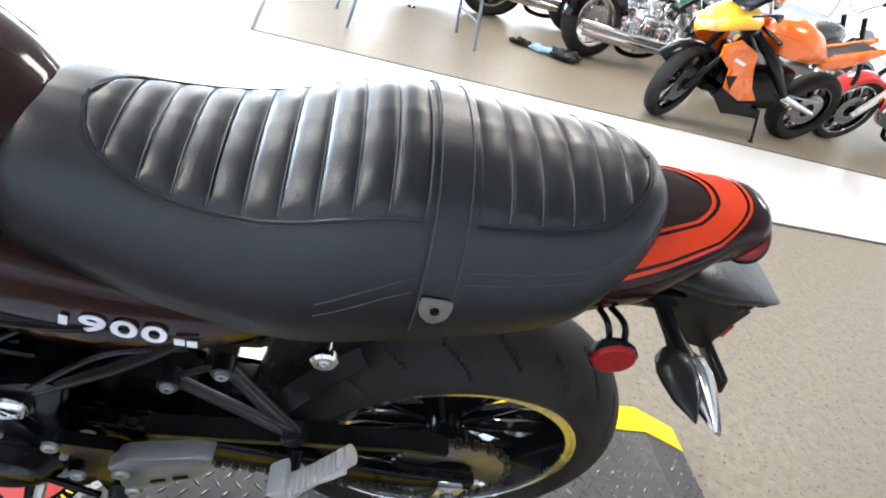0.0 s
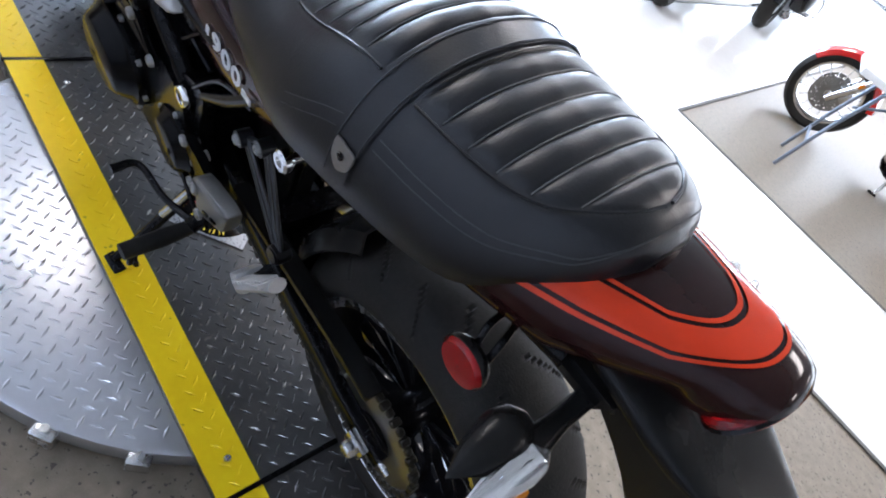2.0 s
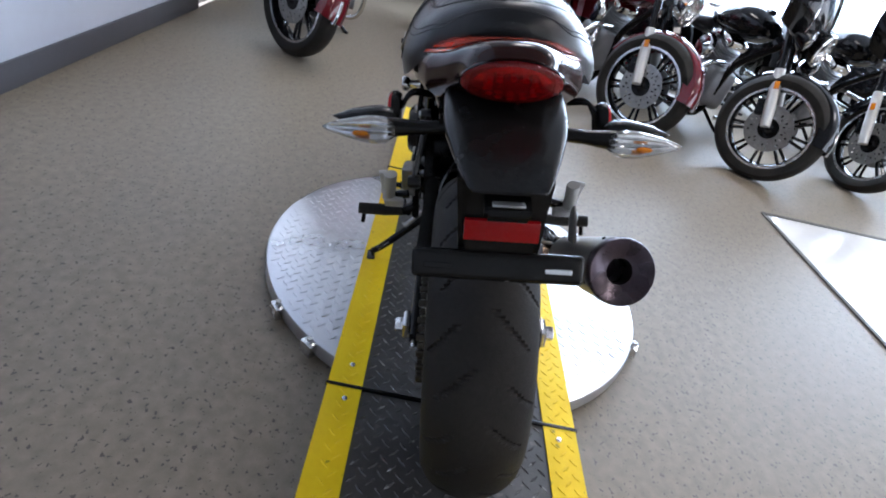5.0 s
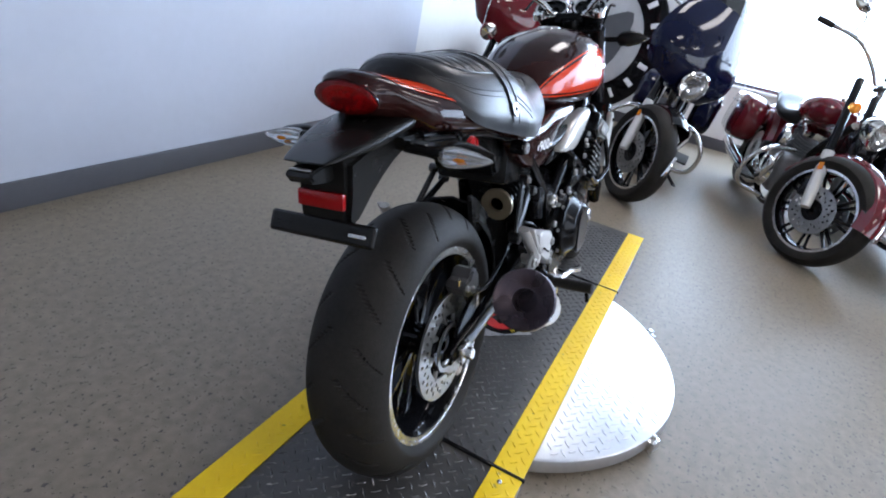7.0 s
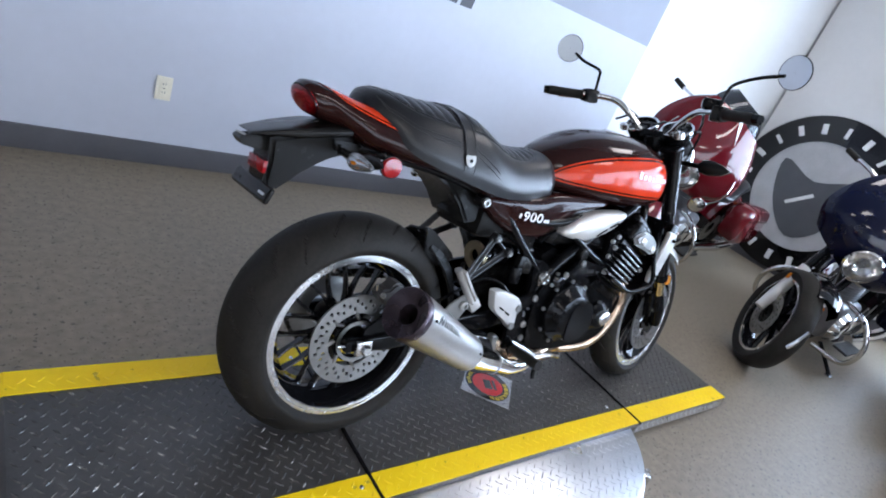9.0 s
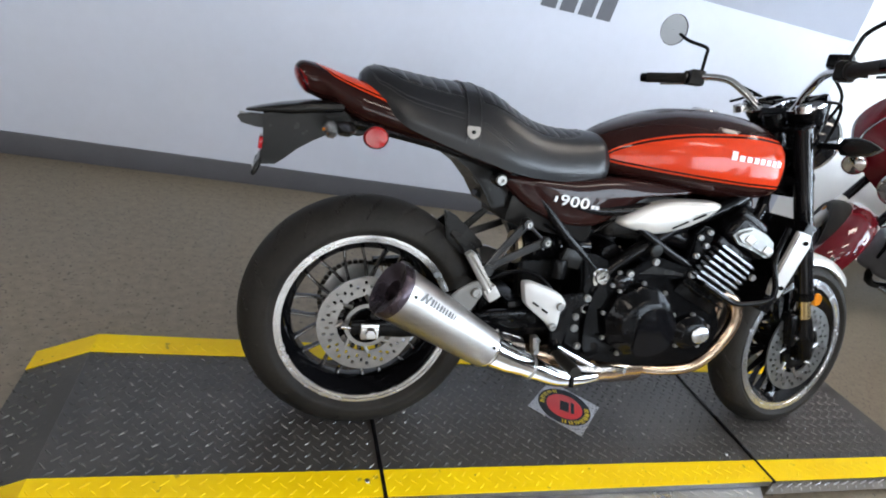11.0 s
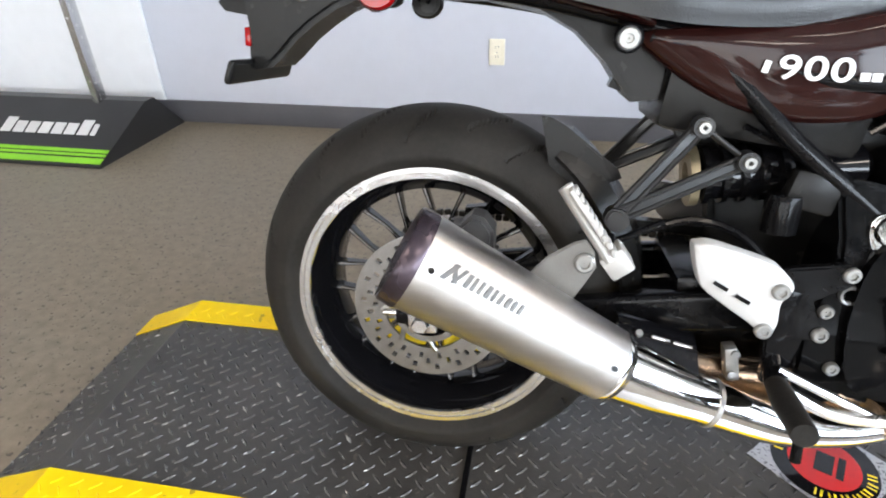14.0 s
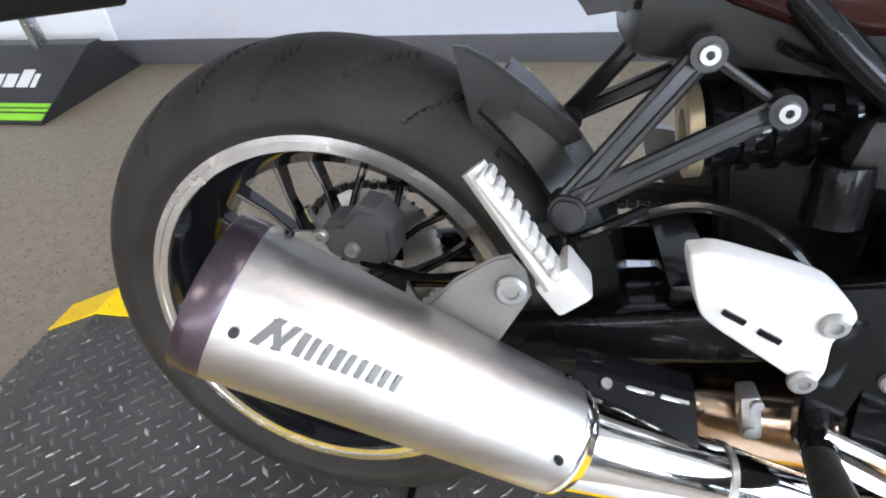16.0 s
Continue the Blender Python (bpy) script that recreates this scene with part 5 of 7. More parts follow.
silencer_mark(L - 0.051, 0.007, 0.024, 0.5)
silencer_mark(L - 0.058, 0.006, 0.020, -0.4)
silencer_mark(L - 0.065, 0.005, 0.022, 0.5)
for k in range(9):
    silencer_mark(L - 0.076 - 0.0092 * k, 0.0046 if k % 3 else 0.0060, 0.0185 - 0.0006 * k, 0.15)
hang = part("silencer_bracket", plate([(0.176, 0.118), (0.205, 0.151), (0.236, 0.172), (0.250, 0.176), (0.262, 0.163), (0.267, 0.140), (0.260, 0.126), (0.240, 0.090)], -0.212, -0.206, 0.002), BRACKET, bike, "silver silencer bracket")
bolt(hang, (0.251, -0.212, 0.146), -1, 0.0135)

GUARD = material("pale_guard_paint", (0.50, 0.50, 0.49), 0.35, vary=0.06, coat=0.3)
# ---- frame, brackets and pegs ----
for s in SIDES:
    for name, pts, r in (("frame_tube", [(1.13, s * 0.03, 0.60), (1.02, s * 0.10, 0.47), (0.80, s * 0.135, 0.34), (0.64, s * 0.13, 0.20), (0.60, s * 0.12, 0.06)], 0.019),
                         ("frame_tube", [(1.15, s * 0.03, 0.50), (1.06, s * 0.11, 0.40), (0.93, s * 0.15, 0.30)], 0.016),
                         ("frame_tube", [(0.74, s * 0.14, 0.40), (0.55, s * 0.13, 0.37), (0.36, s * 0.12, 0.42), (0.15, s * 0.10, 0.475), (-0.08, s * 0.075, 0.51)], 0.014),
                         ("frame_tube", [(0.62, s * 0.13, 0.20), (0.50, s * 0.13, 0.295), (0.40, s * 0.125, 0.385), (0.31, s * 0.12, 0.42)], 0.013),
                         ("frame_tube", [(0.88, s * 0.155, 0.245), (0.76, s * 0.158, 0.305), (0.66, s * 0.15, 0.36)], 0.012)):
        part(name, tube(pts, r, 12), BLACK, bike, "black tubular frame")
    # engine mount triangle
    tri = part("engine_mount", plate([(0.672, 0.210), (0.676, 0.228), (0.700, 0.232), (0.742, 0.272), (0.768, 0.270), (0.862, 0.246), (0.880, 0.236), (0.872, 0.220), (0.70, 0.204)], s * 0.160, s * 0.172, 0.004), ENGINE, bike)
    for x, z in ((0.687, 0.218), (0.755, 0.258), (0.866, 0.233)):
        bolt(tri, (x, s * 0.172, z), s, 0.010)
    part("mount_cap", lathe([(0.001, 0.012), (0.016, 0.011), (0.0195, 0.007), (0.0195, -0.02)], 24, (0.752, s * 0.162, 0.288), Matrix.Rotation(0 if s > 0 else math.pi, 4, "Z")), PLASTIC, tri, "round black mount cap")
    part("mount_slot", plate([(0.712, 0.221), (0.752, 0.246), (0.845, 0.232), (0.84, 0.227)], s * 0.1722, s * 0.1732), PLASTIC, tri)
    # swingarm pivot cap
    pv = part("pivot_plate", plate(smooth_poly([(0.560, 0.25), (0.640, 0.235), (0.665, 0.18), (0.655, 0.05), (0.62, -0.06), (0.565, -0.06), (0.555, 0.05), (0.575, 0.15)], 4), s * 0.118, s * 0.142, 0.006), ENGINE, bike, "black swingarm pivot plate")
    part("pivot_cap", lathe([(0.001, 0.006), (0.0125, 0.006), (0.0135, 0.009), (0.0175, 0.009), (0.020, 0.006), (0.021, 0)], 24, (0.622, s * 0.148, 0.195), Matrix.Rotation(0 if s > 0 else math.pi, 4, "Z")), CHROME, pv, "bright round frame cap")
    part("cap_slot", box((0.622, s * 0.1545, 0.195), (0.018, 0.002, 0.0045), (0, -35, 0), 0.001, 1), BLACK, pv)
    part("pivot_lug", plate(smooth_poly([(0.598, 0.196), (0.606, 0.214), (0.636, 0.216), (0.644, 0.196), (0.634, 0.166), (0.622, 0.160), (0.606, 0.170)], 3), s * 0.138, s * 0.149, 0.003), CHROME if s < 0 else BLACK, pv, "polished pivot lug")
    part("pivot_ring", lathe([(0.009, 0.0), (0.009, 0.005), (0.0125, 0.006), (0.014, 0.003), (0.014, 0.0)], 24, (0.598, s * 0.142, 0.102), Matrix.Rotation(0 if s > 0 else math.pi, 4, "Z"), True), CAST, pv, "hollow swingarm pivot end")
    for x, z in ((0.575, 0.075), (0.60, -0.01), (0.63, 0.10), (0.55, 0.125)):
        bolt(pv, (x, s * 0.142, z), s, 0.010)
    # passenger peg hanger: two webs meeting at the peg
    A, B, C = Vector((0.386, s * 0.128, 0.313)), Vector((0.447, s * 0.128, 0.271)), Vector((0.287, s * 0.150, 0.190))
    hg = part("peg_hanger", plate(smooth_poly([(C.x - 0.012, C.z - 0.004), (C.x - 0.004, C.z + 0.014), (C.x + 0.016, C.z + 0.010), (C.x + 0.020, C.z - 0.008), (C.x + 0.004, C.z - 0.018)], 3), s * 0.134, s * 0.162, 0.003), CASTING, bike, "black forked passenger peg hanger")
    for P in (A, B):
        way = P - C
        ang = -math.degrees(math.atan2(way.z, way.x))
        yaw = math.degrees(math.atan2(way.y, way.x))
        part("web", box((P + C) / 2, (way.length, 0.005, 0.013), (0, ang, yaw), 0.001, 1), CASTING, hg)
        side = Vector((-way.z, 0, way.x)).normalized()
        for e in (-1, 1):
            part("web_rail", tube([C + side * e * 0.0082 + Vector((0, s * 0.001, 0)), P + side * e * 0.0072], 0.0042, 8, 2), CASTING, hg)
    part("tie", tube([A, B], 0.0042, 8), CASTING, hg)
    for P in (A, B):
        part("boss", lathe([(0.001, 0.008), (0.013, 0.008), (0.0132, 0.004), (0.0132, -0.014)], 22, P + Vector((0, s * 0.006, 0)), Matrix.Rotation(0 if s > 0 else math.pi, 4, "Z")), CASTING, hg)
        part("bolt_head", lathe([(0.001, 0.003), (0.0030, 0.003), (0.0032, 0.009), (0.0072, 0.009), (0.0085, 0.005), (0.0085, 0)], 16, P + Vector((0, s * 0.010, 0)), Matrix.Rotation(0 if s > 0 else math.pi, 4, "Z")), CAST, hg)
    # passenger peg, folded back
    P0, P1 = Vector((0.284, s * 0.205, 0.150)), Vector((0.219, s * 0.192, 0.240))
    peg = part("passenger_peg", tube([P0, P1], 0.014, 12, 2, 0.7), PEG, bike, "silver folding passenger peg with serrated top")
    for k in range(9):
        q = P0.lerp(P1, 0.1 + 0.1 * k)
        part("peg_tooth", box(q + Vector((0.007, s * 0.005, 0.006)), (0.0085, 0.027, 0.0078), (0, 53, 0), 0.0016, 1), PEG, peg)
    part("peg_tread", box(P0.lerp(P1, 0.5) + Vector((0.0055, s * 0.005, 0.0045)), (0.104, 0.028, 0.007), (0, 53, 0), 0.001, 1), PEG, peg)
    part("peg_block", box(P0 + Vector((0.008, -s * 0.012, -0.004)), (0.036, 0.044, 0.034), (0, 52, 0), 0.006), PEG, peg)
    part("peg_pivot", rod(P0 + Vector((0, -s * 0.045, 0.012)), P0 + Vector((0.004, -s * 0.004, 0.002)), 0.010), BLACK, peg)
    # heel guard and rider peg
    # left guard gets darker metal, putting that side's shade into its colour
    gd = part("heel_guard", bulged(smooth_poly([(0.387, 0.166), (0.395, 0.172), (0.411, 0.173), (0.446, 0.164), (0.482, 0.153), (0.499, 0.143), (0.515, 0.121), (0.504, 0.098), (0.505, 0.067), (0.497, 0.049), (0.488, 0.051), (0.475, 0.064), (0.442, 0.086), (0.409, 0.109), (0.398, 0.126)], 4), 0.182, 0.006, s), BRACKET if s > 0 else GUARD, bike, "heel guard plate, toned darker on the shaded left")
    for k in (0, 1):
        part("guard_slot", box((0.426 + 0.029 * k, s * 0.190, 0.119 - 0.016 * k), (0.020, 0.003, 0.005), (0, 28, 0)), BLACK, gd)
    for x, z in ((0.498, 0.117), (0.488, 0.060)):
        bolt(gd, (x, s * 0.186, z), s, 0.011)
    br = part("footrest_bracket", plate([(0.492, 0.128), (0.506, 0.140), (0.578, 0.152), (0.594, 0.140), (0.588, 0.124), (0.548, 0.098), (0.556, 0.074), (0.578, 0.054), (0.570, 0.040), (0.546, 0.040), (0.532, -0.030), (0.508, -0.030), (0.500, 0.040), (0.484, 0.056)], s * 0.150, s * 0.168, 0.003), BLACK, bike, "black cast footrest bracket")
    for x, z in ((0.581, 0.139), (0.563, 0.052)):
        bolt(br, (x, s * 0.167, z), s, 0.0105)
    part("peg_mount", tube([(0.520, s * 0.155, 0.01), (0.518, s * 0.175, -0.005), (0.515, s * 0.195, -0.012)], [0.014, 0.014, 0.015], 10), BLACK, br)
    part("footpeg", tube([(0.515, s * 0.19, -0.012), (0.510, s * 0.245, -0.010), (0.505, s * 0.315, -0.006)], [0.013, 0.016, 0.015], 12), RUBBER, br, "rubber rider footpeg")
    part("peg_feeler", rod((0.507, s * 0.30, -0.02), (0.507, s * 0.305, -0.05), 0.006), BLACK, br)
part("pedal_strut", tube([(0.517, -0.186, 0.004), (0.585, -0.190, -0.026), (0.652, -0.190, -0.055)], [0.006, 0.0065, 0.005], 8), ALLOY, bike, "bright brake pedal strut")
part("brake_pedal", tube([(0.535, -0.18, -0.03), (0.60, -0.19, -0.055), (0.68, -0.205, -0.045), (0.70, -0.235, -0.035)], [0.010, 0.009, 0.008, 0.010], 8), ALLOY, bike, "brake pedal")
part("shift_lever", tube([(0.535, 0.18, -0.03), (0.62, 0.20, -0.05), (0.70, 0.215, -0.035), (0.70, 0.265, -0.03)], [0.009, 0.007, 0.007, 0.010], 8), BLACK, bike, "gear shift lever")
part("shift_rod", rod((0.545, 0.17, -0.02), (0.64, 0.165, 0.05), 0.005), BLACK, bike)
part("master_cylinder", box((0.515, -0.155, 0.075), (0.028, 0.03, 0.075), (0, 8, 0), 0.006), BLACK, bike)
part("brake_hose", tube([(0.51, -0.15, 0.115), (0.46, -0.14, 0.17), (0.40, -0.12, 0.185), (0.33, -0.11, 0.16)], 0.006, 8), BLACK, bike)
part("brake_hose", tube([(0.36, -0.12, 0.18), (0.30, -0.125, 0.15), (0.18, -0.125, 0.10), (0.09, -0.12, 0.11)], 0.005, 8), BLACK, bike)
part("reservoir", lathe([(0.001, 0.03), (0.02, 0.03), (0.022, 0.02), (0.022, -0.02), (0.001, -0.025)], 18, (0.50, -0.13, 0.20), Matrix.Rotation(radians(90), 4, "X")), ENGINE, bike)
# added dark plate, closes bright gaps where only dark depth shows
part("inner_panel", plate([(0.30, 0.42), (0.72, 0.42), (0.74, -0.05), (0.60, -0.06), (0.47, 0.0), (0.44, 0.19), (0.40, 0.26), (0.35, 0.325), (0.275, 0.35)], -0.02, 0.03, 0.008), PLASTIC, bike, "added black plate darkening the gaps behind the engine")
# side stand
st = part("side_stand", tube([(0.66, 0.12, -0.095), (0.655, 0.19, -0.155), (0.65, 0.265, -0.218), (0.65, 0.305, -0.246)], [0.013, 0.012, 0.011, 0.010], 10), BLACK, bike, "black side stand, folded out")
part("stand_foot", box((0.645, 0.312, -0.2565), (0.052, 0.034, 0.007), (-LEAN, 0, 8), 0.003), BLACK, st)
part("stand_tang", tube([(0.65, 0.25, -0.205), (0.61, 0.275, -0.200), (0.585, 0.28, -0.193)], 0.006, 8), BLACK, st)
part("stand_spring", tube([(0.64, 0.13, -0.07), (0.65, 0.20, -0.145)], 0.008, 8), ALLOY, st)

# ---- front end, turned a little to the left ----
RAKE = 23.0
AX = Vector((-math.sin(radians(RAKE)), 0, math.cos(radians(RAKE))))
PIVOT = Vector((1.16, 0, 0.62))
STEER = Matrix.Translation(PIVOT) @ Matrix.Rotation(radians(8), 4, AX) @ Matrix.Translation(-PIVOT)
FRONT = Vector((1.470, 0, -0.018))


def fpart(name, bm, mat, parent=None, label="", sharp=38):
    bm.transform(STEER)
    return part(name, bm, mat, parent or bike, label, sharp)


fw = wheel(bike, "front_wheel", (0, 0, 0), 0.299, 0.120, 0.052, Matrix(), [(-0.072, 0.150), (0.072, 0.150)], 10, 600)
fw.matrix_basis = STEER @ Matrix.Translation(FRONT)
for s in SIDES:
    base = FRONT + Vector((-0.018, s * 0.104, 0))
    lower = fpart("fork_slider", tube([base - AX * 0.02, base + AX * 0.06, base + AX * 0.13], [0.022, 0.030, 0.024], 18), BLACK, None, "black fork slider")
    fpart("fork_stanchion", tube([base + AX * 0.12, base + AX * 0.21], 0.0205, 18), material("gold_stanchion", (0.55, 0.42, 0.22), 0.2, 1.0) if s < 0 else bpy.data.materials["gold_stanchion"], lower)
    fpart("fork_tube", tube([base + AX * 0.20, base + AX * 0.750], 0.0265, 20), GLOSS, lower, "gloss black fork tube")
    fpart("fork_collar", tube([base + AX * 0.20, base + AX * 0.225], 0.030, 20), BLACK, lower)
    fpart("fork_cap", tube([base + AX * 0.795, base + AX * 0.815], 0.021, 16), ALLOY, lower)
    fpart("front_caliper", box(base + Vector((-0.065, -s * 0.022, 0.075)), (0.05, 0.045, 0.11), (0, -18, 0), 0.010), BLACK, None, "black front brake caliper")
    for k in (0, 1):
        fpart("caliper_bolt", rod(base + Vector((-0.06, -s * 0.0, 0.05 + 0.05 * k)), base + Vector((-0.06, s * 0.006, 0.05 + 0.05 * k)), 0.008), ALLOY)
    fpart("fork_reflector", lathe([(0.001, 0.008), (0.018, 0.007), (0.021, 0.003), (0.021, 0)], 20, base + AX * 0.20 + Vector((0.046, s * 0.012, 0)), Matrix.Rotation(0 if s > 0 else math.pi, 4, "Z")), AMBER_LENS, None, "round amber fork reflector")
    fpart("fender_stay", tube([base + AX * 0.15 + Vector((0.02, 0, 0)), base + AX * 0.22 + Vector((0.03, -s * 0.015, 0)), base + AX * 0.30 + Vector((0.07, -s * 0.035, 0))], 0.006, 8), ALLOY)
    fpart("brake_line", tube([base + Vector((-0.06, -s * 0.02, 0.13)), base + Vector((-0.05, -s * 0.03, 0.25)), base + Vector((-0.10, -s * 0.03, 0.42)), base + Vector((-0.16, -s * 0.03, 0.56))], 0.0045, 8), BLACK)
# front fender
rings = []
for k in range(19):
    a = radians(50 + 98 * k / 18)
    r = 0.316
    w = 0.060
    ring = [Vector((FRONT.x + (r - 0.028) * math.cos(a), -w, FRONT.z + (r - 0.028) * math.sin(a))), Vector((FRONT.x + r * math.cos(a), -w * 0.75, FRONT.z + r * math.sin(a))), Vector((FRONT.x + (r + 0.008) * math.cos(a), 0, FRONT.z + (r + 0.008) * math.sin(a))),
            Vector((FRONT.x + r * math.cos(a), w * 0.75, FRONT.z + r * math.sin(a))), Vector((FRONT.x + (r - 0.028) * math.cos(a), w, FRONT.z + (r - 0.028) * math.sin(a)))]
    cc = Vector((FRONT.x, 0, FRONT.z))
    rings.append(ring + [cc + (v - cc) * 0.985 for v in reversed(ring)])
fpart("front_fender", loft(bmesh.new(), rings), SILVER, None, "silver front fender", 60)
for z, th in ((0.53, 0.03), (0.672, 0.020)):
    c = FRONT + AX * (z - FRONT.z) / AX.z
    fpart("yoke", box(c + Vector((-0.012, 0, 0)), (0.062, 0.235, th), (0, -RAKE, 0), 0.009), BLACK, None, "black fork yoke")
fpart("instrument_bracket", box(FRONT + AX * 0.655 + Vector((0.03, 0, 0)), (0.05, 0.16, 0.09), (0, -RAKE, 0), 0.012), BLACK, None, "black instrument bracket between the forks")
fpart("headlight_bracket", box(FRONT + AX * 0.60 + Vector((0.035, 0, 0)), (0.05, 0.17, 0.12), (0, -RAKE, 0), 0.012), BLACK, None, "black headlight bracket")
part("steering_head", tube([PIVOT - AX * 0.12, PIVOT + AX * 0.10], 0.032, 20), BLACK, bike)
# headlight, gauges, bars
hl = FRONT + AX * 0.66 + Vector((0.14, 0, 0.065))
lampm = aim((0, 0, 0), (1, 0, -0.06))
hb = fpart("headlight", lathe([(0.001, -0.13), (0.04, -0.12), (0.075, -0.075), (0.090, -0.02), (0.092, 0.0), (0.088, 0.006)], 40, hl, lampm), GLOSS, None, "round black headlight")
fpart("headlight_rim", lathe([(0.082, -0.004), (0.094, -0.004), (0.095, 0.008), (0.086, 0.012)], 40, hl, lampm, True), CHROME, hb)
fpart("headlight_lens", lathe([(0.001, 0.022), (0.04, 0.019), (0.075, 0.010), (0.086, 0.002)], 40, hl, lampm), CLEAR, hb)
fpart("reflector_bowl", lathe([(0.001, -0.06), (0.04, -0.045), (0.085, 0.0)], 32, hl, lampm), CHROME, hb)
for s in SIDES:
    g = hl + Vector((-0.15, s * 0.068, 0.085))
    gm = aim((0, 0, 0), (-0.55, 0, 0.83))
    gg = fpart("gauge", lathe([(0.001, -0.055), (0.045, -0.05), (0.058, -0.01), (0.059, 0.008), (0.052, 0.010), (0.050, 0.002), (0.001, 0.002)], 32, g, gm), BLACK, None, "round black instrument gauge")
    fpart("gauge_ring", lathe([(0.051, 0.006), (0.060, 0.006), (0.060, 0.012), (0.052, 0.012)], 32, g, gm, True), CHROME, gg)
    sg = fpart("front_turn_signal", tube([hl + Vector((-0.10, s * 0.10, -0.02)), hl + Vector((-0.10, s * 0.19, -0.02))], 0.010, 10), BLACK, None, "front turn signal on a black stalk")
    fpart("lens", lathe([(0.001, 0.10), (0.018, 0.07), (0.026, 0.03), (0.022, 0.0), (0.010, -0.01)], 12, hl + Vector((-0.10, s * 0.18, -0.02)), Matrix.Rotation(0 if s > 0 else math.pi, 4, "X")), CLEAR, sg)
    fpart("backshell", lathe([(0.001, 0.098), (0.020, 0.068), (0.028, 0.03), (0.024, -0.002), (0.012, -0.012)], 12, (0, 0, 0), Matrix.Translation(hl + Vector((-0.112, s * 0.18, -0.019))) @ Matrix.Rotation(0 if s > 0 else math.pi, 4, "X") @ Matrix.Diagonal((0.75, 0.99, 1.0, 1))), PLASTIC, sg)
top = FRONT + AX * 0.775
for s in SIDES:
    pts = [top + Vector((0.005, 0, 0.024)), top + Vector((0.0, s * 0.05, 0.026)), top + Vector((-0.030, s * 0.105, 0.078)), top + Vector((-0.065, s * 0.17, 0.115)), top + Vector((-0.140, s * 0.305, 0.110)), top + Vector((-0.178, s * 0.380, 0.104))]
    hb2 = fpart("handlebar", tube(pts, 0.0111, 14), CHROME, None, "silver tubular handlebar")
    gdir = (pts[5] - pts[3]).normalized()
    fpart("grip", tube([pts[5] - gdir * 0.125, pts[5] - gdir * 0.06, pts[5]], [0.017, 0.0165, 0.017], 16), RUBBER, hb2, "black rubber grip")
    fpart("grip_flange", tube([pts[5] - gdir * 0.130, pts[5] - gdir * 0.124], 0.023, 16), RUBBER, hb2)
    fpart("bar_end", tube([pts[5], pts[5] + gdir * 0.022], [0.0165, 0.014], 14), BLACK, hb2)
    fpart("switch_block", box(pts[5] - gdir * 0.158, (0.05, 0.046, 0.05), (0, 0, -s * 24), 0.010), PLASTIC, hb2, "black switch block")
    fpart("lever", tube([pts[5] - gdir * 0.165 + Vector((0.035, 0, 0)), pts[5] - gdir * 0.10 + Vector((0.065, 0, -0.006)), pts[5] - gdir * 0.01 + Vector((0.052, s * 0.004, -0.012))], [0.009, 0.007, 0.006], 8, 5, 0.6), ALLOY if s > 0 else BLACK, hb2, "hand lever")
    root = pts[5] - gdir * 0.165 + Vector((0.01, 0, 0.022))
    stem = fpart("mirror", tube([root, root + Vector((0.01, s * 0.006, 0.05)), root + Vector((0.018, s * 0.018, 0.080)), root + Vector((0.006, s * 0.085, 0.105)), root + Vector((-0.006, s * (0.125 if s > 0 else 0.165), 0.130 if s > 0 else 0.118))], 0.0058, 10), BLACK, None, "round black handlebar mirror")
    mc = root + Vector((-0.012, s * (0.150 if s > 0 else 0.192), 0.145 if s > 0 else 0.128))
    mm = aim((0, 0, 0), (-1.0, -s * 0.28, -0.12))
    fpart("mirror_shell", lathe([(0.001, -0.022), (0.03, -0.019), (0.047, -0.008), (0.052, 0.002), (0.050, 0.006)], 36, mc, mm), BLACK, stem)
    fpart("mirror_glass", lathe([(0.001, 0.0045), (0.050, 0.0045), (0.050, 0.0025)], 36, mc, mm), MIRROR, stem, "mirror glass")
    fpart("cable", tube([pts[3] + Vector((0.03, 0, 0)), top + Vector((0.10, s * 0.12, 0.07)), top + Vector((0.11, s * 0.06, -0.03)), top + Vector((0.02, s * 0.05, -0.16))], 0.0045, 8), BLACK)
fpart("bar_clamp", box(top + Vector((0.004, 0, 0.016)), (0.036, 0.10, 0.036), (0, 0, 0), 0.008), BLACK, None, "black bar clamp")
fpart("master_reservoir", box(top + Vector((-0.06, -0.195, 0.145)), (0.05, 0.06, 0.035), (0, 0, 24), 0.008), BLACK)
random.seed(8)
for k in range(7):        # cables looping from the bars to the head
    y = -0.12 + 0.04 * k
    fpart("cable", tube([top + Vector((-0.02, y * 1.3, 0.05)), top + Vector((0.09, y * 1.1, 0.06 + random.uniform(-0.02, 0.02))), top + Vector((0.11, y * 0.8, -0.06)), top + Vector((0.03, y * 0.6, -0.18))], 0.0045, 7), BLACK)
# hang tag on the right bar
bm = plate([(0, 0), (0.03, 0.002), (0.018, -0.075)], -0.0006, 0.0006)
bm.transform(Matrix.Translation(top + Vector((-0.16, -0.335, 0.092))))
fpart("hang_tag", bm, WHITE, None, "white paper tag")
# wiring and clutter behind the engine
random.seed(3)
for k in range(9):
    a = Vector((random.uniform(0.36, 0.62), random.choice(SIDES) * random.uniform(0.09, 0.135), random.uniform(0.24, 0.36)))
    b = a + Vector((random.uniform(0.08, 0.25), random.uniform(-0.02, 0.02), random.uniform(-0.16, 0.06)))
    part("cable", tube([a, (a + b) / 2 + Vector((0, 0, 0.03)), b], 0.0042, 7), BLACK, bike)
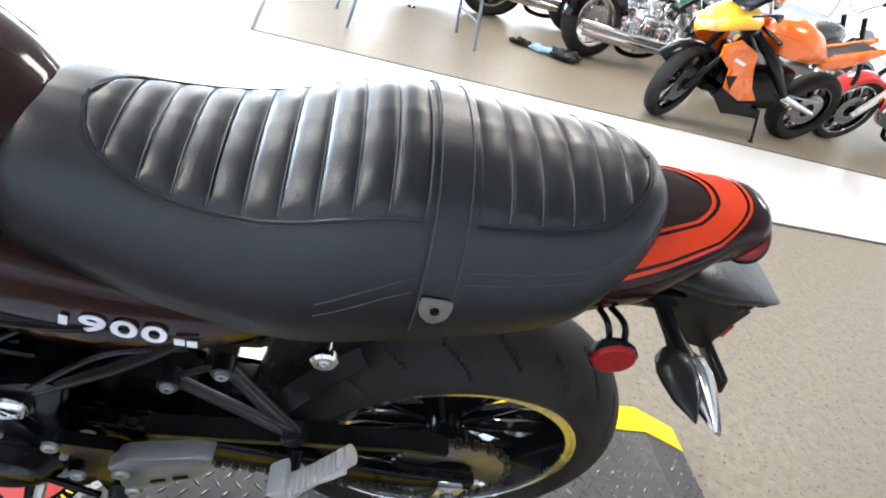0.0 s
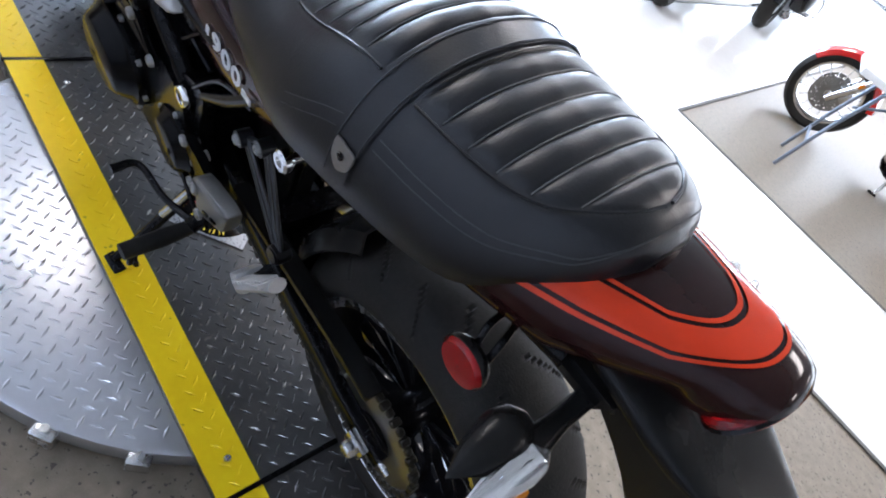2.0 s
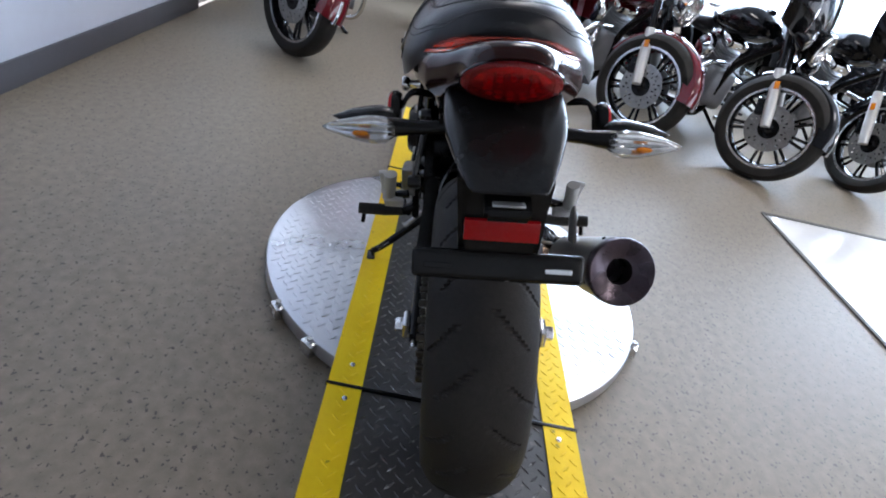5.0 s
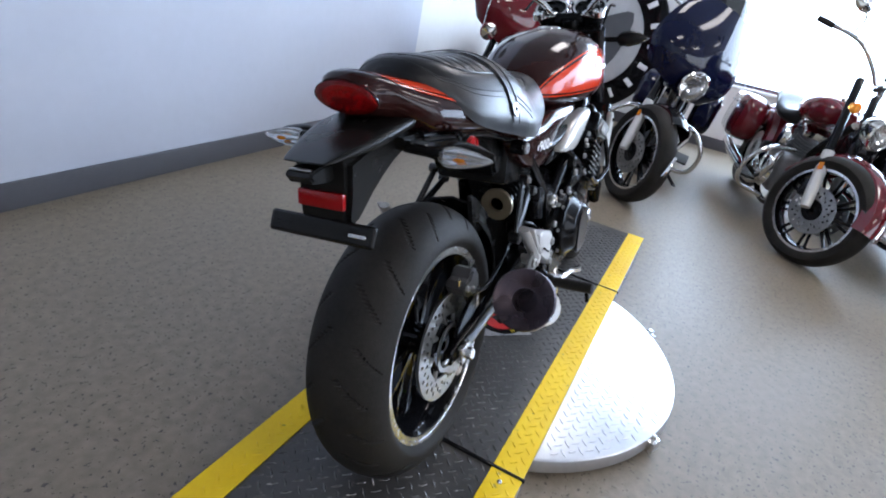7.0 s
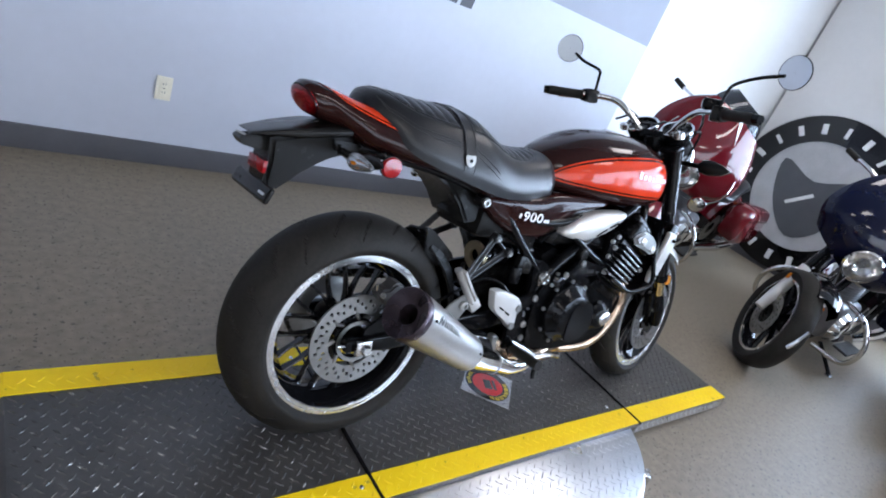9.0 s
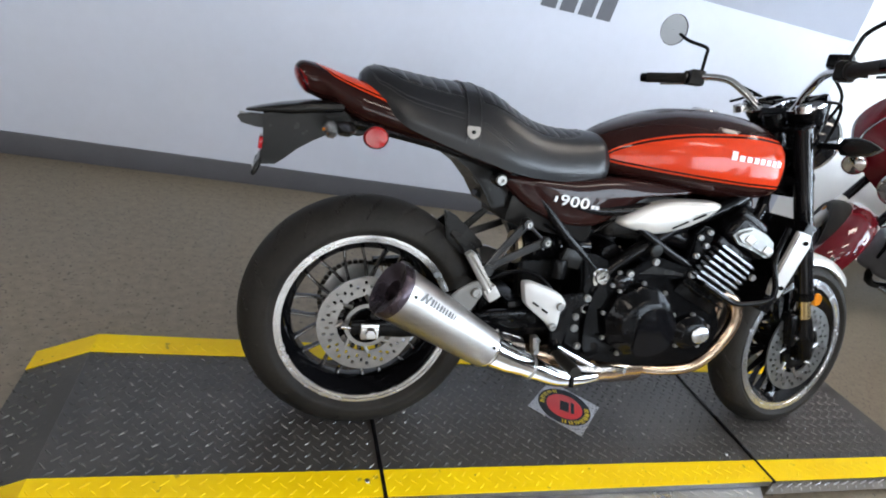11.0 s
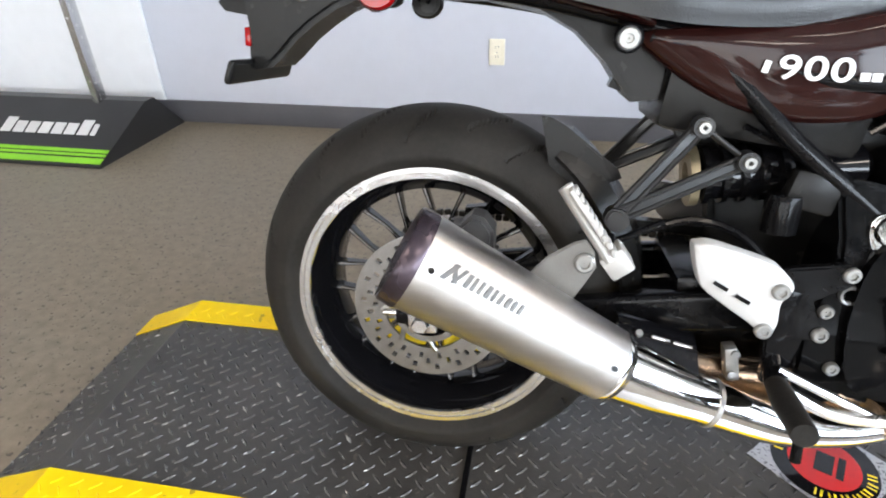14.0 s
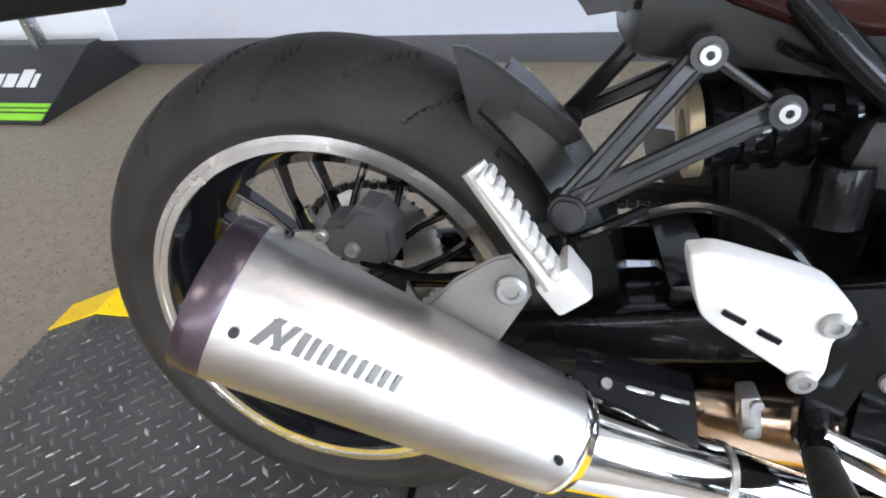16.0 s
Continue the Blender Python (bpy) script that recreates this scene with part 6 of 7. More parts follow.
part("wiring_block", box((0.53, -0.128, 0.235), (0.06, 0.025, 0.05), (0, 12, 0), 0.006), PLASTIC, bike)

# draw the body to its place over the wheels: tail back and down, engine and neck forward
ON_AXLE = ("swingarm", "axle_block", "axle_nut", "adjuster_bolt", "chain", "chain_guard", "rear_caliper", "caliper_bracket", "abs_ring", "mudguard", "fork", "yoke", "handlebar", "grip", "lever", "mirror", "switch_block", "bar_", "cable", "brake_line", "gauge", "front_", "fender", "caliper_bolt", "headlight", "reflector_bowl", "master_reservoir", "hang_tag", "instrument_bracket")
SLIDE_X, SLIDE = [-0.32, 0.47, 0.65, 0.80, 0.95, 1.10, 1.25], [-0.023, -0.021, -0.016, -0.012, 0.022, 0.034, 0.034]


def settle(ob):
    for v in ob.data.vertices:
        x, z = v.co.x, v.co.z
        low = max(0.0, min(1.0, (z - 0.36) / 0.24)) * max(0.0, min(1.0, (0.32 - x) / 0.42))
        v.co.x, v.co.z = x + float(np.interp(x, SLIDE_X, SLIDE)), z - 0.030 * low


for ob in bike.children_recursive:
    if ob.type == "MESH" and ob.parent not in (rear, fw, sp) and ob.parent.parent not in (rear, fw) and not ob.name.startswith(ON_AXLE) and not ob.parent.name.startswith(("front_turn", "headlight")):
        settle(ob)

# ---- sticker on the deck ----
def deck_sticker():
    ob = shell("deck_sticker", "square silver sticker with a red disc and yellow lettering bars", "sticker")
    ob.matrix_world = Matrix.Translation((0.714, 0.053, DECK + 0.0022)) @ Matrix.Rotation(radians(45), 4, "Z")
    part("backing", box((0, 0, 0.0006), (0.185, 0.185, 0.0012)), material("sticker_silver", (0.42, 0.42, 0.43), 0.3, 0.4, speck=((0.15, 0.15, 0.16), 140, 0.58)), ob)
    rx = Matrix.Rotation(radians(90), 4, "X")
    part("disc_black", lathe([(0.001, 0.0018), (0.088, 0.0018), (0.088, 0.001)], 48, (0, 0, 0), rx), GLOSS, ob)
    part("disc_red", lathe([(0.001, 0.0022), (0.060, 0.0022), (0.060, 0.0015)], 40, (0, 0, 0), rx), material("sticker_red", (0.55, 0.02, 0.02), 0.35), ob)
    part("figure_bar", box((0, 0, 0.0026), (0.05, 0.03, 0.0008), (0, 0, 20), 0.0003, 1), GLOSS, ob)
    part("figure_bar", box((0.01, -0.025, 0.0026), (0.055, 0.012, 0.0008), (0, 0, 20), 0.0003, 1), GLOSS, ob)
    yel = material("sticker_yellow", (0.85, 0.62, 0.02), 0.4)
    for first, count, size in ((200, 7, 0.0125), (48, 5, 0.0115)):
        for k in range(count):
            a = radians(first + 16.5 * k)
            m = Matrix.Translation((0.0745 * math.cos(a), 0.0745 * math.sin(a), 0.0024)) @ Matrix.Rotation(a, 4, "Z")
            for q, w in ((-0.0048, 0.0032), (0.0044, 0.0042)):
                bm = box((0.001 * (k % 2), q, 0), (size * 1.25, w, 0.0008), (0, 0, 0), 0.0003, 1)
                bm.transform(m)
                part("letter_bar", bm, yel, ob)


deck_sticker()

# ---- display stand by the wall ----
def display_stand():
    ob = shell("display_stand", "black floor stand with green stripes and a grey metal post", "display stand")
    lime = material("lime_stripe", (0.22, 0.62, 0.03), 0.4)
    blk = material("stand_black", (0.018, 0.018, 0.019), 0.45)
    x0, x1 = -3.05, -1.80
    fx, bx, ty = 1.262, 1.917, 0.19
    bm = bmesh.new()
    sec = [(fx, 0.0), (fx, 0.012), (1.66, 0.19), (1.73, 0.19), (bx, 0.004), (bx, 0.0)]
    loft(bm, [[Vector((x, y, z)) for y, z in sec] for x in (x0, x1)])
    part("base", bm, blk, ob, flat=True)
    d = Vector((0, 1.66 - fx, 0.178)).normalized()
    nrm = Vector((0, -d.z, d.y))
    for k, (a, b) in enumerate(((0.010, 0.045), (0.055, 0.070), (0.078, 0.098))):
        p = [Vector((0, fx, 0.012)) + d * q + nrm * 0.0015 for q in (a, b)]
        bm = bmesh.new()
        loft(bm, [[Vector((x, p[0].y, p[0].z)), Vector((x, p[1].y, p[1].z)), Vector((x, p[1].y, p[1].z)) + nrm * 0.002, Vector((x, p[0].y, p[0].z)) + nrm * 0.002] for x in (x0 + 0.01, x1 - 0.004)])
        part("green_stripe", bm, lime, ob, "lime green stripe", flat=True)
    for k in range(8):
        x = -2.46 + 0.0715 * k
        tall = 0.10 if k in (0, 6) else 0.075
        p = [Vector((0, fx, 0.012)) + d * q + nrm * 0.0015 for q in (0.185, 0.185 + tall * 1.0)]
        bm = bmesh.new()
        w = 0.026 if k == 7 else 0.058
        loft(bm, [[Vector((xx, p[0].y, p[0].z)), Vector((xx - 0.012, p[1].y, p[1].z)), Vector((xx - 0.012, p[1].y, p[1].z)) + nrm * 0.002, Vector((xx, p[0].y, p[0].z)) + nrm * 0.002] for xx in (x, x + w)])
        part("letter_bar", bm, WHITE, ob, "white lettering bar", flat=True)
    part("post", box((-2.05, 1.66, 0.75), (0.035, 0.06, 1.14), (0, 0, 0), 0.004), ALLOY, ob, "grey metal post")
    part("panel", box((-2.34, 1.64, 1.22), (0.92, 0.03, 0.52), (6, 0, 0), 0.006), material("panel_dark", (0.05, 0.045, 0.05), 0.4), ob, "dark information panel")


display_stand()
tagged(part("wall_banner", plate([(-3.6, 0.118), (-1.883, 0.118), (-1.883, 1.9), (-3.6, 1.9)], ROOM_N - 0.020, ROOM_N - 0.004, 0.002), material("white_banner", (0.76, 0.79, 0.82), 0.5, vary=0.05, scale=1.0)), "white printed banner board standing against the wall", "banner")
# ---- the other motorcycles in the showroom ----
PAINTS = {
    "wine": material("wine_red_lacquer", (0.11, 0.006, 0.010), 0.13, coat=0.8, vary=0.1, spec=0.15),
    "navy": material("navy_lacquer", (0.003, 0.005, 0.022), 0.12, coat=0.5, vary=0.1, spec=0.1),
    "black": GLOSS,
    "grey": material("grey_lacquer", (0.045, 0.048, 0.046), 0.2, coat=1.0, vary=0.1),
    "red": material("bright_red_lacquer", (0.55, 0.012, 0.010), 0.18, coat=1.0, vary=0.08),
    "green": material("green_lacquer", (0.008, 0.10, 0.045), 0.16, coat=1.0, vary=0.1),
    "amber": material("orange_plastic", (0.74, 0.13, 0.005), 0.28, coat=0.4, vary=0.06),
    "silver": SILVER,
}
YELLOWISH = material("yellow_fairing", (0.85, 0.42, 0.03), 0.25, coat=0.8)
ENGINE_GREY = material("engine_grey_cast", (0.16, 0.16, 0.165), 0.38, 0.6, vary=0.2, scale=14)
SMOKE = glassy("smoked_screen", (0.05, 0.055, 0.065), 0.03, 1.3, 0.85)


def arc_guard(c, r, w, a0, a1, drop, steps=14):
    """A mudguard over a wheel: crown, flanks and inner skin."""
    rings = []
    for k in range(steps + 1):
        a = radians(a0 + (a1 - a0) * k / steps)
        u = Vector((math.cos(a), 0, math.sin(a)))
        ring = [(r - drop, -w), (r - drop * 0.3, -w * 0.96), (r, -w * 0.6), (r + 0.006, 0), (r, w * 0.6), (r - drop * 0.3, w * 0.96), (r - drop, w)]
        pts = [Vector(c) + u * q + Vector((0, y, 0)) for q, y in ring]
        rings.append(pts + [Vector(c) + u * (q - 0.006) + Vector((0, y * 0.95, 0)) for q, y in reversed(ring)])
    return loft(bmesh.new(), rings)


def plain_wheel(parent, name, c, R, w, spokes, black, turn=0.0, disc=True, lips=True):
    wh = new(name)
    wh.parent = parent
    wh.matrix_basis = Matrix.Translation(c) @ Matrix.Rotation(radians(turn), 4, "Z")
    h, rim = w / 2, R - w * 0.62
    part("tyre", lathe([(rim, -h * 0.75), (rim + 0.02, -h * 0.95), (R - h * 0.55, -h), (R - h * 0.2, -h * 0.72), (R - 0.004, -h * 0.35), (R, 0), (R - 0.004, h * 0.35), (R - h * 0.2, h * 0.72), (R - h * 0.55, h), (rim + 0.02, h * 0.95), (rim, h * 0.75)], 64), RUBBER, wh, "black tyre")
    part("rim", lathe([(rim + 0.004, -h * 0.74), (rim - 0.014, -h * 0.72), (rim - 0.026, -h * 0.3), (rim - 0.026, h * 0.3), (rim - 0.014, h * 0.72), (rim + 0.004, h * 0.74), (rim + 0.002, 0)], 64, closed=True), GLOSS if black else CHROME, wh)
    if black and lips:
        for s in SIDES:
            part("rim_lip", lathe([(rim + 0.004, s * h * 0.76), (rim - 0.013, s * h * 0.76), (rim - 0.013, s * h * 0.70), (rim + 0.004, s * h * 0.70)], 64, closed=True), ALLOY, wh)
    part("hub", lathe([(0.01, -0.06), (0.04, -0.055), (0.03, 0), (0.04, 0.055), (0.01, 0.06)], 20), GLOSS if black else CHROME, wh)
    for k in range(spokes):
        a = 2 * math.pi * k / spokes
        for d in ((-0.12, 0.12) if spokes < 14 else (0.0,)):
            part("spoke", tube([(0.03 * math.cos(a + d), 0.015, 0.03 * math.sin(a + d)), ((rim - 0.02) * math.cos(a + d * 0.8), 0, (rim - 0.02) * math.sin(a + d * 0.8))], 0.010 if spokes < 14 else 0.004, 6, 1), GLOSS if black and spokes < 14 else ALLOY, wh)
    if disc:
        for s in SIDES:
            d = part("brake_disc", drilled_disc(0.060, 0.138, s * 0.06 - 0.002, s * 0.06 + 0.002, 60), DISC, wh)
            part("disc_carrier", lathe([(0.03, s * 0.06 - 0.002), (0.062, s * 0.06 - 0.002), (0.062, s * 0.06 + 0.002), (0.03, s * 0.06 + 0.002)], 24, closed=True), DISC if not black else BLACK, d)
    return wh


def cruiser(label, paint, front, heading, kind="cruiser", black=True, spokes=9, turn=0.0, lean=8.0, wb=1.62, bags=False, fairing=False, plate_tag=False, crash=True, guard=None):
    """A heavy cruiser or tourer on its side stand; front: where its front tyre stands; heading: degrees from +x."""
    ob = shell("motorcycle", label, "motorcycle", "motorcycles on display")
    h = radians(heading)
    slim = guard is not None
    paint, guard = PAINTS[paint], PAINTS[guard or paint]
    ob.matrix_world = Matrix.Translation((*front, 0.0)) @ Matrix.Rotation(h, 4, "Z") @ Matrix.Rotation(radians(-lean), 4, "X") @ Matrix.Translation((-wb, 0, 0))
    R, W = 0.325, 0.13
    chrome = CHROME
    fax, rax = Vector((wb, 0, R)), Vector((0, 0, R))
    plain_wheel(ob, "front_wheel", fax, R, W, spokes, black, turn)
    plain_wheel(ob, "rear_wheel", rax, R, 0.17, spokes, black, 0)
    ax = Vector((-math.sin(radians(29)), 0, math.cos(radians(29))))
    piv = fax + ax * 0.55
    st = Matrix.Translation(piv) @ Matrix.Rotation(radians(turn), 4, ax) @ Matrix.Translation(-piv)

    def fp(name, bm, mat, parent=None, lab=""):
        bm.transform(st)
        return part(name, bm, mat, parent or ob, lab)
    fp("front_mudguard", arc_guard(fax, R + 0.025, 0.085, 62 if slim else 28 if not bags else 8, 168, 0.09 if bags else 0.05), guard, None, "painted front mudguard")
    if bags:
        fp("mudguard_tip", tube([fax + Vector((0.35 * math.cos(radians(q)), 0, 0.35 * math.sin(radians(q)))) for q in (6, 12, 20, 28)], 0.012, 8, 4), chrome)
    for s in SIDES:
        b = fax + Vector((-0.02, s * 0.11, 0))
        leg = fp("fork_slider", tube([b - ax * 0.03, b + ax * 0.10, b + ax * 0.32], [0.028, 0.033, 0.030], 14), SILVER if black else chrome, None, "silver fork slider")
        fp("fork_tube", tube([b + ax * 0.30, b + ax * 0.78], 0.024, 14), chrome if not black else GLOSS, leg)
        fp("fork_reflector", box(b + ax * 0.22 + Vector((0.01, s * 0.032, 0)), (0.03, 0.008, 0.045), (0, -29, 0), 0.003), AMBER_LENS, leg)
        fp("front_caliper", box(b + Vector((-0.09, -s * 0.02, 0.06)), (0.06, 0.05, 0.10), (0, -25, 0), 0.01), BLACK if black else ALLOY)
    # frame, tank, seat, rear guard
    part("frame", tube([piv, (wb - 0.62, 0, 0.52), (wb - 0.72, 0, 0.14), (0.42, 0, 0.12), (0.30, 0, 0.45), (0.0, 0, 0.62)], 0.024, 10), BLACK, ob)
    tx = [wb - 1.08, wb - 0.98, wb - 0.80, wb - 0.62, wb - 0.50]
    rings = []
    for x in np.linspace(tx[0], tx[-1], 16):
        t, b, w = curve(x, tx, [0.80, 0.845, 0.905, 0.91, 0.86]), curve(x, tx, [0.74, 0.70, 0.68, 0.70, 0.76]), curve(x, tx, [0.06, 0.12, 0.165, 0.155, 0.08])
        rings.append([Vector((x, w * math.copysign(abs(math.cos(a)) ** 0.8, math.cos(a)), (t + b) / 2 + (t - b) / 2 * math.sin(a))) for a in np.linspace(0, 2 * math.pi, 24, endpoint=False)])
    tk = part("fuel_tank", loft(bmesh.new(), rings), paint, ob, "painted fuel tank", 60)
    part("filler_cap", lathe([(0.001, 0.015), (0.035, 0.012), (0.04, 0)], 20, (wb - 0.74, 0, 0.905), Matrix.Rotation(radians(90), 4, "X")), chrome, tk)
    part("tank_console", box((wb - 0.66, 0, 0.90), (0.16, 0.06, 0.03), (0, -6, 0), 0.012), chrome, tk)
    sx = [-0.12, 0.02, 0.20, 0.34, 0.46, 0.58]
    rings = []
    for x in np.linspace(sx[0], sx[-1], 18):
        t, w = curve(x, sx, [0.80, 0.835, 0.82, 0.76, 0.735, 0.76]), curve(x, sx, [0.08, 0.13, 0.15, 0.18, 0.16, 0.08])
        rings.append([Vector((x, w * math.copysign(abs(math.cos(a)) ** 0.7, math.cos(a)), t - 0.055 + 0.055 * math.sin(a))) for a in np.linspace(0, 2 * math.pi, 20, endpoint=False)])
    part("seat", loft(bmesh.new(), rings), LEATHER, ob, "black leather seat", 60)
    part("rear_mudguard", arc_guard(rax, R + 0.05, 0.105, 20, 178, 0.12), guard, ob, "painted rear mudguard")
    # engine: two finned cylinders over a bright case
    cx = wb - 0.86
    case = part("engine", box((cx, 0, 0.34), (0.44, 0.24, 0.28), (0, 0, 0), 0.06, 3), ENGINE_GREY if black else ALLOY, ob, "v-twin engine")
    for s in SIDES:
        part("engine_cover", lathe([(0.001, 0.05), (0.07, 0.05), (0.10, 0.035), (0.115, 0.0)], 28, (cx + 0.05, s * 0.12, 0.31), Matrix.Rotation(0 if s > 0 else math.pi, 4, "Z")), chrome, case, "chrome engine cover")
        part("engine_cover", box((cx - 0.16, s * 0.135, 0.33), (0.20, 0.05, 0.15), (0, 0, 0), 0.02), chrome, case)
    for d in (-22, 22):
        u = Vector((math.sin(radians(d)), 0, math.cos(radians(d))))
        for k in range(8):
            part("cylinder_fin", lathe([(0.001, -0.005), (0.085, -0.005), (0.088, 0), (0.085, 0.005), (0.001, 0.005)], 20, Vector((cx + 0.02, 0, 0.46)) + u * (0.03 + 0.02 * k), aim((0, 0, 0), u)), ENGINE_GREY if black else ALLOY, case)
        part("rocker_cover", box(Vector((cx + 0.02, 0, 0.46)) + u * 0.215, (0.13, 0.16, 0.06), (0, d, 0), 0.02), chrome, case)
    part("air_cleaner", lathe([(0.001, 0.05), (0.075, 0.045), (0.09, 0.02), (0.09, 0)], 28, (cx + 0.02, -0.12, 0.56), Matrix.Rotation(math.pi, 4, "Z")), chrome, ob, "chrome air cleaner")
    for k, zz in enumerate((0.26, 0.20) if not bags else (0.22,)):
        part("exhaust_pipe", tube([(cx + 0.12, -0.12, 0.46), (cx + 0.20, -0.17, 0.38), (cx + 0.10, -0.19, zz), (0.45, -0.20, zz), (0.05, -0.205, zz + 0.02), (-0.28, -0.21, zz + 0.05)], [0.022, 0.024, 0.026, 0.042, 0.046, 0.040], 16), chrome, ob, "chrome exhaust pipe")
    if bags:
        part("exhaust_pipe", tube([(0.5, 0.18, 0.22), (0.05, 0.205, 0.23), (-0.30, 0.21, 0.26)], [0.03, 0.046, 0.040], 16), chrome, ob, "chrome exhaust pipe")
        for s in SIDES:
            rings = []
            for x, t, b, w in ((-0.36, 0.62, 0.40, 0.07), (-0.32, 0.68, 0.34, 0.10), (0.0, 0.70, 0.33, 0.115), (0.22, 0.68, 0.36, 0.11), (0.28, 0.62, 0.44, 0.07)):
                rings.append([Vector((x, s * 0.245 + 0.88 * w * math.copysign(abs(math.cos(a)) ** 0.5, math.cos(a)), (t + b) / 2 + (t - b) / 2 * math.copysign(abs(math.sin(a)) ** 0.5, math.sin(a)))) for a in np.linspace(0, 2 * math.pi, 20, endpoint=False)])
            bg = part("saddlebag", loft(bmesh.new(), rings), paint, ob, "hard saddlebag", 50)
            part("bag_lid_line", box((-0.03, s * 0.347, 0.60), (0.5, 0.004, 0.006), (0, 0, 0)), BLACK, bg)
            part("bag_latch", box((0.0, s * 0.348, 0.61), (0.05, 0.008, 0.03), (0, 0, 0), 0.003), chrome, bg)
    part("tail_light", lathe([(0.001, 0.03), (0.04, 0.02), (0.05, 0)], 20, (-0.33, 0, 0.60), Matrix.Rotation(radians(90), 4, "Z")), RED_LENS, ob, "red tail light")
    for s in SIDES:
        part("rear_turn_signal", lathe([(0.001, 0.03), (0.025, 0.02), (0.032, 0), (0.02, -0.03)], 16, (-0.31, s * 0.13, 0.58), Matrix.Rotation(radians(90), 4, "Z")), AMBER_LENS, ob)
    if plate_tag:
        part("dealer_plate", box((-0.375, 0, 0.475), (0.008, 0.20, 0.12), (0, 14, 0), 0.004), WHITE, ob, "blank white dealer plate")
    # bars, light, mirrors
    top = fax + ax * 0.80
    for s in SIDES:
        hb = fp("handlebar", tube([top + Vector((0, 0, 0.02)), top + Vector((-0.03, s * 0.10, 0.07)), top + Vector((-0.10, s * 0.26, 0.12)), top + Vector((-0.28, s * 0.40, 0.10))], 0.0125, 10), chrome)
        fp("grip", tube([top + Vector((-0.22, s * 0.355, 0.107)), top + Vector((-0.30, s * 0.415, 0.098))], 0.018, 12), RUBBER, hb)
        if not fairing:
            mi = fp("mirror", tube([top + Vector((-0.14, s * 0.29, 0.12)), top + Vector((-0.10, s * 0.34, 0.20)), top + Vector((-0.11, s * 0.40, 0.24))], 0.006, 8), chrome)
            fp("mirror_head", lathe([(0.001, -0.02), (0.04, -0.012), (0.055, 0.0), (0.05, 0.008), (0.001, 0.008)], 20, top + Vector((-0.12, s * 0.42, 0.25)), aim((0, 0, 0), (-1, -s * 0.2, 0)) @ Matrix.Diagonal((1.3, 1, 0.8, 1))), chrome, mi)
        tsg = fp("front_turn_signal", lathe([(0.001, 0.03), (0.025, 0.02), (0.032, 0), (0.02, -0.03)], 16, fax + ax * 0.60 + Vector((0.08, s * 0.19, 0.0)), Matrix.Rotation(radians(-90), 4, "Z")), AMBER_LENS)
        fp("turn_signal_stalk", tube([fax + ax * 0.60 + Vector((0.06, s * 0.09, 0.0)), fax + ax * 0.60 + Vector((0.06, s * 0.17, 0.0))], 0.008, 8), chrome, tsg)
    hlp = fax + ax * 0.56 + Vector((0.17, 0, 0.02))
    hd = fp("headlight", lathe([(0.001, -0.12), (0.05, -0.11), (0.085, -0.06), (0.098, 0.0), (0.092, 0.012)], 32, hlp, aim((0, 0, 0), (1, 0, -0.05))), chrome if not fairing else paint, None, "round headlight")
    fp("headlight_rim", lathe([(0.086, 0.004), (0.098, 0.002), (0.101, 0.010), (0.092, 0.016)], 32, hlp, aim((0, 0, 0), (1, 0, -0.05)), True), chrome, hd)
    fp("headlight_lens", lathe([(0.001, 0.03), (0.05, 0.024), (0.09, 0.008)], 32, hlp, aim((0, 0, 0), (1, 0, -0.05))), CLEAR, hd, "clear headlight glass")
    fp("reflector_bowl", lathe([(0.001, -0.05), (0.05, -0.03), (0.09, 0.005)], 24, hlp, aim((0, 0, 0), (1, 0, -0.05))), CHROME, hd)
    if fairing:
        bm = bmesh.new()
        rows = []
        for i in range(15):
            v = i / 14
            wide = (0.92 if slim else 1.0) * curve(v, [0, 0.2, 0.45, 0.75, 1.0], [0.30, 0.39, 0.40, 0.34, 0.23])
            nose = hlp.x - curve(v, [0, 0.25, 0.6, 1.0], [0.07, 0.03, 0.08, 0.21])
            row = []
            for j in range(25):
                q = -1 + 2 * j / 24
                row.append(Vector((nose - 0.46 * wide * abs(q) ** 1.5, wide * math.sin(q * 1.45), hlp.z - 0.10 + 0.57 * v - 0.03 * abs(q) * v + 0.05 * abs(q) * (1 - v))))
            rows.append(row)
        loft(bm, [r + [Vector((q.x - 0.012, q.y * 0.965, q.z)) for q in reversed(r)] for r in rows])
        fr = fp("fairing", bm, paint, None, "fork-mounted painted fairing")
        bm = bmesh.new()
        rows = []
        for i in range(7):
            v = i / 6
            rows.append([Vector((hlp.x - 0.355 + 0.155 * math.cos(a) - 0.09 * v, 0.22 * (1 - 0.40 * v * v) * math.sin(a), hlp.z + 0.42 + 0.14 * v)) for a in np.linspace(radians(-85), radians(85), 17)])
        loft(bm, [r + [Vector((q.x - 0.005, q.y * 0.985, q.z)) for q in reversed(r)] for r in rows])
        fp("windscreen", bm, SMOKE, fr, "smoked windscreen")
        for s in SIDES:
            if slim:
                continue
            lamp = fp("passing_lamp", lathe([(0.001, -0.09), (0.03, -0.08), (0.055, -0.03), (0.060, 0.0), (0.055, 0.008)], 24, hlp + Vector((-0.02, s * 0.24, -0.06)), aim((0, 0, 0), (1, 0, -0.05))), paint, None, "passing lamp in a painted shell")
            fp("lamp_lens", lathe([(0.001, 0.016), (0.03, 0.012), (0.054, 0.004)], 20, hlp + Vector((-0.02, s * 0.24, -0.06)), aim((0, 0, 0), (1, 0, -0.05))), BOWL, lamp)
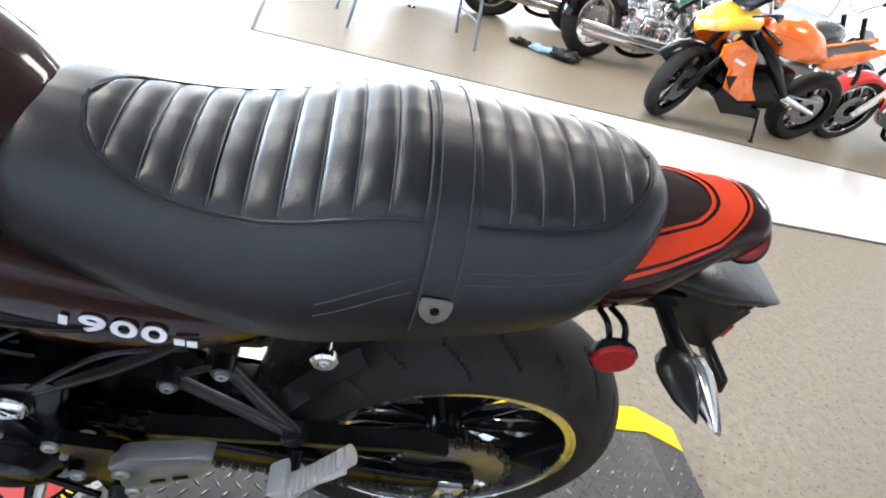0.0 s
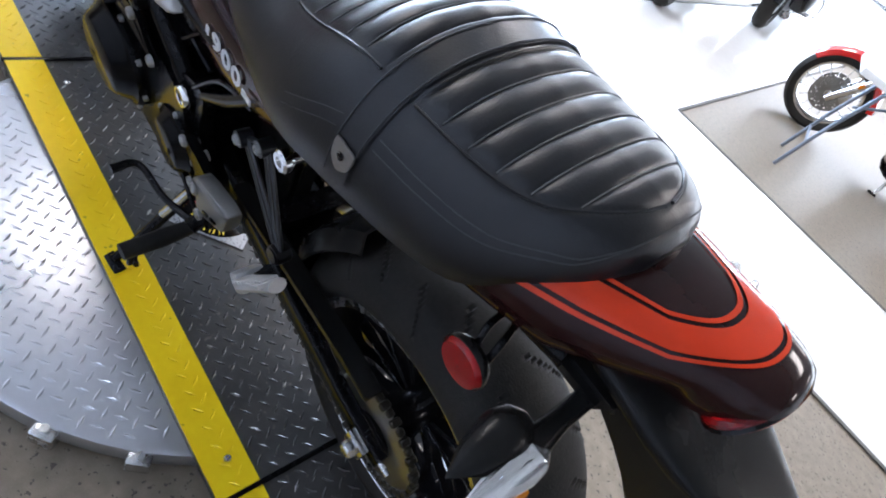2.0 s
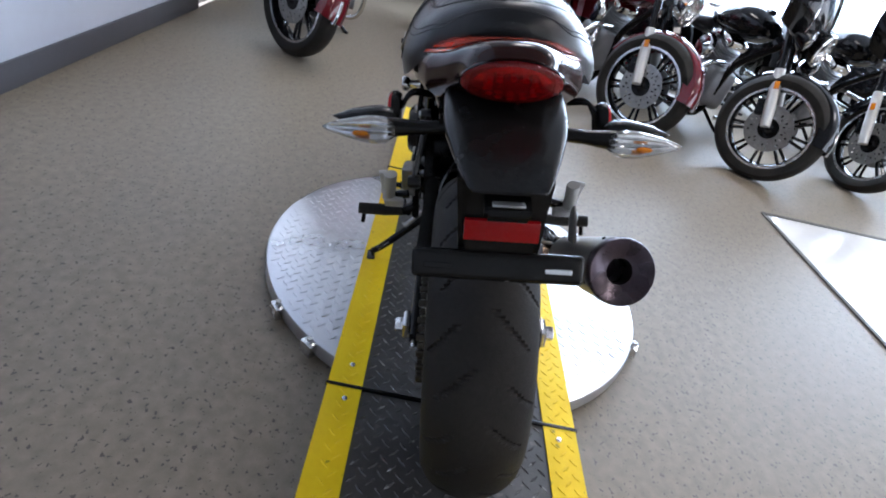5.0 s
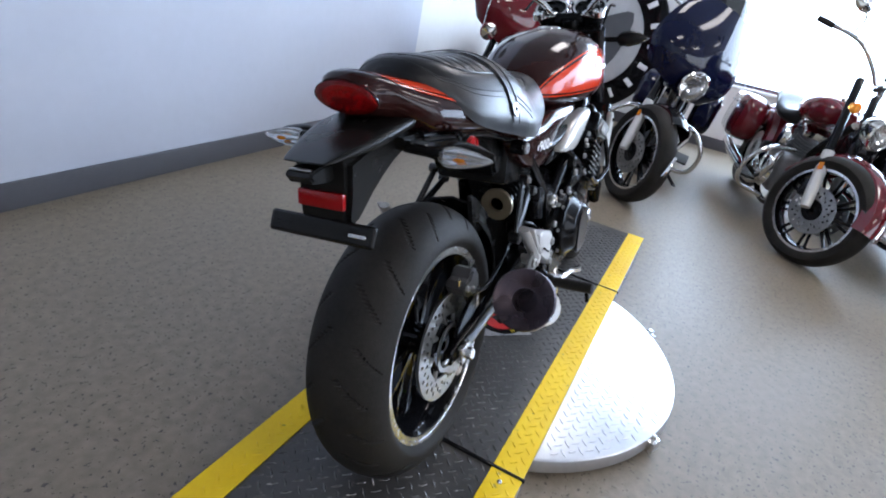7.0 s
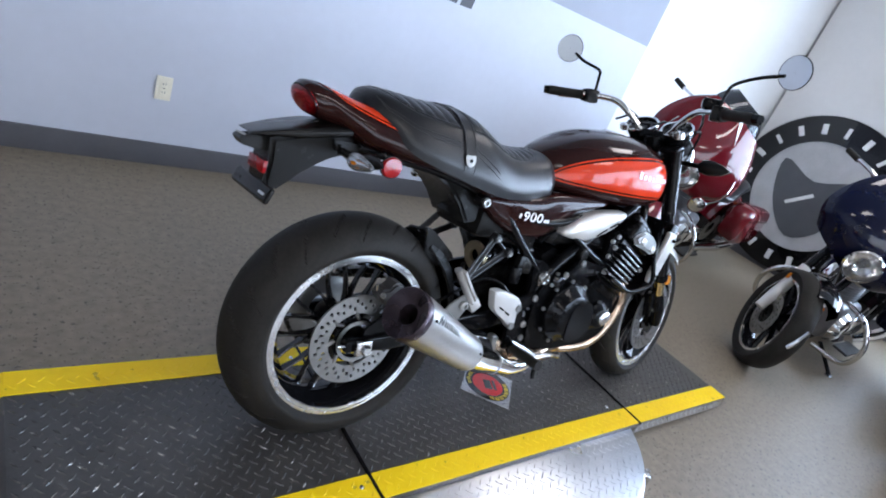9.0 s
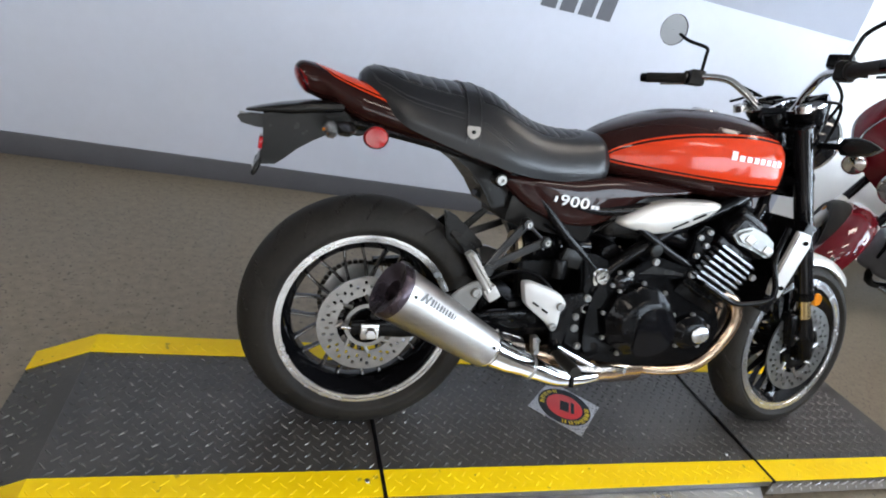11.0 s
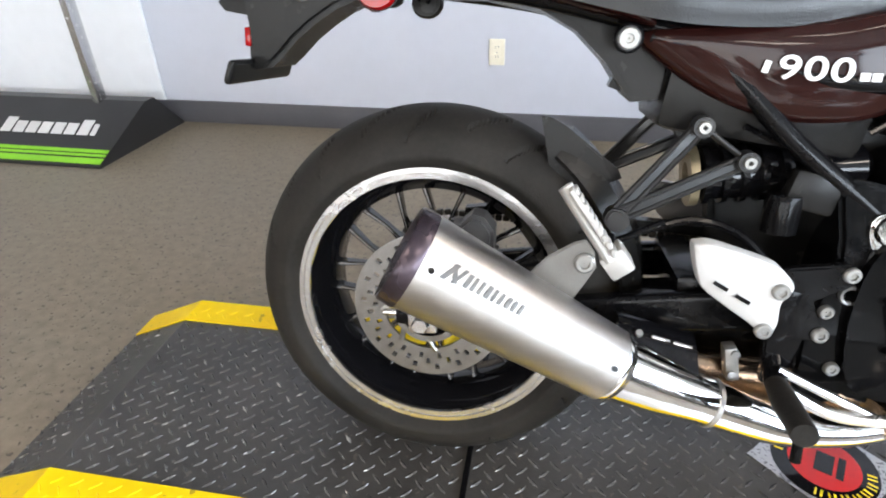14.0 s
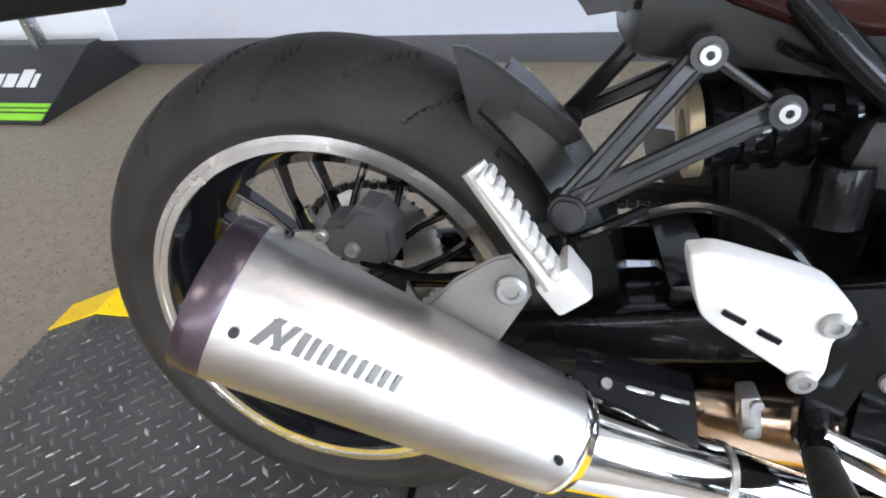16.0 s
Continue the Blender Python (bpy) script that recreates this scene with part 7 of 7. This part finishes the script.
            fp("fairing_trim", tube([rows[0][0 if s < 0 else -1] + Vector((0.02, 0, -0.02)), hlp + Vector((-0.10, s * 0.33, 0.12)), hlp + Vector((-0.06, s * 0.28, -0.05))], 0.005, 6), chrome, fr)
    if crash:
        for s in SIDES:
            part("crash_bar", tube([(wb - 0.62, s * 0.10, 0.52), (wb - 0.52, s * 0.26, 0.50), (wb - 0.50, s * 0.36, 0.38), (wb - 0.54, s * 0.33, 0.22), (wb - 0.66, s * 0.12, 0.16)], 0.016, 10), chrome, ob, "chrome crash bar")
            part("floorboard", box((wb - 0.78, s * 0.26, 0.25), (0.30, 0.10, 0.018), (0, 0, 0), 0.006), RUBBER, ob)
    ss = part("side_stand", tube([(wb - 0.80, 0.12, 0.17), (wb - 0.78, 0.25, 0.08), (wb - 0.76, 0.30, 0.048)], 0.013, 8), BLACK if black else chrome, ob, "side stand")
    part("stand_foot", box((wb - 0.755, 0.305, 0.047), (0.07, 0.04, 0.008), (-lean, 0, 0), 0.002), BLACK, ss)
    return ob


def sportbike(label, paint, front, heading, lean=9.0, wb=1.38):
    ob = shell("motorcycle", label, "motorcycle", "motorcycles on display")
    ob.matrix_world = Matrix.Translation((*front, 0.0)) @ Matrix.Rotation(radians(heading), 4, "Z") @ Matrix.Rotation(radians(-lean), 4, "X") @ Matrix.Translation((-wb, 0, 0))
    paint = PAINTS[paint]
    R = 0.305
    fax, rax = Vector((wb, 0, R)), Vector((0, 0, R))
    plain_wheel(ob, "front_wheel", fax, R, 0.115, 5, True, 24, True, False)
    plain_wheel(ob, "rear_wheel", rax, R + 0.01, 0.165, 5, True, 0, True, False)
    ax = Vector((-math.sin(radians(25)), 0, math.cos(radians(25))))
    part("front_mudguard", arc_guard(fax, R + 0.015, 0.06, 30, 165, 0.04), BLACK, ob)
    for s in SIDES:
        b = fax + Vector((-0.02, s * 0.095, 0))
        part("fork_leg", tube([b - ax * 0.02, b + ax * 0.12, b + ax * 0.62], [0.02, 0.026, 0.024], 12), BLACK, ob)
        part("side_fairing", plate([(wb - 0.14, 0.76), (wb - 0.02, 0.70), (wb - 0.05, 0.62), (wb - 0.20, 0.54), (wb - 0.26, 0.40), (wb - 0.46, 0.33), (wb - 0.62, 0.36), (wb - 0.50, 0.45), (wb - 0.40, 0.58), (wb - 0.34, 0.70)], s * 0.17, s * 0.215, 0.012), paint, ob, "orange side fairing", 30)
        part("side_fairing_lower", plate([(wb - 0.24, 0.40), (wb - 0.20, 0.34), (wb - 0.40, 0.20), (wb - 0.66, 0.22), (wb - 0.62, 0.345), (wb - 0.46, 0.318)], s * 0.165, s * 0.20, 0.008), BLACK, ob, "black lower fairing")
        part("tank_side", plate([(wb - 0.50, 0.80), (wb - 0.36, 0.86), (wb - 0.62, 0.86), (wb - 0.86, 0.78), (wb - 0.72, 0.70), (wb - 0.56, 0.72)], s * 0.13, s * 0.175, 0.012), paint, ob, "orange tank flank", 30)
        part("fairing_vent", plate([(wb - 0.28, 0.52), (wb - 0.18, 0.50), (wb - 0.30, 0.40)], s * 0.2155, s * 0.2185), BLACK, ob)
        part("decal_bar", box((wb - 0.22, s * 0.2165, 0.62), (0.12, 0.003, 0.022), (0, -12, 0)), WHITE, ob)
        part("belly_pan", plate([(wb - 0.25, 0.34), (wb - 0.42, 0.20), (wb - 0.80, 0.20), (wb - 0.78, 0.27), (wb - 0.45, 0.30)], s * 0.15, s * 0.18, 0.004), BLACK, ob)
        part("swingarm", tube([(0, s * 0.11, R), (0.30, s * 0.10, R + 0.06), (0.46, s * 0.09, R + 0.10)], [0.022, 0.034, 0.038], 10), ALLOY, ob)
        part("frame_spar", tube([(wb - 0.32, s * 0.08, 0.80), (wb - 0.55, s * 0.17, 0.66), (0.46, s * 0.13, 0.42)], [0.03, 0.045, 0.04], 10), BLACK, ob)
        part("clip_on", tube([(wb - 0.30, s * 0.10, 0.86), (wb - 0.36, s * 0.30, 0.83)], 0.014, 10), BLACK, ob)
        part("mirror", tube([(wb - 0.10, s * 0.18, 0.92), (wb - 0.12, s * 0.30, 0.99), (wb - 0.14, s * 0.36, 1.0)], [0.008, 0.008, 0.03], 8), BLACK, ob)
        part("tail_side", bulged(smooth_poly([(0.30, 0.74), (0.05, 0.83), (-0.22, 0.92), (-0.26, 0.90), (-0.02, 0.74), (0.22, 0.66)], 3), 0.085, 0.02, s), paint, ob, "", 50)
        part("footpeg", rod((0.42, s * 0.12, 0.36), (0.42, s * 0.24, 0.37), 0.012), ALLOY, ob)
    rings = []
    for x, t, b, w in ((wb - 0.24, 0.95, 0.80, 0.17), (wb - 0.10, 0.93, 0.76, 0.17), (wb + 0.03, 0.86, 0.72, 0.13), (wb + 0.12, 0.77, 0.70, 0.05)):
        rings.append([Vector((x, w * math.cos(a), (t + b) / 2 + (t - b) / 2 * math.sin(a))) for a in np.linspace(0, 2 * math.pi, 24, endpoint=False)])
    part("nose_fairing", loft(bmesh.new(), rings), YELLOWISH, ob, "yellow-orange nose fairing", 60)
    part("windscreen", plate([(wb - 0.05, 0.93), (wb - 0.28, 1.09), (wb - 0.30, 1.08), (wb - 0.12, 0.93)], -0.12, 0.12, 0.01), SMOKE, ob)
    for s in SIDES:
        part("headlight_lens", box((wb + 0.07, s * 0.065, 0.775), (0.08, 0.09, 0.05), (0, 28, s * 16), 0.015), CLEAR, ob)
    rings = []
    for x, t, b, w in ((0.26, 0.78, 0.68, 0.10), (0.42, 0.90, 0.66, 0.15), (0.62, 0.95, 0.66, 0.17), (0.80, 0.92, 0.70, 0.12), (0.86, 0.86, 0.76, 0.06)):
        rings.append([Vector((x, w * math.cos(a), (t + b) / 2 + (t - b) / 2 * math.sin(a))) for a in np.linspace(0, 2 * math.pi, 24, endpoint=False)])
    part("fuel_tank", loft(bmesh.new(), rings), paint, ob, "orange fuel tank", 60)
    part("seat", plate([(0.32, 0.76), (0.10, 0.80), (-0.15, 0.90), (-0.17, 0.86), (0.06, 0.74), (0.28, 0.70)], -0.10, 0.10, 0.02), LEATHER, ob, "black seat")
    part("engine", box((0.66, 0, 0.42), (0.42, 0.30, 0.34), (0, 10, 0), 0.05), ENGINE, ob)
    part("radiator", box((wb - 0.36, 0, 0.50), (0.05, 0.30, 0.28), (0, 16, 0), 0.01), BLACK, ob)
    part("silencer", tube([(0.45, -0.14, 0.22), (0.25, -0.19, 0.30), (-0.05, -0.21, 0.42)], [0.03, 0.05, 0.06], 16), STEEL, ob, "steel silencer")
    part("chain", tube([(0, 0.10, R + 0.10), (0.42, 0.09, R + 0.10)], 0.008, 6), DISC, ob)
    part("tail_light", box((-0.25, 0, 0.88), (0.03, 0.10, 0.03), (0, 0, 0), 0.008), RED_LENS, ob)
    part("plate_bracket", tube([(-0.15, 0, 0.82), (-0.28, 0, 0.68), (-0.32, 0, 0.58)], 0.02, 8), PLASTIC, ob)
    ss = part("side_stand", tube([(0.55, 0.12, 0.24), (0.57, 0.23, 0.10), (0.58, 0.27, 0.046)], 0.011, 8), BLACK, ob)
    part("stand_foot", box((0.585, 0.275, 0.045), (0.05, 0.03, 0.006), (-lean, 0, 0)), BLACK, ss)
    return ob


# row under the east window, facing into the room
cruiser("wine-red touring motorcycle with fairing parked by the white wall", "wine", (2.72, 1.18), 188, bags=True, fairing=True, turn=42, crash=True)
cruiser("navy blue touring motorcycle with fork-mounted fairing and chrome crash bars", "navy", (2.90, 0.06), 181, bags=True, fairing=True, turn=40, guard="black")
cruiser("wine-red and chrome cruiser with black cast wheels", "wine", (2.81, -1.02), 191, bags=True, fairing=False, black=True, spokes=9, turn=37)
cruiser("black touring motorcycle with chrome-tipped mudguard and fairing", "black", (2.58, -1.79), 192, bags=True, fairing=True, turn=36)
cruiser("black and silver touring motorcycle with large saddlebags", "black", (2.86, -2.68), 188, bags=True, fairing=True, turn=10)
cruiser("black touring motorcycle with silver fork and cast wheels", "black", (2.86, -4.07), 200, bags=True, fairing=False, turn=16)
# rows further south, tails toward the aisle
cruiser("grey bagger motorcycle seen from behind with blank white plate", "grey", (2.53, -6.19), 284, bags=True, fairing=True, plate_tag=True, lean=6)
cruiser("black bagger motorcycle with twin chrome pipes", "black", (2.25, -8.40), 280, bags=True, fairing=True, lean=6)
# workshop bay
cruiser("bright red standard motorcycle with spoked wheels behind the table", "red", (0.618, -4.879), 16, black=False, spokes=16, bags=False, crash=False, turn=-6)
cruiser("black cruiser with a long chrome exhaust pipe", "black", (-3.397, -5.207), 199, black=False, spokes=16, crash=False)
cruiser("dark green cruiser with chrome engine in the second row", "green", (-3.51, -5.995), 196, black=False, spokes=16, crash=True)
cruiser("red cruiser with chrome pipes in the second row", "red", (-2.575, -5.943), 200, black=False, spokes=16, crash=False)
cruiser("grey cruiser with chrome crash bar at the back", "grey", (-4.84, -4.77), 195, black=True, spokes=9)
cruiser("black cruiser standing at the back of the bay", "black", (-4.88, -6.43), 190, black=False, spokes=16)
sportbike("orange and black sport motorcycle on its side stand", "amber", (-2.159, -3.464), 11)
cruiser("red sport-touring motorcycle behind the orange one", "red", (-4.233, -4.073), 8, black=True, spokes=9, crash=False)


# folding table with a laptop
def folding_table():
    ob = shell("folding_table", "white folding table on grey metal legs in the workshop bay", "table")
    m = Matrix.Translation((-0.119, -3.965, 0)) @ Matrix.Rotation(radians(14), 4, "Z")
    ob.matrix_world = m
    part("tabletop", box((0, 0, 0.725), (1.22, 0.62, 0.045), (0, 0, 0), 0.012), WHITE, ob, "white plastic tabletop")
    legm = material("grey_blue_leg", (0.20, 0.23, 0.28), 0.4, 0.5)
    for s in SIDES:
        for y in (-0.22, 0.22):
            part("leg", tube([(s * 0.40, y, 0.70), (s * 0.47, y, 0.36), (s * 0.52, y, 0.005)], 0.013, 10), legm, ob, "grey folding leg")
        part("leg_brace", rod((s * 0.49, -0.22, 0.22), (s * 0.49, 0.22, 0.22), 0.010), legm, ob)
        part("diagonal", rod((s * 0.44, 0, 0.50), (s * 0.12, 0, 0.70), 0.009), legm, ob)
    lp = shell("laptop", "open laptop with a bright blue screen on the table", "laptop")
    lp.matrix_world = m @ Matrix.Translation((0.12, -0.02, 0.7475)) @ Matrix.Rotation(radians(-10), 4, "Z")
    part("keyboard_base", box((0, 0, 0.009), (0.34, 0.24, 0.018), (0, 0, 0), 0.005), BLACK, lp)
    part("screen_lid", box((0, -0.155, 0.115), (0.34, 0.010, 0.22), (18, 0, 0), 0.004), material("navy_lid", (0.015, 0.02, 0.06), 0.4), lp)
    part("screen", box((0, -0.1485, 0.117), (0.31, 0.002, 0.19), (18, 0, 0)), glowing("screen_blue", (0.10, 0.55, 0.85), 1.2), lp, "lit blue screen")
    cu = shell("paper_stack", "loose stack of white papers on the table", "papers")
    cu.matrix_world = m @ Matrix.Translation((-0.30, 0.0, 0.7475))
    for k in range(4):
        part("sheet", box((0.01 * k, 0.006 * k, 0.0015 + 0.003 * k), (0.21, 0.28, 0.0024), (0, 0, 7 * k)), WHITE, cu)


folding_table()


# gloves and rag on the floor
def heap(name, label, category, c, r, mat, seed):
    random.seed(seed)
    bm = bmesh.new()
    bmesh.ops.create_icosphere(bm, subdivisions=4, radius=1.0)
    for v in bm.verts:
        d = noise.noise(v.co * 1.7 + Vector((seed, 0, 0))) * 0.45 + noise.noise(v.co * 4 + Vector((0, seed, 0))) * 0.18
        v.co = Vector((v.co.x * r[0] * (1 + d), v.co.y * r[1] * (1 + d), max(0.0, (v.co.z * 0.5 + 0.42) * r[2] * (1 + 1.4 * d))))
    bm.transform(Matrix.Translation(c))
    tagged(part(name, bm, mat, sharp=70), label, category)


heap("work_glove", "crumpled black work glove lying on the floor", "glove", (-1.20, -4.50, 0.001), (0.10, 0.06, 0.05), RUBBER, 1)
heap("rag", "crumpled pale blue rag lying on the floor", "rag", (-1.40, -4.43, 0.001), (0.13, 0.08, 0.05), material("pale_blue_cloth", (0.30, 0.50, 0.66), 0.8), 2)
heap("work_jacket", "black garment heaped on the floor", "garment", (-1.60, -4.36, 0.001), (0.14, 0.12, 0.09), LEATHER, 5)


# car parked outside the east window
def parked_car():
    ob = shell("parked_car", "white parked car outside in strong daylight", "car")
    ob.matrix_world = Matrix.Translation((9.3, -1.55, -0.16)) @ Matrix.Rotation(radians(90), 4, "Z")
    paint = material("car_white", (0.74, 0.76, 0.78), 0.25, coat=0.8, vary=0.04)
    prof = [(-2.2, 0.42), (-2.15, 0.78), (-1.9, 0.92), (-1.2, 1.0), (1.0, 0.98), (1.9, 0.86), (2.15, 0.70), (2.2, 0.42)]
    rings = []
    for y, k in ((-0.88, 0.94), (-0.90, 0.98), (-0.80, 1.0), (0.80, 1.0), (0.90, 0.98), (0.88, 0.94)):
        rings.append([Vector((x * (1.0 if abs(y) < 0.85 else 0.985), y, 0.30 + (z - 0.30) * k)) for x, z in prof + [(2.2, 0.30), (-2.2, 0.30)]])
    part("body", loft(bmesh.new(), rings), paint, ob, "white car body", 40)
    cab = [(-1.65, 0.96), (-1.15, 1.42), (-0.6, 1.48), (0.15, 1.46), (0.95, 0.97)]
    rings = [[Vector((x * f, y, 0.94 + (z - 0.94) * f)) for x, z in cab] for y, f in ((-0.78, 0.93), (-0.62, 1.0), (0.62, 1.0), (0.78, 0.93))]
    part("cabin", loft(bmesh.new(), rings), paint, ob, "white cabin", 40)
    for s in SIDES:
        for pts in ([(-1.42, 0.99), (-1.08, 1.36), (-0.55, 1.40), (-0.55, 0.99)], [(-0.48, 0.99), (-0.48, 1.40), (0.10, 1.39), (0.66, 0.99)]):
            part("side_window", plate(pts, s * 0.735, s * 0.768), GLOSS, ob, "dark side window")
    for x in (-1.35, 1.35):
        for s in SIDES:
            part("wheel_arch", lathe([(0.001, -0.01), (0.39, -0.01), (0.41, 0.0), (0.39, 0.012), (0.001, 0.012)], 32, (x, s * 0.892, 0.33)), PLASTIC, ob, "dark wheel arch")
            w = new("wheel")
            w.parent = ob
            w.matrix_basis = Matrix.Translation((x, s * 0.86, 0.33))
            part("tyre", lathe([(0.21, -0.10), (0.29, -0.11), (0.33, -0.07), (0.33, 0.07), (0.29, 0.11), (0.21, 0.10)], 40), RUBBER, w)
            part("rim", lathe([(0.02, 0.085), (0.10, 0.07), (0.20, 0.10), (0.215, 0.10), (0.215, -0.10), (0.20, -0.10), (0.10, -0.07), (0.02, -0.085)], 32), ALLOY, w)
            for k in range(7):
                a = 2 * math.pi * k / 7
                part("rim_slot", box((0.15 * math.cos(a), s * 0.098, 0.15 * math.sin(a)), (0.05, 0.012, 0.05), (0, -math.degrees(a), 0), 0.006), BLACK, w)


parked_car()
